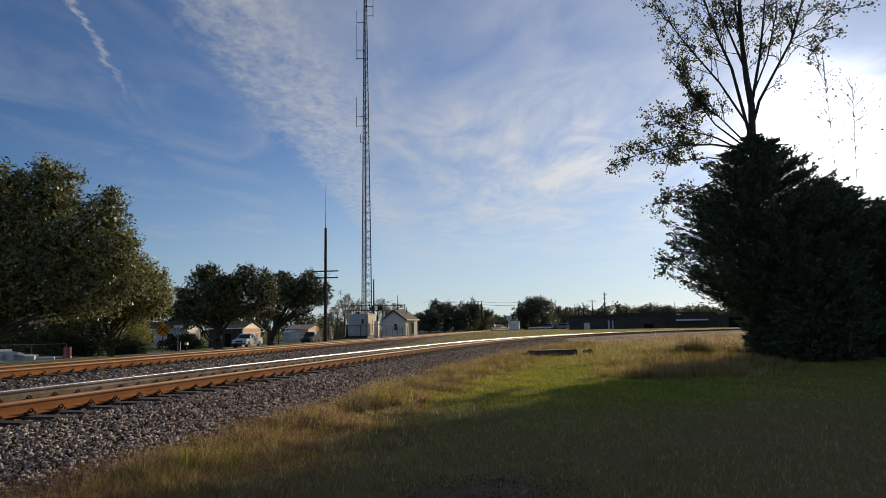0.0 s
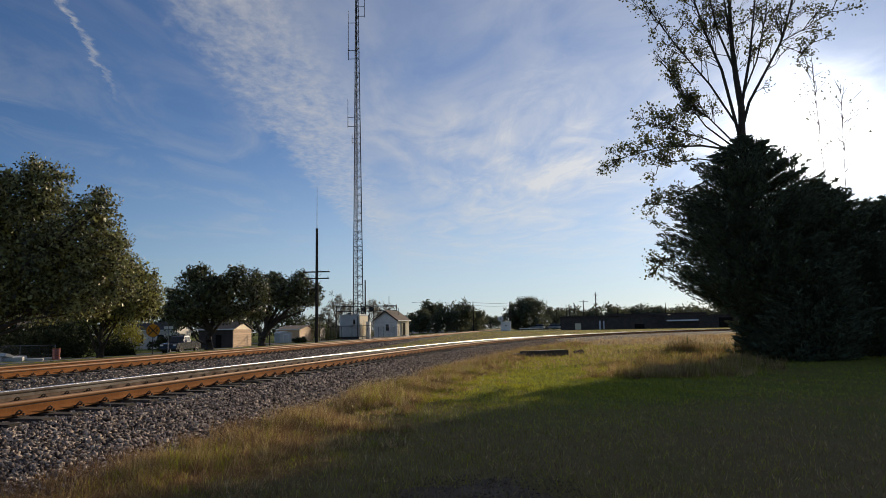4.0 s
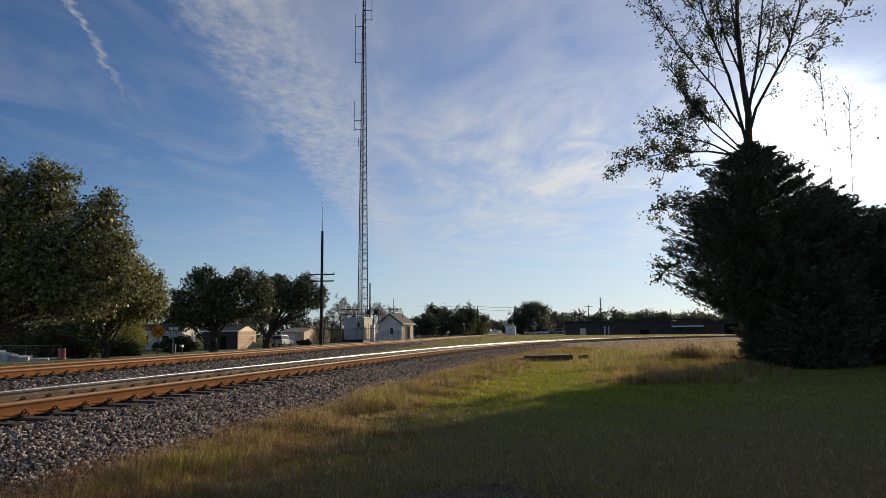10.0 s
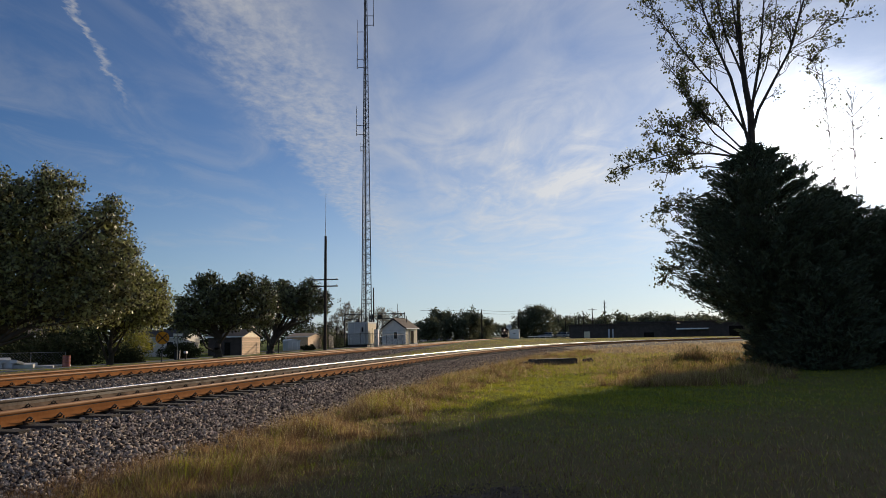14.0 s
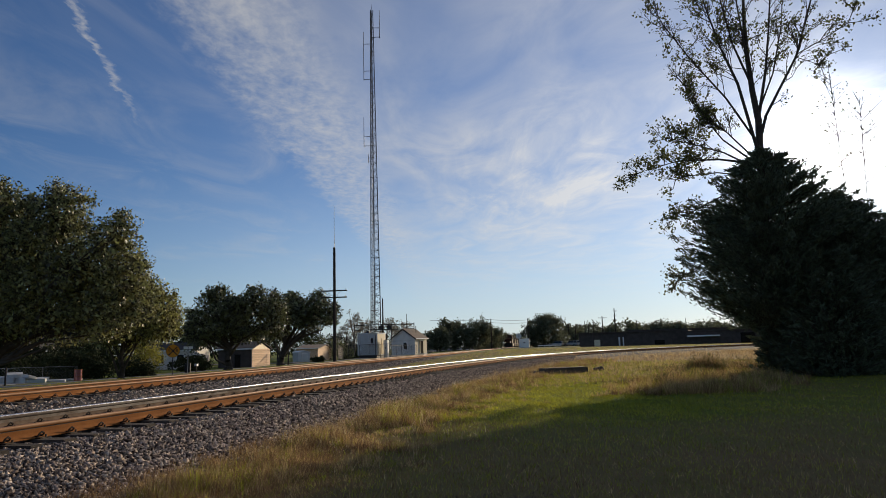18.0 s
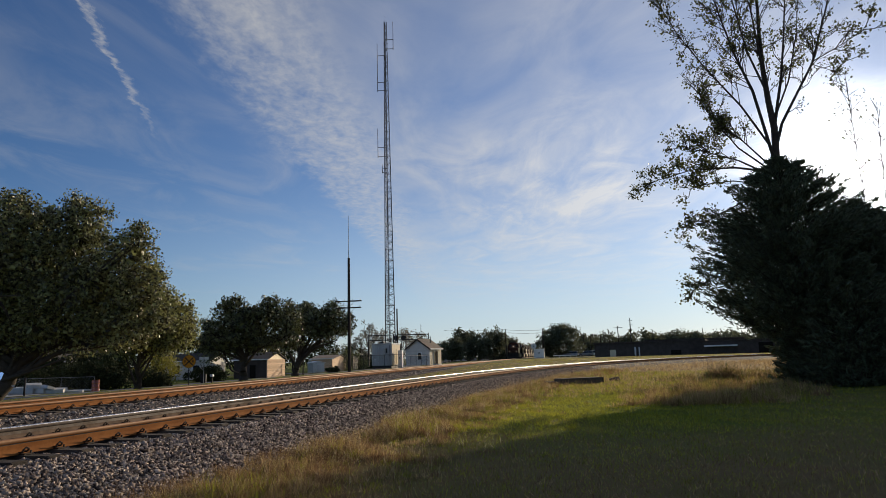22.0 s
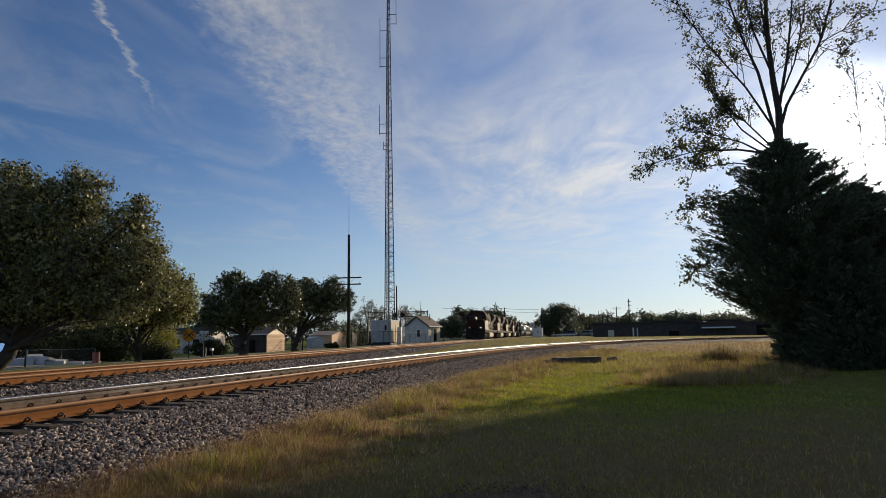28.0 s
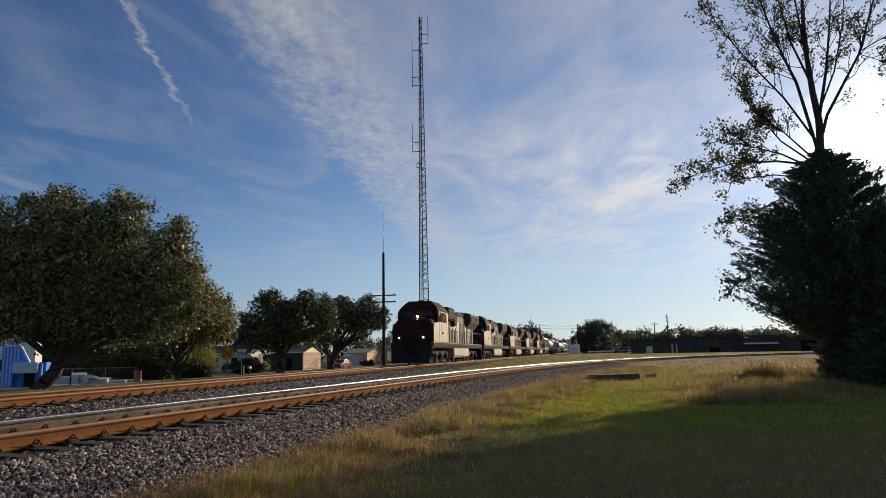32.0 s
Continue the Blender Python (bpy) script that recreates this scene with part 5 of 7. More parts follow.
# ---- radio mast, poles, signs ----
def mast():
    x, y, z0, top = -12.85, 110.0, -0.35, 59.2
    tr = thing("radio_mast", pose(x, y, z0, 0, 0, 14), "tall three-legged lattice radio mast with whip antennas", "radio mast")
    H = top - z0
    ang = [radians(a) for a in (90, 210, 330)]

    def leg(i, h):
        r = 0.97 + (0.24 - 0.97) * (h / H)
        return (r * math.cos(ang[i]), r * math.sin(ang[i]), h)

    for i in range(3):
        part("leg", rod(leg(i, 0), leg(i, H), 0.085, 0.06, 6), DARK_STEEL, tr)
    h, k, joined = 0.0, 0, []
    while h < H - 0.5:
        h1 = min(h + 3.7, H)
        n, bars = 6, []
        for j in range(n):
            a, b = h + (h1 - h) * j / n, h + (h1 - h) * (j + 1) / n
            for i in range(3):
                o, odd = (i + 1) % 3, (j + k) % 2
                bars.append((leg(i, a), leg(o, b) if odd else leg(o, a), 0.027))
                bars.append((leg(i, a if odd else b), leg(o, b if odd else a), 0.03))
        for bar in bars:
            if k < 8:
                V, F = rods_np([(*bar[:2], bar[2], bar[2])], 4)
                part("brace", mesh_np("brace", V, F, [DARK_STEEL]), None, tr)
            else:
                joined.append((*bar[:2], bar[2], bar[2]))
        h, k = h1, k + 1
    V, F = rods_np(joined, 4)
    for i in range(3):
        for k in range(1, 16):
            a = Vector(leg(i, 3.7 * k))
            part("flange", bx((0.20, 0.20, 0.12), (a.x, a.y, a.z - 0.08), bevel=0.02), DARK_STEEL, tr)
    for i, f in ((0, 0.35), (0, 0.6), (1, 0.5)):
        a, b, c, d = Vector(leg(i, 0)), Vector(leg((i + 1) % 3, 0)), Vector(leg(i, H)), Vector(leg((i + 1) % 3, H))
        part("feeder_cable", rod(a.lerp(b, f), c.lerp(d, f), 0.030, 0.016, 6), SIGN_BLACK, tr, "black feeder cable up the mast")
    tagged(part("upper_bracing", mesh_np("upper_bracing", V, F, [DARK_STEEL]), None, tr), kind="stuff")
    for off, lo, hi, arms in ((1.35, 54.0, 59.2, (54.2, 55.9)), (-1.45, 46.4, 55.2, (46.6, 48.1, 53.0)), (-1.55, 34.6, 39.8, (34.8, 36.4)), (-0.85, 31.9, 33.4, (32.0, 32.7))):
        bm = rod((off, 0, lo - z0), (off, 0, hi - z0), 0.065, 0.04, 6)
        for a in arms:
            rod((0, 0, a - z0), (off, 0, a - z0), 0.055, n=5, bm=bm)
        an = part("antenna", bm, DARK_STEEL, tr, "side-mounted whip antenna")
        an.matrix_basis = pose(0, 0, 0, 0, 0, -14)
    part("lightning_rod", rod((0, 0, H), (0, 0, H + 1.2), 0.03, 0.012, 5), DARK_STEEL, tr)
    part("footing", bx((2.6, 2.6, 0.4), (0, 0, -0.2), bevel=0.03), CONCRETE, tr, "concrete footing")


mast()


def utility_pole(base, h, arms, label, r=0.15, whip=0.0, turn=0.0):
    tr = thing("utility_pole", pose(*base, 0, 0, turn), label, "utility pole", "utility poles")
    part("pole", rod((0, 0, -0.3), (0, 0, h), r, r * 0.68, 10), POLE_WOOD, tr)
    for z, w in arms:
        a = part("crossarm", bx((w, 0.11, 0.13), (0, -r, z), bevel=0.01), POLE_WOOD, tr)
        n = 4 if w > 2 else 2
        for i in range(n):
            xx = -w / 2 + 0.15 + (w - 0.3) * i / (n - 1)
            part("insulator", rod((xx, -r, z + 0.13), (xx, -r, z + 0.27), 0.04, 0.025, 6), GALV, a)
        for s in (-1, 1):
            part("brace", rod((0, -r, z - 0.6), (s * w * 0.25, -r, z), 0.012, n=4), POLE_WOOD, a)
    if whip:
        part("whip_antenna", rod((0, 0, h), (0, 0, h + whip), 0.035, 0.012, 6), DARK_STEEL, tr)
    return tr


utility_pole((-12.78, 72.0, -0.40), 12.2, ((7.43, 2.9), (6.72, 2.8)), "dark timber utility pole with two crossarms and a whip", 0.185, 4.7, -6)
utility_pole((bearing_x(657, 116), 116.0, -0.3), 9.7, (), "plain dark timber pole behind the equipment hut", 0.16)
utility_pole((bearing_x(699, 128), 128.0, -0.2), 7.4, (), "thin dark pole behind the shed", 0.07)
utility_pole((bearing_x(489, 96), 96.0, -1.3), 5.6, (), "slim dark post beside the road", 0.09)
utility_pole((bearing_x(1066, 215), 215.0, -0.1), 11.6, ((10.7, 1.4), (9.4, 1.2), (8.0, 1.0)), "tall utility pole with short crossarms", 0.2, 0, 25)
utility_pole((bearing_x(1044, 225), 225.0, -0.1), 9.6, ((9.0, 3.0),), "utility pole with one wide crossarm", 0.2, 0, 10)
for px, y, h in ((1013, 270, 9.6), (1019, 275, 9.4), (1028, 270, 10.0), (984, 250, 8.6), (996, 260, 8.2), (1104, 260, 9.0), (1190, 260, 9.3), (913, 200, 8.6), (848, 190, 8.4)):
    utility_pole((bearing_x(px, y), y, -0.1), h, (), "bare dark pole in the distance", 0.17)


def wires():
    bm = bmesh.new()
    for za, xa, ya, xb, yb in ((8.1, bearing_x(848, 190), 190, bearing_x(913, 200), 200), (7.3, bearing_x(848, 190), 190, bearing_x(913, 200), 200), (8.2, bearing_x(740, 186), 186, bearing_x(848, 190), 190)):
        for i in range(8):
            f, g = i / 8, (i + 1) / 8
            sag = lambda q: -1.2 * q * (1 - q) * 0.8
            rod((xa + (xb - xa) * f, ya + (yb - ya) * f, za + sag(f)), (xa + (xb - xa) * g, ya + (yb - ya) * g, za + sag(g)), 0.035, n=4, bm=bm)
    part("overhead_wire", bm, POLE_WOOD, thing("overhead_wires", Matrix.Identity(4), "dark overhead wires between distant poles", "wire"))


wires()


def crossing_sign():
    tr = thing("railway_warning_sign", pose(-20.85, 50.0, -0.74, 0, 0, 25), "round yellow railway crossing warning sign on a post", "road sign")
    part("post", rod((0, 0.03, -0.2), (0, 0.03, 2.2), 0.035, n=8), DARK_STEEL, tr)
    disc = part("sign_plate", rod((0, 0.0, 1.82), (0, -0.012, 1.82), 0.46, n=40), SIGN_YELLOW, tr, "round yellow plate")
    part("rim", rod((0, 0.004, 1.82), (0, -0.006, 1.82), 0.475, n=40), SIGN_BLACK, disc)
    for a in (45, -45):
        m = bx((0.85, 0.008, 0.075), (0, 0, -0.0375))
        ob = part("black_bar", m, SIGN_BLACK, disc)
        ob.matrix_basis = pose(0, -0.018 - (0.003 if a > 0 else 0), 1.82, 0, a, 0)
    for s in (-1, 1):
        c = bpy.data.curves.new("letter", "FONT")
        c.body, c.size, c.extrude, c.align_x, c.align_y = "R", 0.30, 0.004, "CENTER", "CENTER"
        c.materials.append(SIGN_BLACK)
        ob = under(new("letter", c), disc)
        ob.matrix_basis = pose(s * 0.28, -0.018, 1.82, 90, 0, 0)
    tr2 = thing("sign_post", pose(-21.7, 55.0, -0.78), "plain steel signpost seen from behind", "road sign")
    part("post", rod((0, 0, -0.2), (0, 0, 2.2), 0.035, n=8), GALV, tr2)
    part("blade", bx((0.75, 0.02, 0.22), (0, 0, 2.0), bevel=0.004), WHITE, tr2, "narrow white blade")


crossing_sign()


def mailbox():
    tr = thing("mailbox", pose(-29.6, 77.5, -1.30), "white roadside mailbox on a post", "mailbox")
    part("post", bx((0.14, 0.14, 0.75), bevel=0.01), POLE_WOOD, tr)
    bm = bx((0.30, 0.5, 0.26), (0, 0, 0.75), bevel=0.02)
    part("box", bm, GREYBOX, tr)


mailbox()
bin_ = thing("wheelie_bin", pose(-30.5, 77.3, -1.31, 0, 0, 12), "dark plastic wheelie bin standing by the road", "bin")
part("body", bx((0.55, 0.6, 0.95), (0, 0, 0.06), bevel=0.04, taper=1.12), SIGN_BLACK, bin_)
part("lid", bx((0.66, 0.72, 0.08), (0, 0, 1.012), bevel=0.03), SIGN_BLACK, bin_)
for s_ in (-0.22, 0.22):
    part("wheel", rod((s_ - 0.03, 0.32, 0.1), (s_ + 0.03, 0.32, 0.1), 0.1, n=14), RUBBER, bin_)


# ---- line-side buildings ----
def gabled(name, label, m, w, l, eave, ridge, wall, front, roof, over=0.25, category="shed"):
    """A small gabled building; gables at the local y ends, base at z 0. Walls are separate parts."""
    tr = thing(name, m, label, category)
    t = 0.12
    prof = [(-w / 2, 0), (w / 2, 0), (w / 2, eave), (0, ridge), (-w / 2, eave)]
    part("gable_wall", prism(prof, t, "y", -l / 2 + t / 2), front, tr)
    part("gable_wall", prism(prof, t, "y", l / 2 - t / 2), wall, tr)
    for s in (-1, 1):
        part("side_wall", bx((t, l - 2 * t, eave), (s * (w / 2 - t / 2), 0, 0)), wall, tr)
        dx, dz = w / 2 + over, (ridge - eave) / (w / 2) * (w / 2 + over)
        bm = prism([(0, ridge + 0.05), (s * dx, ridge + 0.05 - dz), (s * dx, ridge + 0.15 - dz), (0, ridge + 0.17)], l + 2 * over)
        rf = part("roof_slope", bm, roof, tr, "weathered roof slope")
        part("fascia", bx((0.05, l + 2 * over, 0.16), (s * (dx + 0.027), 0, ridge - dz)), WHITE, rf)
    return tr


def door_on(tr, x, y, w, h, face, mat=DOORBLACK, z=0.0, frame_mat=WHITE, name="door"):
    """A framed door or window on a wall that faces local +x ('x'), -x ('-x') or -y ('y')."""
    d = {"x": (0.06, w), "-x": (0.06, w), "y": (w, 0.06)}[face]
    o = part(name, bx((d[0], d[1], h), (x, y, z), bevel=0.008), mat, tr)
    f = 0.09
    for s in (-1, 1):
        ax = (x, y + s * (w / 2 + f / 2)) if face != "y" else (x + s * (w / 2 + f / 2), y)
        part("jamb", bx((0.10, f, h + f) if face != "y" else (f, 0.10, h + f), (*ax, z)), frame_mat, o)
    part("lintel", bx((0.10, w, f) if face != "y" else (w, 0.10, f), (x, y, z + h)), frame_mat, o)
    return o


# cream walls carry the warm sun in their colour; gable boards stay greyer
hut = gabled("track_shed", "weathered pale wooden shed with a gabled roof", pose(-7.30, 108.6, -0.22, 0, 0, -20.6), 4.0, 4.6, 2.55, 3.95, CREAM, WHITEWOOD, ROOF)
door_on(hut, 2.06, 0.1, 1.15, 2.1, "x", frame_mat=CREAM)
door_on(hut, 0.3, -2.33, 0.55, 1.0, "y", WINDOW, 0.9, WHITE, "window")
for i in range(12):
    part("siding_board", bx((3.96, 0.03, 0.19), (0, -2.315, 0.05 + i * 0.205), bevel=0.004), WHITEWOOD, hut)


for s_ in (-1, 1):
    part("corner_board", bx((0.12, 0.05, 2.55), (s_ * 1.95, -2.345, 0)), WHITEWOOD, hut)
    part("bargeboard", prism([(0, 4.02), (s_ * 2.3, 2.41), (s_ * 2.3, 2.26), (0, 3.86)], 0.05, "y", -2.58), DARKROOF, hut, "dark edge of the roof")
part("roof_pipe", rod((0.9, 0.6, 3.2), (0.9, 0.6, 4.5), 0.07, n=8), DARK_STEEL, hut)
part("door_step", bx((0.7, 1.4, 0.18), (2.4, 0.1, -0.02), bevel=0.02), CONCRETE, hut)


def equipment_hut():
    tr = thing("equipment_hut", pose(-11.0, 89.4, -0.28, 0, 0, -15), "pale steel signal equipment hut on feet", "equipment hut")
    part("body", bx((2.75, 3.0, 2.75), (0, 0, 0.32), bevel=0.03), GREYBOX, tr)
    part("roof", bx((2.95, 3.2, 0.10), (0, 0, 3.072), bevel=0.02), GREYBOX, tr)
    for sx in (-1, 1):
        for sy in (-1, 1):
            part("foot", bx((0.22, 0.22, 0.34), (sx * 1.1, sy * 1.2, -0.02)), DARK_STEEL, tr)
    # dark block added under the floor in place of the open, shaded gap
    part("underfloor_shade", bx((2.5, 2.75, 0.36), (0, 0, -0.05)), DARK_STEEL, tr, "dark block added as the shade under the floor")
    # cream on this panel and door paints warm sunlight onto the grey hut
    part("sunlit_panel", bx((0.03, 2.9, 2.6), (1.392, 0, 0.4), bevel=0.005), CREAM, tr, "panel with the sun's cream light put into its colour")
    part("door", bx((0.05, 0.95, 2.0), (1.425, 0.5, 0.5), bevel=0.01), CREAM, tr)
    part("vent", bx((0.5, 0.06, 0.6), (0.55, -1.53, 1.9), bevel=0.01), DARK_STEEL, tr)
    for k in range(3):
        part("wall_rib", bx((0.06, 0.03, 2.6), (-1.1 + k * 0.62, -1.516, 0.4), bevel=0.005), GREYBOX, tr)
    part("conduit", rod((1.15, -1.54, 0.2), (1.15, -1.54, 2.9), 0.035, n=6), DARK_STEEL, tr)
    part("roof_vent", bx((0.5, 0.5, 0.3), (-0.6, 0.3, 3.17), bevel=0.04), DARK_STEEL, tr)
    part("label_plate", bx((0.32, 0.02, 0.3), (-1.0, -1.515, 0.9)), WHITE, tr)
    part("air_conditioner", bx((0.75, 0.45, 0.8), (0.2, -1.73, 1.75), bevel=0.03), GREYBOX, tr, "wall-mounted grey air conditioner")


equipment_hut()


def cabinet(base, size, label, mat, turn=0):
    tr = thing("line_side_cabinet", pose(*base, 0, 0, turn), label, "cabinet")
    part("body", bx(size, (0, 0, 0.15), bevel=0.03), mat, tr)
    part("plinth", bx((size[0] * 0.95, size[1] * 0.95, 0.2), (0, 0, -0.05)), CONCRETE, tr)
    part("lid", bx((size[0] * 1.08, size[1] * 1.08, 0.08), (0, 0, size[2] + 0.152), bevel=0.02), mat, tr)
    part("door", bx((size[0] * 0.4, 0.03, size[2] * 0.75), (0, -size[1] / 2 - 0.016, 0.3)), mat, tr)
    part("door_plate", bx((size[0] * 0.18, 0.02, 0.25), (0, -size[1] / 2 - 0.043, size[2] * 0.55)), SIGN_BLACK, tr)


cabinet((-9.05, 89.0, -0.28), (0.55, 0.6, 2.0), "slim white cabinet between hut and shed", WHITE, -12)
cabinet((bearing_x(905.5, 194), 194.0, 0.0), (2.75, 2.4, 2.35), "white line-side cabinet on the lawn", WHITE, -8)


def signal_disc():
    tr = thing("round_signal", pose(bearing_x(896, 188), 188.0, -0.1, 0, 0, 0), "round pale signal disc on a mast by the track", "railway signal")
    part("mast", rod((0, 0, 0), (0, 0, 4.2), 0.07, n=8), GALV, tr)
    part("disc", rod((0, -0.05, 3.4), (0, -0.10, 3.4), 0.75, n=28), GREYBOX, tr, "pale round disc")
    part("lamp", rod((0, -0.10, 3.4), (0, -0.30, 3.4), 0.14, n=12), DARK_STEEL, tr)


signal_disc()


def steel_frame():
    tr = thing("steel_gantry", pose(bearing_x(655, 126), 126.0, -0.3), "low steel gantry with rails behind the huts", "gantry")
    for px in (606, 650, 672, 712):
        part("post", bx((0.16, 0.16, 5.8), (bearing_x(px, 126) - bearing_x(655, 126), 0, 0)), DARK_STEEL, tr)
    w = bearing_x(712, 126) - bearing_x(606, 126)
    cx = (bearing_x(712, 126) + bearing_x(606, 126)) / 2 - bearing_x(655, 126)
    for z in (4.6, 5.5):
        part("beam", bx((w, 0.14, 0.14), (cx, 0.0, z)), DARK_STEEL, tr)
    for i in range(7):
        xx = cx - w / 2 + w * (i + 0.5) / 7
        part("diagonal", rod((xx - 0.7, 0.09, 4.7), (xx + 0.7, 0.09, 5.5), 0.03, n=4), DARK_STEEL, tr)
    for px in (655, 668):
        part("signal_head", rod((bearing_x(px, 126) - bearing_x(655, 126), -0.25, 5.0), (bearing_x(px, 126) - bearing_x(655, 126), -0.45, 5.0), 0.45, n=16), SIGN_BLACK, tr, "round black signal head")


steel_frame()


def chain_fence(name, p0, p1, h, n, label, wire=0.006, mesh=0.28, steel=GALV):
    p0, p1 = Vector(p0), Vector(p1)
    tr = thing(name, Matrix.Translation(p0), label, "fence")
    d = p1 - p0
    for i in range(n + 1):
        q = d * i / n
        part("post", rod(q, q + Vector((0, 0, h)), 0.03, n=6), steel, tr)
    part("top_rail", rod(Vector((0, 0, h)), d + Vector((0, 0, h)), 0.022, n=6), steel, tr)
    L, u = d.length, d.normalized()
    segs = []
    k = 0.0
    while k < L:
        e = min(k + h, L)
        segs += [(u * k, u * e + Vector((0, 0, e - k)), wire, wire), (u * k + Vector((0, 0, h)), u * e + Vector((0, 0, h - (e - k))), wire, wire)]
        k += mesh
    V, F = rods_np([(np.array(a), np.array(b), c, e) for a, b, c, e in segs], 3)
    part("wire_mesh", mesh_np("wire_mesh", V, F, [steel]), None, tr)


chain_fence("chain_link_fence", (-55.0, 57.5, -1.32), (-36.6, 65.5, -1.32), 1.3, 7, "low grey chain-link fence beyond the road")
chain_fence("chain_link_fence", (bearing_x(577, 86), 86.0, -0.42), (bearing_x(670, 88), 88.0, -0.30), 1.75, 5, "dark chain-link fence in front of the equipment hut", steel=DARK_STEEL)
chain_fence("chain_link_fence", (bearing_x(670, 88), 88.0, -0.30), (bearing_x(716, 96), 96.0, -0.26), 1.5, 5, "dark chain-link fence in front of the track shed", 0.004, 0.4, DARK_STEEL)
chain_fence("chain_link_fence", (bearing_x(577, 86), 86.0, -0.42), (bearing_x(586, 112), 112.0, -0.6), 1.75, 6, "dark chain-link fence along the compound's side", 0.004, 0.5, DARK_STEEL)


# ---- houses beyond the road ----
def house(m, w, l, eave, ridge, wall, gable, roof, label, windows=2):
    tr = gabled("house", label, m, w, l, eave, ridge, wall, wall, roof, 0.35, "house")
    part("gable_trim", prism([(-w / 2 + 0.1, eave), (w / 2 - 0.1, eave), (0, ridge - 0.05)], 0.06, "y", -l / 2 - 0.035), gable, tr, "pale boarded gable")
    for i in range(windows):
        yy = -l / 2 + (i + 0.7) * l / (windows + 0.4)
        for s, f in ((-1, "-x"), (1, "x")):
            door_on(tr, s * (w / 2 + 0.02), yy, 0.95, 1.15, f, WINDOW, 0.9, WHITE, "window")
    return tr


# brick house: gable towards the road; the other walls coloured dark for shade
brick_house = house(pose(-32.2, 103.9, -1.32, 0, 0, 91.0), 10.2, 4.8, 2.65, 3.65, DARKWALL, CREAM, DARKROOF, "brick house with a tan front and cream gable", 0)
door_on(brick_house, -5.12, -0.4, 0.8, 1.8, "-x", DOORBLACK, 0.05, DARKROOF)
part("brick_front", bx((10.2, 0.10, 2.65), (0, -2.455, 0)), BRICK, brick_house, "tan brick front")
for _r in range(34):
    part("brick_course", bx((10.18, 0.03, 0.058), (0, -2.508, 0.02 + _r * 0.0775)), BRICK, brick_house)
house(pose(-41.4, 101.5, -1.30, 0, 0, 91), 6.4, 7.0, 2.7, 3.7, WHITEWOOD, WHITEWOOD, DARKROOF, "white boarded house behind the hedge")
house(pose(-58.0, 92.0, -1.30, 0, 0, 82.7), 9.0, 16.0, 3.2, 5.2, DARKWALL, DARKWALL, DARKROOF, "brick house with the trees' shade put into its dark walls")
house(pose(-51.0, 85.0, -1.30, 0, 0, 172.7), 8.0, 12.0, 3.0, 4.6, DARKWALL, DARKWALL, DARKROOF, "low brick house behind the fence with shade-darkened walls", 3)
house(pose(-29.6, 143.5, -1.25, 0, 0, 91), 17.0, 4.2, 2.5, 3.2, BRICK, BRICK, ROOF, "distant tan brick house across the side street", 0)
house(pose(bearing_x(592, 215), 215.0, -0.6, 0, 0, 5), 14.0, 8.0, 2.4, 3.6, DARKWALL, DARKWALL, ROOF, "low distant dark house")
sh = gabled("garden_shed", "pale grey metal garden shed", pose(bearing_x(514, 138), 138.0, -1.22, 0, 0, -12), 2.6, 2.4, 1.9, 2.3, GREYBOX, GREYBOX, GREYBOX, 0.1)
door_on(sh, 0.1, -1.22, 1.1, 1.7, "y", GREYBOX, 0.05)


for px, y, w, h, label in ((512, 128, 2.4, 1.75, "pale blue-grey storage box in a yard"), (556, 150, 1.1, 1.5, "narrow white shed in a yard")):
    sh = gabled("garden_shed", label, pose(bearing_x(px, y), y, -1.24, 0, 0, 40), w, w * 0.9, h, h + 0.25, GREYBOX, GREYBOX, GREYBOX, 0.08)
    door_on(sh, 0.1, -w * 0.45 - 0.02, w * 0.4, h * 0.85, "y", GREYBOX, 0.05)
for px, y, sz, mat_, label in ((588, 150, (2.6, 1.4, 2.8), LEAF_PEAR, "brown-green bush beside the brick house"), (560, 149, (4.5, 2.0, 5.2), LEAF_PEAR, "autumn bush behind the brick house"), (540, 126, (1.6, 1.0, 1.0), LEAF_FAR, "low dark hedge in the yard"), (606, 160, (3.0, 1.4, 2.4), LEAF_FAR, "dark bush at the side street")):
    bush("yard_bush", (bearing_x(px, y), y, -1.25), sz, 2600, mat_, 0.28, label)


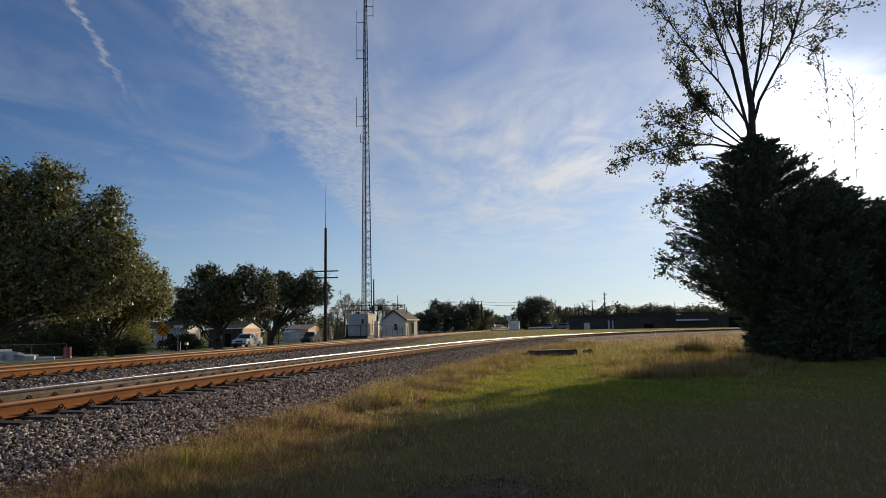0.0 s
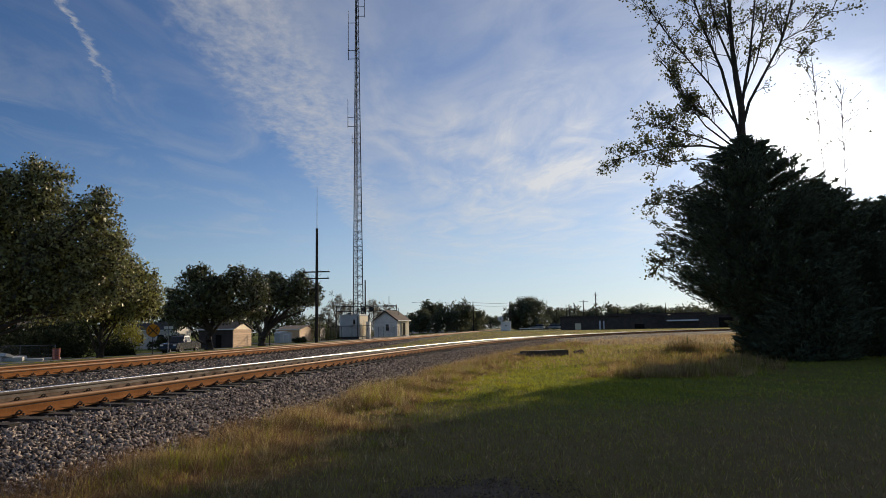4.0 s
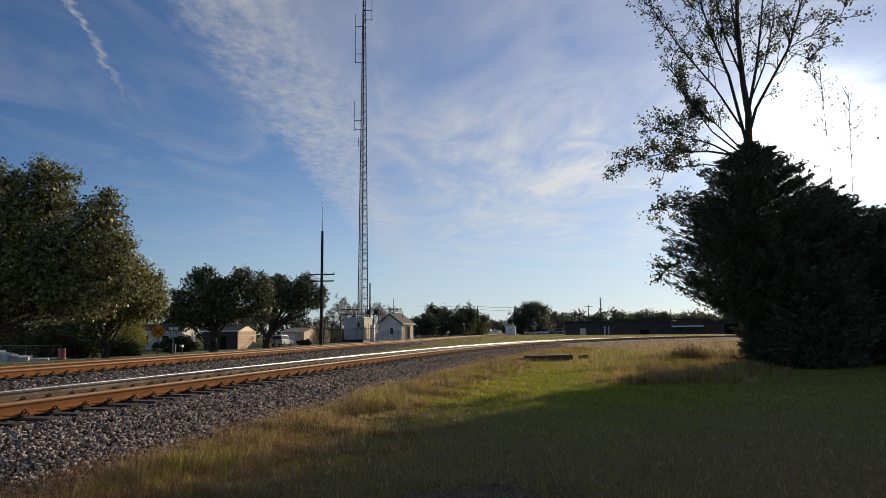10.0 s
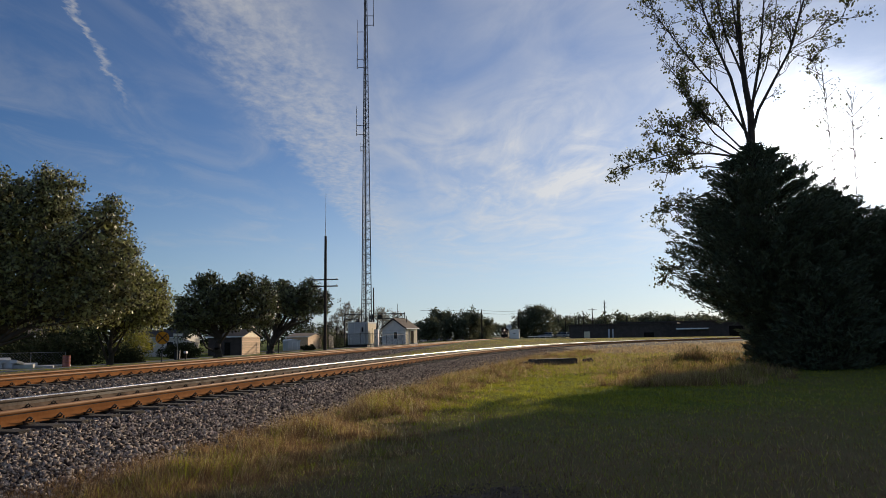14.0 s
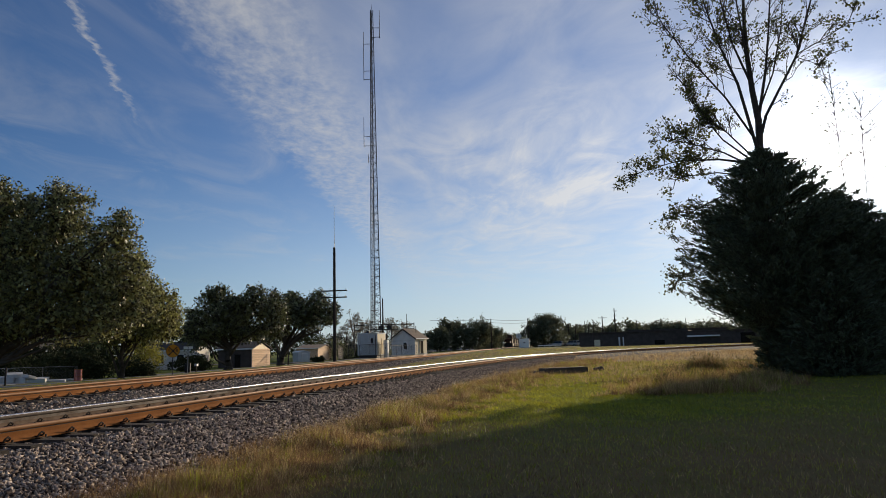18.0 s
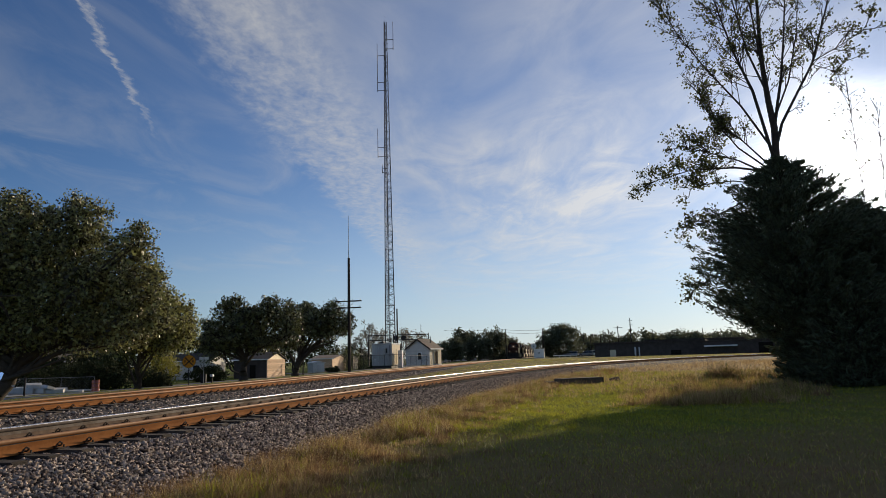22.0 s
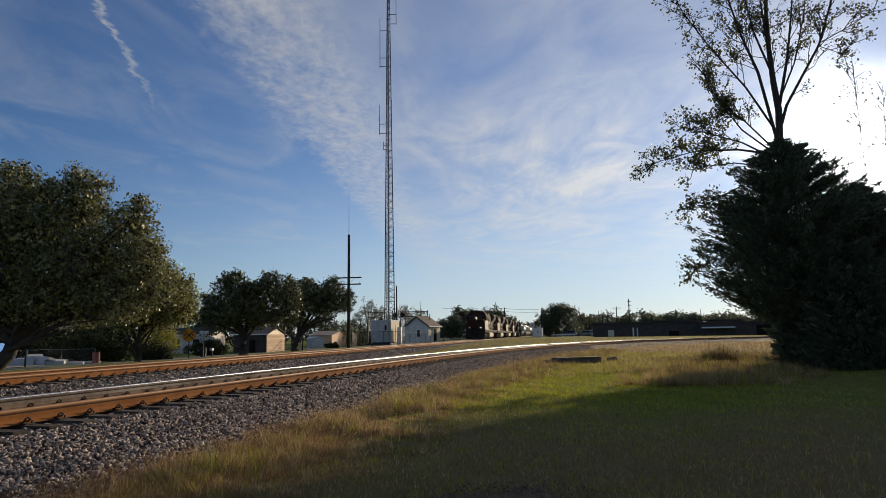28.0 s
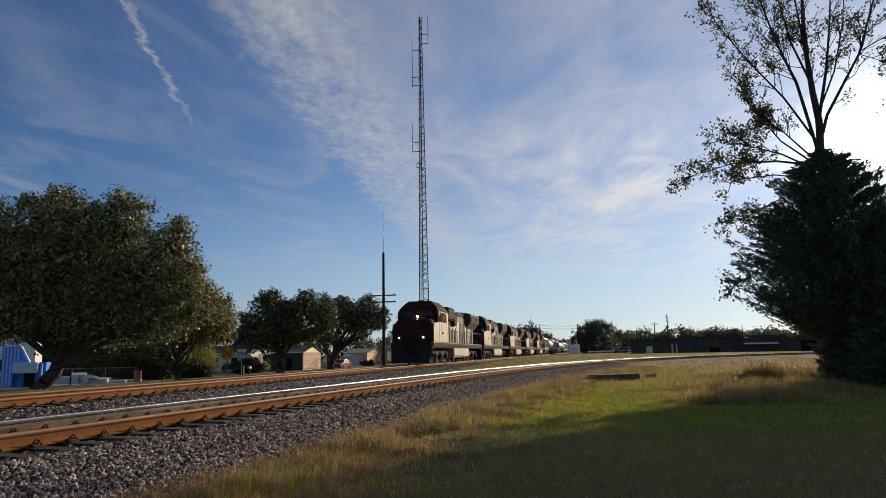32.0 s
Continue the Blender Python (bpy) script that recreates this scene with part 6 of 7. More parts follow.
def blue_shop():
    tr = thing("blue_kiosk", pose(-38.7, 53.0, -1.32, 0, 0, 24), "small bright blue kiosk with a pale box awning", "kiosk")
    part("body", bx((2.5, 1.8, 2.0), (0, 0, 0), bevel=0.03), BLUE, tr)
    part("doorway", bx((0.75, 0.08, 1.25), (0.1, -0.93, 0.0), bevel=0.01), DOORBLACK, tr)
    part("awning", bx((1.75, 0.75, 0.85), (-0.1, -1.28, 1.15), bevel=0.04), PALEBLUE, tr, "pale blue box awning over the doorway")
    for x in (-1.05, 0.95):
        part("side_fin", prism([(-1.6, 0.0), (-0.9, 0.0), (-0.9, 1.9), (-1.25, 1.9), (-1.45, 1.1)], 0.18, "x", x), BLUE, tr)
    gable = part("slanted_panel", prism([(-2.6, 0.0), (-2.6, 3.25), (-1.35, 3.35), (-0.6, 1.95), (-0.6, 0.0)], 0.2, "y", 1.9), BLUE, tr, "tall blue panel with a slanted end")
    part("panel_edge", prism([(-1.36, 3.42), (-1.2, 3.36), (-0.46, 1.96), (-0.62, 1.95)], 0.3, "y", 1.9), WHITE, gable, "white slanted edging")
    for i in range(5):
        part("panel_rib", bx((0.07, 0.05, 3.1), (-2.45 + i * 0.26, 1.77, 0.1)), PALEBLUE, gable)
    w = thing("white_building", pose(-49.4, 61.0, -1.32, 0, 0, 30), "plain white building behind the blue kiosk", "building")
    part("wall", bx((9.0, 6.0, 4.2), bevel=0.03), WHITE, w)
    part("roof", bx((9.4, 6.4, 0.25), (0, 0, 4.202), bevel=0.03), GREYBOX, w)
    part("window", bx((1.4, 0.06, 1.1), (2.0, -3.02, 1.2)), WINDOW, w)
    part("plinth", bx((9.1, 0.2, 0.7), (0, -3.1, 0)), DARKWALL, w)
    c = thing("parked_trailer", pose(-42.3, 54.5, -1.32, 0, 0, 20), "low dark trailer parked beside the kiosk", "trailer")
    part("bed", bx((2.6, 1.3, 0.45), (0, 0, 0.4), bevel=0.04), DARK_STEEL, c)
    for s_ in (-0.7, 0.7):
        part("wheel", rod((s_, -0.75, 0.3), (s_, -0.55, 0.3), 0.3, n=16), RUBBER, c)


blue_shop()


def slab(at, size, turn, label, mat=CONCRETE, tilt=0.0):
    tr = thing("concrete_slab", pose(*at, tilt, 0, turn), label, "concrete slab", "stacked slabs")
    part("body", bx(size, bevel=0.03), mat, tr)


for i, (dx, dy, s) in enumerate(((-41.2, 60.2, (2.2, 0.9, 0.30)), (-39.3, 61.0, (1.6, 0.8, 0.55)), (-43.3, 59.5, (2.4, 1.0, 0.5)), (-37.6, 62.0, (2.6, 0.5, 0.18)), (-35.8, 62.8, (2.2, 0.5, 0.18)), (-42.2, 60.9, (1.3, 1.1, 0.9)), (-40.2, 62.0, (1.5, 1.0, 0.7)), (-45.6, 58.6, (2.2, 1.0, 0.45)))):
    slab((dx, dy, -1.30), s, RNG.uniform(5, 35), "pale concrete slab lying beyond the road")
for dx, dy, dz, sz, tilt, turn in ((-39.2, 59.0, 0.0, (1.5, 1.1, 0.62), 6, 20), (-37.9, 59.4, 0.0, (1.3, 0.9, 0.5), -5, -15), (-38.6, 59.3, 0.55, (1.2, 0.8, 0.34), 14, 35), (-36.7, 59.6, 0.0, (1.5, 1.0, 0.42), 8, 10), (-40.4, 58.6, 0.0, (1.2, 1.0, 0.5), -9, 40), (-37.2, 59.0, 0.4, (1.0, 0.7, 0.26), -16, -25), (-35.6, 60.2, 0.0, (1.7, 0.6, 0.2), 3, 22)):
    slab((dx, dy, -1.31 + dz), sz, turn, "pale broken concrete slab thrown on a heap", CONCRETE, tilt)
brl = thing("oil_drum", pose(-34.75, 62.4, -1.32), "rusty dark red drum beside the fence", "drum")
part("shell", rod((0, 0, 0), (0, 0, 1.05), 0.33, n=20), CARRED, brl)
for _z in (0.0, 0.34, 0.68, 1.0):
    part("hoop", rod((0, 0, _z), (0, 0, _z + 0.05), 0.35, n=20), RUST, brl)
strip("pavement", [far_line(o, 2.0, 30, 66) for o in (31.0, 33.0, 35.0, 38.0, 41.0)], [-1.295, -1.25, -1.25, -1.25, -1.32], APRON, "pale dusty concrete yard beyond the road", "pavement")
utility_pole((-36.9, 55.5, -1.3), 1.5, (), "short dark timber post beside the slabs", 0.09)
def bare_patch():
    """Worn earth with clods and dead leaves in the lawn."""
    g = np.stack(np.meshgrid(np.linspace(-0.8, 0.8, 34), np.linspace(-0.6, 0.6, 28)), -1).reshape(-1, 2)
    r = np.hypot(g[:, 0] / 0.76, g[:, 1] / 0.56)
    x, y = g[:, 0] + 0.42, g[:, 1] + 6.5
    z = ground_z(x, y) + 0.040 * (1 - (r * (1 + 0.35 * np.sin(3.1 * np.arctan2(g[:, 1], g[:, 0]) + 0.7))) ** 2) + 0.007 * RNG.normal(size=len(r)) - 0.012
    i = (np.arange(33)[None, :] + np.arange(27)[:, None] * 34).ravel()
    me = mesh_np("bare_earth", np.c_[x, y, z], np.stack([i, i + 1, i + 35, i + 34], 1), [EARTH], smooth_shade=True)
    tagged(new("bare_earth", me), "worn patch of bare brown earth in the lawn", "bare earth", kind="stuff")
    n = 700
    a, q = RNG.uniform(0, 2 * np.pi, n), RNG.uniform(0, 1, n) ** 0.6
    px_, py_ = 0.42 + 0.9 * q * np.cos(a), 6.5 + 0.7 * q * np.sin(a)
    ob = stones("earth_clods", np.c_[px_, py_, ground_z(px_, py_) + 0.028], 0.006, "small clods and chips on the bare earth")
    ob.data.materials[0] = EARTH


bare_patch()
tr_ = thing("old_slab", pose(5.5, 35.2, -0.74, 0, 0, -66), "dark stained concrete block lying in the dry grass", "concrete block")
part("body", bx((0.8, 2.5, 0.40), (0, 0, -0.05), bevel=0.04), OLDSLAB, tr_)
part("step", bx((0.7, 0.6, 0.26), (0, -1.56, -0.03), bevel=0.03), OLDSLAB, tr_)
tr_ = thing("dirt_heap", pose(7.9, 38.2, -0.70), "small dark heap of earth in the meadow", "earth heap")
_bm = bmesh.new()
bmesh.ops.create_icosphere(_bm, subdivisions=3, radius=0.34)
for _v in _bm.verts:
    _v.co.z *= 0.6
    _v.co += Vector(noise.noise_vector(_v.co * 3)) * 0.12
part("body", _bm, OLDSLAB, tr_)


# ---- warehouses at the far side ----
def warehouse(x0, y0, x1, y1, depth, h, wall, label, doors, roof_mat=GREYBOX):
    p0, p1 = Vector((x0, y0, -0.1)), Vector((x1, y1, -0.1))
    d = p1 - p0
    a = math.degrees(math.atan2(d.y, d.x))
    L = d.length
    tr = thing("warehouse", pose(*p0, 0, 0, a), label, "warehouse")
    part("wall", bx((L, depth, h), (L / 2, depth / 2, 0)), wall, tr)
    part("roof", bx((L + 0.8, depth + 0.8, 0.25), (L / 2, depth / 2, h + 0.002), bevel=0.03), roof_mat, tr, "flat pale metal roof")
    n = max(int(L / 6), 1)
    for i in range(n):
        part("pilaster", bx((0.35, 0.12, h - 0.05), (L * (i + 0.5) / n, -0.06, 0)), wall, tr)
    for px_, w, hh, m_ in doors:
        part("door", bx((w, 0.12, hh), (px_, -0.07, 0.0), bevel=0.01), m_, tr)
    return tr


wh = warehouse(bearing_x(1002, 178), 178, bearing_x(1190, 168), 168, 16, 3.3, DARKWALL, "long low dark brick warehouse", ((4.6, 1.5, 1.7, CREAM), (10.2, 0.4, 2.2, GREYBOX), (11.2, 0.3, 2.2, GREYBOX), (20.0, 2.4, 1.2, DOORBLACK)), DARKWALL)
wh = warehouse(bearing_x(1186, 166), 166, bearing_x(1330, 158), 158, 14, 3.0, DARKWALL, "low brown warehouse with a pale loading canopy", ((14.0, 3.0, 2.4, DOORBLACK),), DARKWALL)
part("canopy", bx((7.2, 1.6, 0.32), (4.4, -0.9, 1.75), bevel=0.02), WHITE, wh, "pale metal loading canopy")
wh = warehouse(bearing_x(1090, 190), 190, bearing_x(1260, 182), 182, 12, 3.9, DARKWALL, "dark flat-roofed store behind the warehouse", (), DARKWALL)
wh = warehouse(bearing_x(1310, 150), 150, bearing_x(1640, 120), 120, 14, 3.4, DARKWALL, "long dark brick warehouse behind the evergreens", (), DARKWALL)
utility = thing("white_guard_rail", pose(bearing_x(950, 198), 198.0, -0.05), "low white guard rail beside parked cars", "guard rail")
part("rail", bx((7.0, 0.1, 0.25), (0, 0, 0.45), bevel=0.02), WHITE, utility)
for i in range(5):
    part("post", bx((0.12, 0.12, 0.46), (-3.2 + i * 1.6, 0.12, 0)), WHITE, utility)
for i in range(9):
    px = 742 + i * 9.3 + RNG.uniform(-5, 5)
    tr_ = thing("headstone", pose(bearing_x(px, 196), 196 + RNG.uniform(-3, 3), -0.12), "grey upright marker stone under the trees", "stone", "marker stones")
    part("stone", bx((0.6, 0.25, RNG.uniform(0.35, 0.8)), bevel=0.06), OLDSLAB if i % 3 else GALV, tr_)
    part("base", bx((1.0, 0.5, 0.16), (0, 0, -0.02), bevel=0.02), CONCRETE, tr_)


# ---- road vehicles ----
def wheel_parts(tr, x, y, r, w):
    wh = part("wheel", rod((-w / 2, 0, 0), (w / 2, 0, 0), r, n=24), RUBBER, tr, "black tyre")
    wh.matrix_basis = pose(x, y, r)
    s = 1 if x > 0 else -1
    part("rim", rod((s * w * 0.42, 0, 0), (s * (w / 2 + 0.012), 0, 0), r * 0.62, r * 0.56, 20), CHROME, wh, "bright alloy rim")
    for i in range(5):
        a = i * 2 * math.pi / 5
        part("spoke", rod((s * (w / 2 + 0.02), 0, 0), (s * (w / 2 + 0.02), r * 0.5 * math.cos(a), r * 0.5 * math.sin(a)), 0.03, n=5), DARK_STEEL, wh)
    return wh


def vehicle(kind, paint, label, category):
    """A road vehicle with its nose to local +y, wheels on z 0. Returns the thing and its wheels."""
    tr = thing(category.replace(" ", "_"), Matrix.Identity(4), label, category)
    if kind == "pickup":
        L, W, r, wb = 5.5, 1.92, 0.38, (1.75, -1.75)
        body = [(-2.75, 0.50), (-2.72, 1.12), (-0.55, 1.14), (-0.45, 1.16), (1.0, 1.16), (1.25, 1.14), (2.45, 1.04), (2.68, 0.92), (2.74, 0.50), (2.5, 0.42), (-2.6, 0.42)]
        cab = [(-0.55, 1.14), (-0.42, 1.78), (-0.25, 1.83), (0.55, 1.83), (0.75, 1.76), (1.28, 1.14)]
    elif kind == "suv":
        L, W, r, wb = 5.0, 1.95, 0.38, (1.55, -1.45)
        body = [(-2.5, 0.50), (-2.5, 1.12), (1.0, 1.14), (2.2, 1.05), (2.42, 0.92), (2.5, 0.52), (2.3, 0.42), (-2.4, 0.42)]
        cab = [(-2.48, 1.12), (-2.28, 1.80), (-2.0, 1.88), (0.3, 1.86), (0.5, 1.78), (1.15, 1.14)]
    else:
        L, W, r, wb = 4.7, 1.80, 0.32, (1.4, -1.35)
        body = [(-2.35, 0.40), (-2.33, 0.95), (-1.7, 1.0), (0.9, 0.98), (1.9, 0.86), (2.25, 0.72), (2.35, 0.45), (2.1, 0.30), (-2.2, 0.30)]
        cab = [(-1.75, 0.99), (-1.0, 1.40), (-0.5, 1.46), (0.1, 1.44), (0.9, 0.98)]
    bm = prism(body, W, "x")
    bmesh.ops.bevel(bm, geom=[e for e in bm.edges], offset=0.05, segments=2, affect="EDGES")
    # wheel arches
    part("body", bm, paint, tr, "painted body shell")
    for wy in wb:
        for s in (-1, 1):
            part("wheel_arch", rod((s * (W / 2 - 0.06), wy, r), (s * (W / 2 + 0.012), wy, r), r * 1.16, n=24), RUBBER, tr)
    bm = prism(cab, W - 0.16, "x")
    top = max(z for _, z in cab)
    low = min(z for _, z in cab)
    for v in bm.verts:
        v.co.x *= 1 - 0.13 * (v.co.z - low) / (top - low)
    bmesh.ops.bevel(bm, geom=[e for e in bm.edges], offset=0.035, segments=2, affect="EDGES")
    cb = part("cab", bm, paint, tr, "roof and pillars")

    def pane(pts_y, s):
        """Side pane between the given (y, z) corners."""
        b = bmesh.new()
        vs = []
        for yy, zz in pts_y:
            xx = (W / 2 - 0.08) * (1 - 0.13 * (zz - low) / (top - low)) + 0.012
            vs.append(b.verts.new((s * xx, yy, zz)))
        f = b.faces.new(vs)
        r_ = bmesh.ops.extrude_face_region(b, geom=[f])
        for v in r_["geom"]:
            if isinstance(v, bmesh.types.BMVert):
                v.co.x -= s * 0.02
        part("side_window", b, WINDOW, cb, "dark side glass")

    y0, y1 = cab[0][0], cab[-1][0]
    g0, g1 = low + 0.06, top - 0.12
    k0 = lambda z: y0 + (cab[1][0] - y0) * (z - low) / (cab[1][1] - low) + 0.10
    k1 = lambda z: y1 + (cab[-2][0] - y1) * (z - low) / (cab[-2][1] - low) - 0.10
    cuts = {"pickup": (0, 1), "suv": (0, 0.36, 0.68, 1), "sedan": (0, 0.5, 1)}[kind]
    for a, b_ in zip(cuts, cuts[1:]):
        for s in (-1, 1):
            e = 0.03
            L0, H0 = k0(g0) + (k1(g0) - k0(g0)) * a + e, k0(g1) + (k1(g1) - k0(g1)) * a + e
            L1, H1 = k0(g0) + (k1(g0) - k0(g0)) * b_ - e, k0(g1) + (k1(g1) - k0(g1)) * b_ - e
            pane([(L0, g0), (L1, g0), (H1, g1), (H0, g1)], s)
    for name, (ya, za), (yb, zb), sg in (("windscreen", cab[-1], cab[-2], 1), ("rear_window", cab[0], cab[1], -1)):
        p, q = Vector((0, ya, za)), Vector((0, yb, zb))
        d = q - p
        n = Vector((0, d.z, -d.y)).normalized() * (1 if sg > 0 else -1)
        b = bmesh.new()
        w0 = W / 2 - 0.18
        a_, c_ = p + d * 0.10 + n * 0.012, p + d * 0.9 + n * 0.012
        vs = [b.verts.new((x, v.y, v.z)) for x, v in ((-w0, a_), (w0, a_), (w0 * 0.9, c_), (-w0 * 0.9, c_))]
        f = b.faces.new(vs)
        r_ = bmesh.ops.extrude_face_region(b, geom=[f])
        for v in r_["geom"]:
            if isinstance(v, bmesh.types.BMVert):
                v.co -= n * 0.02
        part(name, b, WINDOW, cb, "dark glass")
    zl = 0.86 if kind != "sedan" else 0.68
    for s in (-1, 1):
        part("headlight", bx((0.34, 0.08, 0.17), (s * (W / 2 - 0.24), L / 2 - 0.07, zl - 0.08), bevel=0.02), LAMPCLEAR, tr)
        part("tail_light", bx((0.18, 0.06, 0.32), (s * (W / 2 - 0.12), -L / 2 - 0.0, zl - 0.05), bevel=0.02), LAMPRED, tr)
        part("mirror", bx((0.2, 0.12, 0.16), (s * (W / 2 + 0.07), y1 - 0.35, low + 0.02), bevel=0.03), paint, tr)
        part("door_line", bx((0.012, 0.02, low - 0.55), (s * (W / 2 + 0.002), -0.1 if kind == "suv" else y0 + 0.25, 0.52)), SIGN_BLACK, tr)
        part("door_handle", bx((0.03, 0.16, 0.035), (s * (W / 2 + 0.012), y0 + 0.45, low - 0.16), bevel=0.008), paint, tr)
    part("grille", bx((W * 0.52, 0.05, 0.24), (0, L / 2 - 0.03, zl - 0.14), bevel=0.015), SIGN_BLACK, tr, "dark grille")
    part("front_bumper", bx((W * 0.98, 0.16, 0.2), (0, L / 2 - 0.02, 0.42), bevel=0.04), DARK_STEEL if kind != "sedan" else paint, tr)
    part("rear_bumper", bx((W * 0.98, 0.14, 0.18), (0, -L / 2 + 0.0, 0.46), bevel=0.04), CHROME if kind == "pickup" else paint, tr)
    part("number_plate", bx((0.32, 0.02, 0.16), (0, -L / 2 - 0.075, 0.62)), WHITE, tr, "plain pale plate")
    if kind == "pickup":
        part("bed_floor", bx((W - 0.25, 2.0, 0.02), (0, -1.62, 1.145)), DARK_STEEL, tr, "dark open load bed")
        for s in (-1, 1):
            part("bed_rail", bx((0.10, 2.1, 0.12), (s * (W / 2 - 0.06), -1.62, 1.13), bevel=0.02), paint, tr)
        part("tailgate", bx((W - 0.08, 0.08, 0.14), (0, -2.68, 1.11), bevel=0.02), paint, tr)
    if kind == "suv":
        for s in (-1, 1):
            part("roof_rack", bx((0.05, 2.0, 0.06), (s * 0.6, -0.9, 1.89), bevel=0.01), DARK_STEEL, tr)
    wheels = [wheel_parts(tr, s * (W / 2 - 0.11), y, r, 0.24) for s in (-1, 1) for y in wb]
    return tr, wheels, r


LANES = {"in": -37.5, "out": -41.0}


def on_road(lane, y, heading):
    x = LANES[lane] + FAR_B * y
    z = float(np.interp(y, ROAD[2][:, 1], ROAD_Z)) + 0.085
    return pose(x, y, z, 0, 0, (180 if heading < 0 else 0) - math.degrees(HEAD))


PICKUP = vehicle("pickup", CARWHITE, "white pickup truck with an open load bed", "pickup truck")
DARK_PICKUP = vehicle("pickup", CARDARK, "dark blue pickup truck driving on the road", "pickup truck")
SUV = vehicle("suv", CARSILVER, "silver estate car with roof rails driving away", "car")
SEDAN = vehicle("sedan", CARRED, "dusty dark red saloon car approaching on the road", "car")
for px, y, paint, text in ((986, 236, CARSILVER, "silver car parked by the warehouse"), (997, 237, CARWHITE, "white car parked by the warehouse"), (960, 232, CARSILVER, "grey car parked under the tree")):
    v, _, _ = vehicle("suv", paint, text, "parked car")
    v.matrix_basis = pose(bearing_x(px, y), y, -0.06, 0, 0, 70)


# ---- the goods train ----
def bogie(tr, y, axles, gap, r):
    """A bogie under a rail vehicle: side frames and wheelsets."""
    b = part("bogie", bx((2.0, gap * (axles - 1) + 0.7, 0.28), (0, y, r + 0.02), bevel=0.04), LOCO_DARK, tr, "black bogie frame")
    out = []
    for s in (-1, 1):
        fr = part("side_frame", bx((0.16, gap * (axles - 1) + 1.2, 0.34), (s * 1.08, y, r + 0.04), bevel=0.06), LOCO_DARK, b)
    for i in range(axles):
        yy = y + (i - (axles - 1) / 2) * gap
        bm = rod((-0.75, 0, 0), (0.75, 0, 0), 0.09, n=10)
        for s in (-1, 1):
            rod((s * 0.70, 0, 0), (s * 0.80, 0, 0), r, n=28, bm=bm)
            rod((s * 0.80, 0, 0), (s * 0.84, 0, 0), r * 0.72, n=20, bm=bm)
            bx((0.03, r * 1.5, 0.08), (s * 0.855, 0, -0.04), bm=bm)
        w = part("wheelset", bm, LOCO_DARK, b, "steel wheels on an axle")
        w.matrix_basis = pose(0, yy, r)
        out.append((w, yy))
        for s in (-1, 1):
            part("axle_box", bx((0.2, 0.36, 0.36), (s * 1.18, yy, r - 0.16), bevel=0.05), LOCO_DARK, b)
            part("spring", rod((s * 1.16, yy + 0.42, r - 0.05), (s * 1.16, yy + 0.42, r + 0.3), 0.09, n=8), LOCO_DARK, b)
    return out


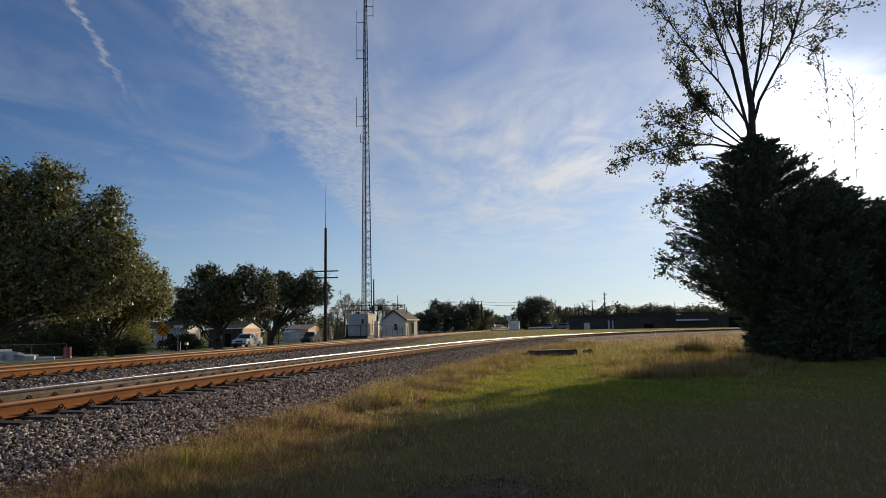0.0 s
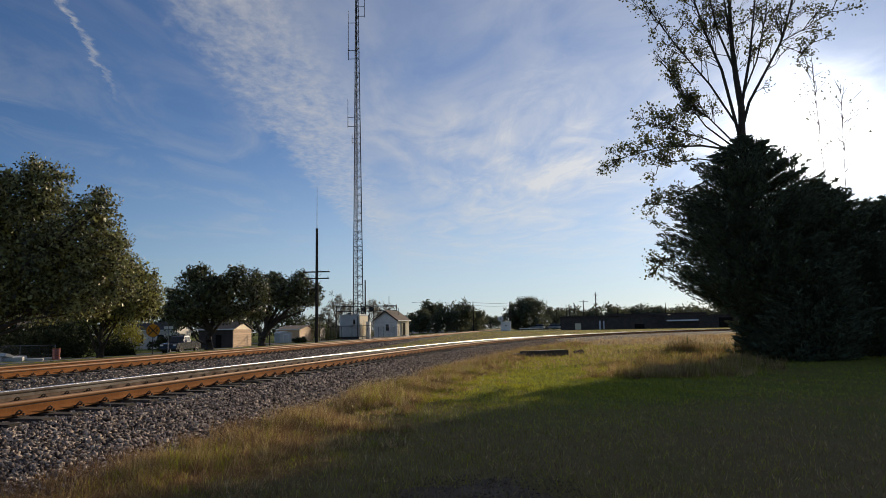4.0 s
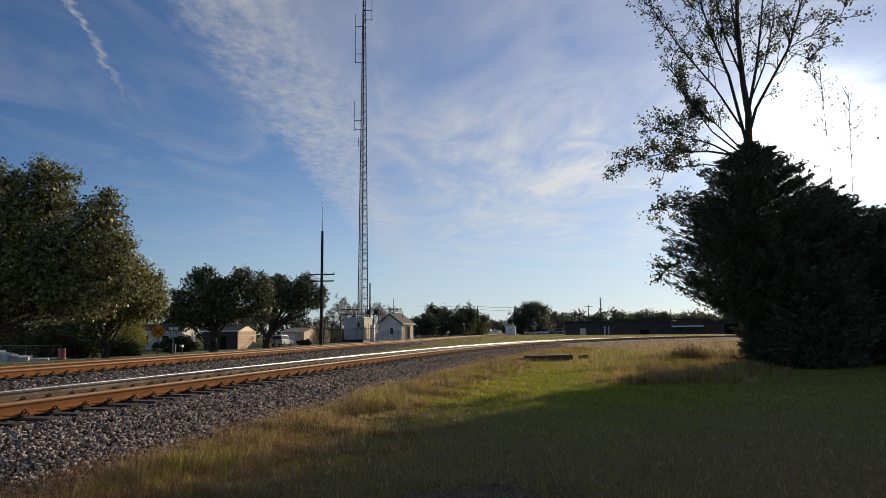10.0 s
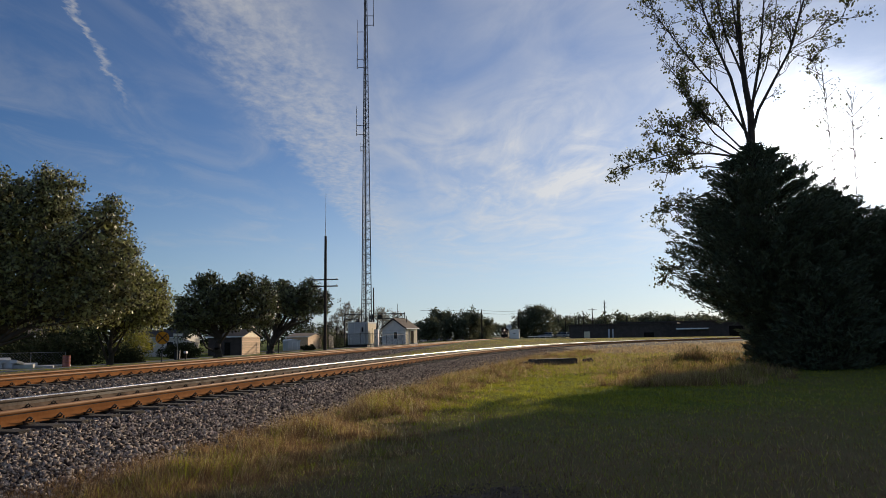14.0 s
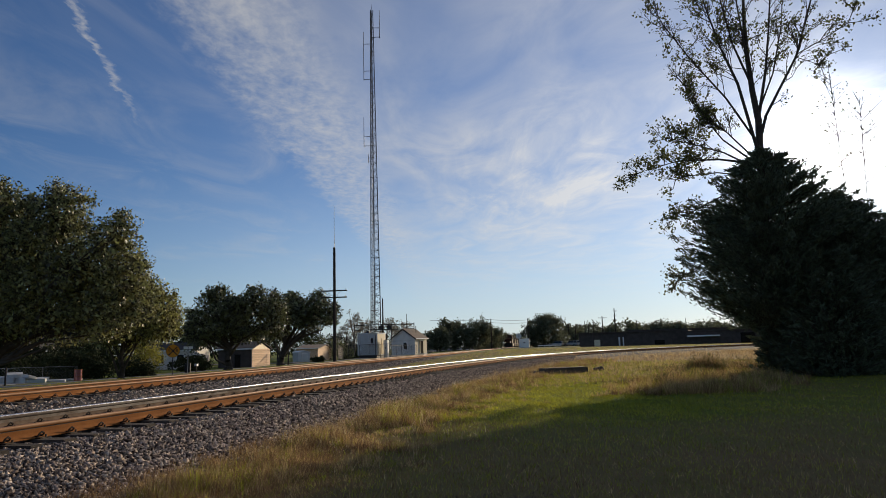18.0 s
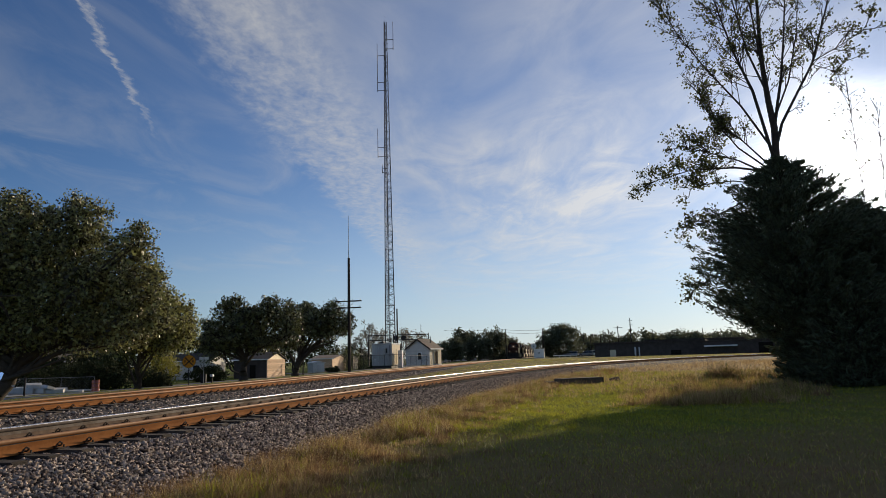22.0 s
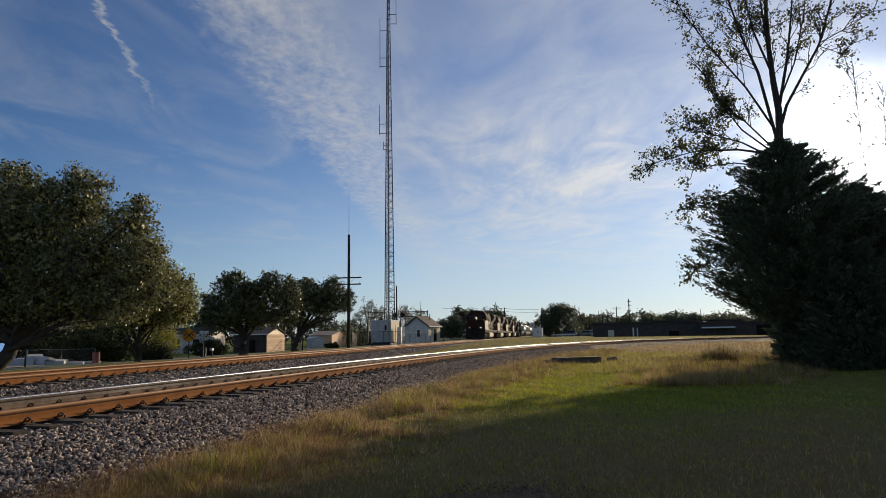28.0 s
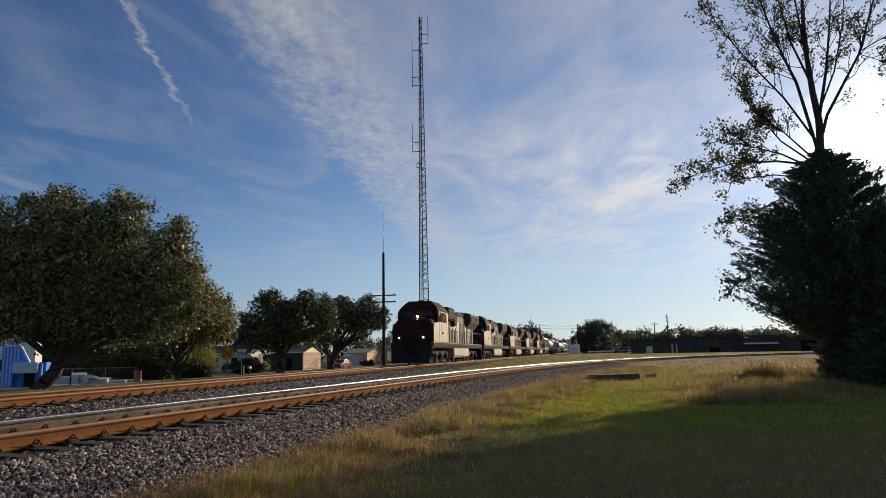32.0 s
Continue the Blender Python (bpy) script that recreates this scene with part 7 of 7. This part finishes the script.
def locomotive(lit, label):
    """Six-axle freight locomotive, cab at local +y, rail top at z 0."""
    tr = thing("locomotive", Matrix.Identity(4), label, "locomotive", "locomotives")
    part("underframe", bx((2.9, 21.0, 0.38), (0, 0, 1.12), bevel=0.03), LOCO_DARK, tr)
    for s in (-1, 1):
        part("sill", bx((0.05, 20.8, 0.22), (s * 1.477, 0, 1.26)), LOCO_DARK, tr, "dark sill along the walkway")
        part("sill_stripe", bx((0.012, 20.8, 0.03), (s * 1.506, 0, 1.46)), LOCO_RED, tr)
    # nose and cab in shade-dark paint with pale yellow sides, and long hood
    bm = prism([(7.9, 1.5), (10.15, 1.5), (10.2, 2.5), (10.05, 2.95), (9.75, 3.12), (7.9, 3.2)], 2.92, "x")
    for v in bm.verts:
        if v.co.z > 2.9:
            v.co.x *= 0.86
    bmesh.ops.bevel(bm, geom=list(bm.edges), offset=0.08, segments=2, affect="EDGES")
    nose = part("nose", bm, NOSE, tr, "tall blunt nose with its shade put into the paint")
    part("nose_door", bx((0.62, 0.04, 1.4), (-0.55, 10.19, 1.6), bevel=0.02), NOSE, nose)
    part("nose_panel", bx((1.0, 0.03, 0.5), (0.55, 10.195, 1.75), bevel=0.02), NOSE, nose)
    section = [(-1.47, 1.5), (1.47, 1.5), (1.47, 3.72), (1.36, 4.0), (0.92, 4.42), (-0.92, 4.42), (-1.36, 4.0), (-1.47, 3.72)]
    bm = prism(section, 3.3, "y", 6.85)
    for v in bm.verts:
        if v.co.y > 8:
            v.co.y += 0.28 if v.co.z < 3.9 else 0.0
            v.co.y -= 0.22 if v.co.z > 4.3 else 0.0
    bmesh.ops.bevel(bm, geom=list(bm.edges), offset=0.04, segments=2, affect="EDGES")
    cab = part("cab", bm, NOSE, tr, "driver's cab with shade put into the paint and a chamfered roof")
    for s in (-1, 1):
        part("nose_side", prism([(8.42, 1.54), (10.08, 1.54), (10.13, 2.45), (9.95, 2.82), (8.42, 2.95)], 0.03, "x", s * 1.474), LOCO_YELLOW, nose, "pale yellow nose side")
        part("cab_side", bx((0.03, 3.1, 2.18), (s * 1.476, 6.82, 1.52), bevel=0.01), LOCO_YELLOW, cab, "pale yellow cab side")
    part("cab_roof", bx((1.75, 3.0, 0.07), (0, 6.75, 4.425), bevel=0.03), LOCO_GREY, cab)
    part("roof_aerial", bx((0.5, 0.9, 0.14), (0.2, 6.6, 4.5), bevel=0.05), LOCO_GREY, cab)
    for x in (-0.74, 0.74):
        o = part("windscreen", bx((0.72, 0.05, 0.42), (0, 0, 0), bevel=0.03), WINDOW, cab, "dark windscreen")
        o.matrix_basis = pose(x, 8.73, 3.36, 6, 0, 0)
        part("wiper", rod((x, 8.80, 3.36), (x + 0.2, 8.78, 3.74), 0.015, n=4), LOCO_DARK, cab)
        part("sun_visor", bx((0.92, 0.14, 0.05), (x, 8.72, 3.93), bevel=0.01), LOCO_DARK, cab)
    for s in (-1, 1):
        for yy, w in ((8.05, 0.36), (7.45, 0.5), (6.8, 0.5), (6.15, 0.36)):
            part("side_window", bx((0.03, w, 0.70), (s * 1.492, yy, 2.95), bevel=0.01), DOORBLACK, cab)
        part("cab_door", bx((0.03, 0.62, 1.5), (s * 1.492, 5.55, 1.55), bevel=0.01), LOCO_YELLOW, cab)
        part("mirror", bx((0.05, 0.28, 0.42), (s * 1.60, 8.1, 3.0), bevel=0.01), LOCO_DARK, cab)
        part("grab_iron", rod((s * 1.52, 5.3, 1.6), (s * 1.52, 5.3, 3.3), 0.02, n=5), LOCO_DARK, cab)
        part("cab_panel", bx((0.02, 0.8, 0.9), (s * 1.497, 7.3, 1.85), bevel=0.005), LOCO_YELLOW, cab)
        part("reporting_mark", bx((0.012, 0.55, 0.14), (s * 1.512, 7.3, 2.1)), LOCO_DARK, cab, "small dark bar of lettering")
    hood = part("hood", bx((1.95, 13.6, 2.35), (0, -1.75, 1.5), bevel=0.06), LOCO_GREY, tr, "dark grey engine hood")
    part("hood_roof", bx((1.9, 13.5, 0.16), (0, -1.75, 3.85), bevel=0.05), LOCO_DARK, tr, "grey hood roof")
    rad = bmesh.new()
    prism([(-1.0, 2.9), (-1.45, 3.5), (-1.45, 4.12), (-1.1, 4.3), (1.1, 4.3), (1.45, 4.12), (1.45, 3.5), (1.0, 2.9)], 4.4, "y", -7.0, rad)
    rd = part("radiator_housing", rad, LOCO_GREY, tr, "flared grey radiator housing")
    for s in (-1, 1):
        for k in range(3):
            part("radiator_grille", bx((0.03, 1.2, 0.5), (s * 1.462, -8.4 + k * 1.4, 3.55)), LOCO_DARK, rd)
    part("dynamic_brake_box", bx((2.75, 2.5, 0.98), (0, 3.35, 3.3), bevel=0.10), LOCO_DARK, tr, "grey brake grid housing")
    for s in (-1, 1):
        part("equipment_locker", bx((0.42, 3.4, 1.25), (s * 1.20, 3.3, 1.5), bevel=0.03), LOCO_YELLOW, tr, "pale locker beside the walkway")
        for k in range(3):
            part("locker_gap", bx((0.02, 0.42, 1.15), (s * 1.415, 2.2 + k * 1.1, 1.55)), LOCO_DARK, tr)
        part("blower_duct", bx((0.5, 1.2, 0.9), (s * 1.02, 1.2, 2.95), bevel=0.10), LOCO_DARK, tr, "dark blower duct")
        for k in range(5):
            part("hood_slot", bx((0.03, 0.34, 1.6), (s * 0.995, -8.1 + k * 1.3 + 0.6, 1.65)), LOCO_DARK, tr)
        part("muffler_guard", bx((0.06, 2.8, 0.4), (s * 0.9, -2.6, 3.78), bevel=0.02), LOCO_DARK, tr)
        for k in range(2):
            part("air_reservoir", rod((s * 1.28, -3.35 + k * 3.6, 1.02), (s * 1.28, -0.5 + k * 3.6, 1.02), 0.16, n=12), LOCO_GREY, tr)
    for s in (-1, 1):
        part("brake_intake", bx((0.03, 1.7, 0.6), (s * 1.315, 3.3, 3.38), bevel=0.02), LOCO_DARK, tr)
        part("air_intake", bx((0.03, 1.3, 0.8), (s * 0.99, 0.9, 2.85), bevel=0.02), LOCO_DARK, hood)
        for k in range(8):
            part("hood_door", bx((0.03, 1.0, 1.75), (s * 0.985, -7.4 + k * 1.3, 1.6), bevel=0.01), LOCO_GREY if k in (0, 3, 4, 7) else LOCO_YELLOW, hood)
    part("exhaust_stack", bx((0.8, 1.0, 0.25), (0, -0.6, 4.0), bevel=0.03), LOCO_DARK, tr)
    for k in range(3):
        part("roof_fan", rod((0, -5.6 - k * 1.4, 4.3), (0, -5.6 - k * 1.4, 4.4), 0.55, n=20), LOCO_DARK, tr)
    part("horn", rod((0.2, 4.6, 4.35), (0.2, 5.1, 4.5), 0.04, 0.10, 8), LOCO_DARK, tr)
    part("rear_face", bx((1.7, 0.06, 2.0), (0, -8.58, 1.6), bevel=0.02), LOCO_GREY, tr)
    # fuel tank and air tanks
    bm = prism([(-1.3, 0.32), (1.3, 0.32), (1.5, 0.5), (1.5, 1.11), (-1.5, 1.11), (-1.5, 0.5)], 6.6, "y", 0.0)
    bmesh.ops.bevel(bm, geom=list(bm.edges), offset=0.06, segments=2, affect="EDGES")
    part("fuel_tank", bm, LOCO_YELLOW, tr, "pale fuel tank between the bogies")
    # railings
    for s in (-1, 1):
        for k in range(15):
            yy = -10.2 + k * 1.08
            part("stanchion", rod((s * 1.44, yy, 1.5), (s * 1.44, yy, 2.5), 0.024, n=6), LOCO_DARK, tr)
        part("handrail", rod((s * 1.44, -10.2, 2.5), (s * 1.44, 4.95, 2.5), 0.022, n=6), LOCO_GREY, tr)
        for e in (10.25, -10.35):
            for st in range(4):
                part("step", bx((0.42, 0.3, 0.05), (s * 1.25, e, 0.45 + st * 0.3)), LOCO_GREY, tr)
            part("step_rail", rod((s * 1.44, e, 0.6), (s * 1.44, e, 2.4), 0.024, n=6), LOCO_DARK, tr)
    # pilot, coupler, lamps
    for e in (10.55, -10.55):
        sg = 1 if e > 0 else -1
        part("pilot", bx((2.85, 0.12, 1.0), (0, e, 0.42), bevel=0.03), LOCO_DARK, tr, "black end plate")
        part("coupler", bx((0.3, 0.75, 0.3), (0, e + sg * 0.4, 0.75), bevel=0.05), LOCO_DARK, tr)
        part("platform", bx((2.85, 0.9, 0.08), (0, e - sg * 0.4, 1.42)), LOCO_DARK, tr)
        part("end_rail", rod((-1.3, e, 2.3), (1.3, e, 2.3), 0.024, n=6), LOCO_DARK, tr)
        for x in (-1.3, -0.5, 0.5, 1.3):
            part("end_stanchion", rod((x, e, 1.45), (x, e, 2.3), 0.022, n=6), LOCO_DARK, tr)
        for x in (-0.5, 0, 0.5):
            part("air_hose", rod((x, e + sg * 0.08, 0.8), (x + 0.05, e + sg * 0.15, 0.3), 0.035, n=6), LOCO_DARK, tr)
    part("plow", prism([(10.6, 0.12), (10.95, 0.12), (10.68, 0.75), (10.6, 0.75)], 2.7, "x"), LOCO_DARK, tr)
    lamp = HEADLIGHT if lit else LAMPCLEAR
    for z in (3.12, 3.36):
        part("headlight", rod((0, 8.66, z), (0, 8.95, z), 0.062, n=16), lamp, tr, "round headlight")
    for x in (-0.85, 0.85):
        part("ditch_light", rod((x, 10.62, 1.83), (x, 10.74, 1.83), 0.06, n=14), lamp, tr, "round ditch light on the front")
        part("lamp_bracket", bx((0.3, 0.12, 0.4), (x, 10.55, 1.45)), LOCO_DARK, tr)
        part("number_board", bx((0.62, 0.05, 0.2), (x * 0.95, 8.25, 4.02), bevel=0.02), WHITE, tr, "small pale board with a dark bar")
    wheels = bogie(tr, 6.6, 3, 1.85, 0.50) + bogie(tr, -6.6, 3, 1.85, 0.50)
    return tr, wheels


def covered_hopper(label, mat):
    tr = thing("hopper_wagon", Matrix.Identity(4), label, "goods wagon", "goods wagons")
    prof = [(-1.35, 1.25), (1.35, 1.25), (1.55, 1.9), (1.55, 3.6), (1.1, 4.15), (0.5, 4.35), (-0.5, 4.35), (-1.1, 4.15), (-1.55, 3.6), (-1.55, 1.9)]
    bm = prism(prof, 14.6, "y")
    bmesh.ops.bevel(bm, geom=list(bm.edges), offset=0.06, segments=1, affect="EDGES")
    part("body", bm, mat, tr, "rounded ribbed wagon body")
    for s in (-1, 1):
        for k in range(12):
            part("rib", bx((0.10, 0.10, 1.9), (s * 1.58, -6.6 + k * 1.2, 1.8)), mat, tr)
        part("sill", bx((0.14, 15.6, 0.3), (s * 1.4, 0, 0.98), bevel=0.02), LOCO_DARK, tr)
    for k in range(3):
        part("discharge_chute", bx((2.0, 2.6, 0.8), (0, -4.6 + k * 4.6, 0.45), taper=1.25), mat, tr)
    part("roof_walk", bx((0.7, 14.4, 0.06), (0, 0, 4.42)), GALV, tr)
    for e in (-1, 1):
        part("end_platform", bx((2.7, 1.2, 0.12), (0, e * 7.7, 1.1)), LOCO_DARK, tr)
        part("ladder", bx((0.5, 0.06, 2.6), (1.0, e * 7.36, 1.3)), LOCO_DARK, tr)
        part("coupler", bx((0.26, 0.9, 0.26), (0, e * 8.5, 0.75), bevel=0.04), LOCO_DARK, tr)
    bogie(tr, 6.1, 2, 1.75, 0.46), bogie(tr, -6.1, 2, 1.75, 0.46)
    return tr


def tank_wagon(label, mat):
    tr = thing("tank_wagon", Matrix.Identity(4), label, "goods wagon", "goods wagons")
    bm = rod((0, -8.0, 2.65), (0, 8.0, 2.65), 1.5, n=28)
    bmesh.ops.bevel(bm, geom=[e for e in bm.edges if abs(e.verts[0].co.y - e.verts[1].co.y) < 0.01], offset=0.35, segments=3, affect="EDGES")
    part("barrel", bm, mat, tr, "round tank barrel")
    part("sill", bx((0.9, 17.0, 0.4), (0, 0, 0.9), bevel=0.03), LOCO_DARK, tr)
    part("dome", rod((0, 0, 4.1), (0, 0, 4.5), 0.5, n=18), mat, tr)
    for s in (-1, 1):
        part("handrail", rod((s * 1.3, -7.6, 3.4), (s * 1.3, 7.6, 3.4), 0.03, n=5), GALV, tr)
    for y in (-5, 0, 5):
        part("band", rod((0, y - 0.08, 2.65), (0, y + 0.08, 2.65), 1.52, n=28), LOCO_DARK, tr)
    for e in (-1, 1):
        part("coupler", bx((0.26, 0.9, 0.26), (0, e * 8.8, 0.75), bevel=0.04), LOCO_DARK, tr)
    bogie(tr, 6.4, 2, 1.75, 0.46), bogie(tr, -6.4, 2, 1.75, 0.46)
    return tr


LEAD, LEAD_WHEELS = locomotive(True, "yellow six-axle locomotive leading with burning headlights")
LEAD.scale = (1.05, 1.05, 1.05)
TRAIN = [(LEAD, 11.3)]
TRAIL, _ = locomotive(False, "yellow and grey trailing locomotive with unlit lamps")
TRAIL.scale = (1.05, 1.05, 1.05)
TRAIN.append((TRAIL, 11.3 + 23.4))
for k in (2, 3, 4):
    TRAIN.append((copy_thing(TRAIL, Matrix.Identity(4)), 11.3 + 23.4 * k))
HOP = covered_hopper("dusty tan covered hopper wagon", TANK)
TNK = tank_wagon("black tank wagon with a railed walkway", TANKBLACK)
GREYHOP = covered_hopper("pale grey covered hopper wagon", GREYBOX)
_at = 11.3 + 23.4 * 4 + 11.7 + 9.2
for k, src in enumerate((HOP, TNK, GREYHOP, HOP, TNK, TNK, GREYHOP, HOP, HOP, TNK, GREYHOP, HOP)):
    first = src.get("placed") is None
    ob = src if first else copy_thing(src, Matrix.Identity(4))
    src["placed"] = 1
    TRAIN.append((ob, _at))
    _at += 18.4
for ob, _ in TRAIN:
    if "placed" in ob:
        del ob["placed"]


def on_rails(front_y, behind):
    s = front_y / FAR_T[1] + behind
    p = np.array([FAR_A, 0]) + FAR_N * HALF + FAR_T * s
    return pose(p[0], p[1], FAR_Z, 0, 0, 180 - math.degrees(HEAD))


# far trees that close the gap behind the bend
for px, y, w, h in ((860, 560, 17, 13.5), (878, 575, 16, 13.0), (893, 590, 16, 13.0)):
    far_tree((bearing_x(px, y), y, -0.1), w, h, 1100, "tree in the distant tree line", LEAF_MIST, 0.95)


def front_at(t):
    return float(np.interp(t, [0, 13, 20, 25, 27.5, 30, 31, 32], [512, 322.5, 226.5, 154.5, 115.5, 80.0, 64.2, 48.2]))


def motions():
    """The train and the road vehicles, and the wheels that turn while they can be seen."""
    for ob, behind in TRAIN:
        walk(ob, [(t, on_rails(front_at(t), behind)) for t in (0, 7, 13, 17, 20, 23, 25, 26.5, 27.5, 29, 30, 31, 32)])
    for w, yy in LEAD_WHEELS:
        rows, t = [(0, pose(0, yy, 0.50))], 27.0
        while t < 32.001:
            rows.append((t, pose(0, yy, 0.50) @ pose(0, 0, 0, -math.degrees((front_at(27.0) - front_at(t)) / 0.50) % 360.0)))
            t += 1 / 30
        walk(w, rows)
    drives = (
        (PICKUP, "in", -1, ((0, 89.3), (0.8, 81.0), (1.2, 76.3), (1.6, 71.6), (2.0, 66.7), (2.4, 61.7), (2.8, 56.7), (3.2, 52.2), (3.5, 48.8), (6, 20), (32, -290)), (0, 4)),
        (DARK_PICKUP, "in", -1, ((0, 115), (0.8, 107.8), (1.6, 100.2), (2.0, 96.2), (2.8, 88.0), (3.5, 80.2), (5.5, 57.3), (5.8, 54.0), (6.1, 50.8), (7, 41), (10, 8), (32, -240)), (0, 7)),
        (SUV, "out", 1, ((0, -84), (6.8, 47.8), (7.2, 56.0), (7.6, 65.2), (8.0, 73.7), (8.4, 81.5), (9.0, 93.4), (9.7, 107.2), (10, 113.0), (11, 132.0), (12, 150.4), (20, 300), (32, 520)), (6.5, 12)),
        (SEDAN, "in", -1, ((0, 470), (20, 236), (27.5, 148), (29.6, 126.5), (30.2, 120.0), (31.0, 111.5), (31.6, 105.0), (32, 101.3)), (28, 32)),
    )
    for (ob, wheels, r), lane, sg, rows, (a, b) in drives:
        walk(ob, [(t, on_road(lane, y, sg)) for t, y in rows])
        ts, ys = [q[0] for q in rows], [q[1] for q in rows]
        for w in wheels:
            at = w.matrix_basis.translation.copy()
            out = [] if a == 0 else [(0, pose(*at))]
            t = float(a)
            while t < b + 0.001:
                turn = math.degrees(abs(float(np.interp(t, ts, ys)) - float(np.interp(a, ts, ys))) / r)
                out.append((t, pose(*at) @ pose(0, 0, 0, -turn % 360.0)))
                t += 1 / 30
            if b < 32:
                out.append((32, out[-1][1]))
            walk(w, out)


single_stones()
motions()
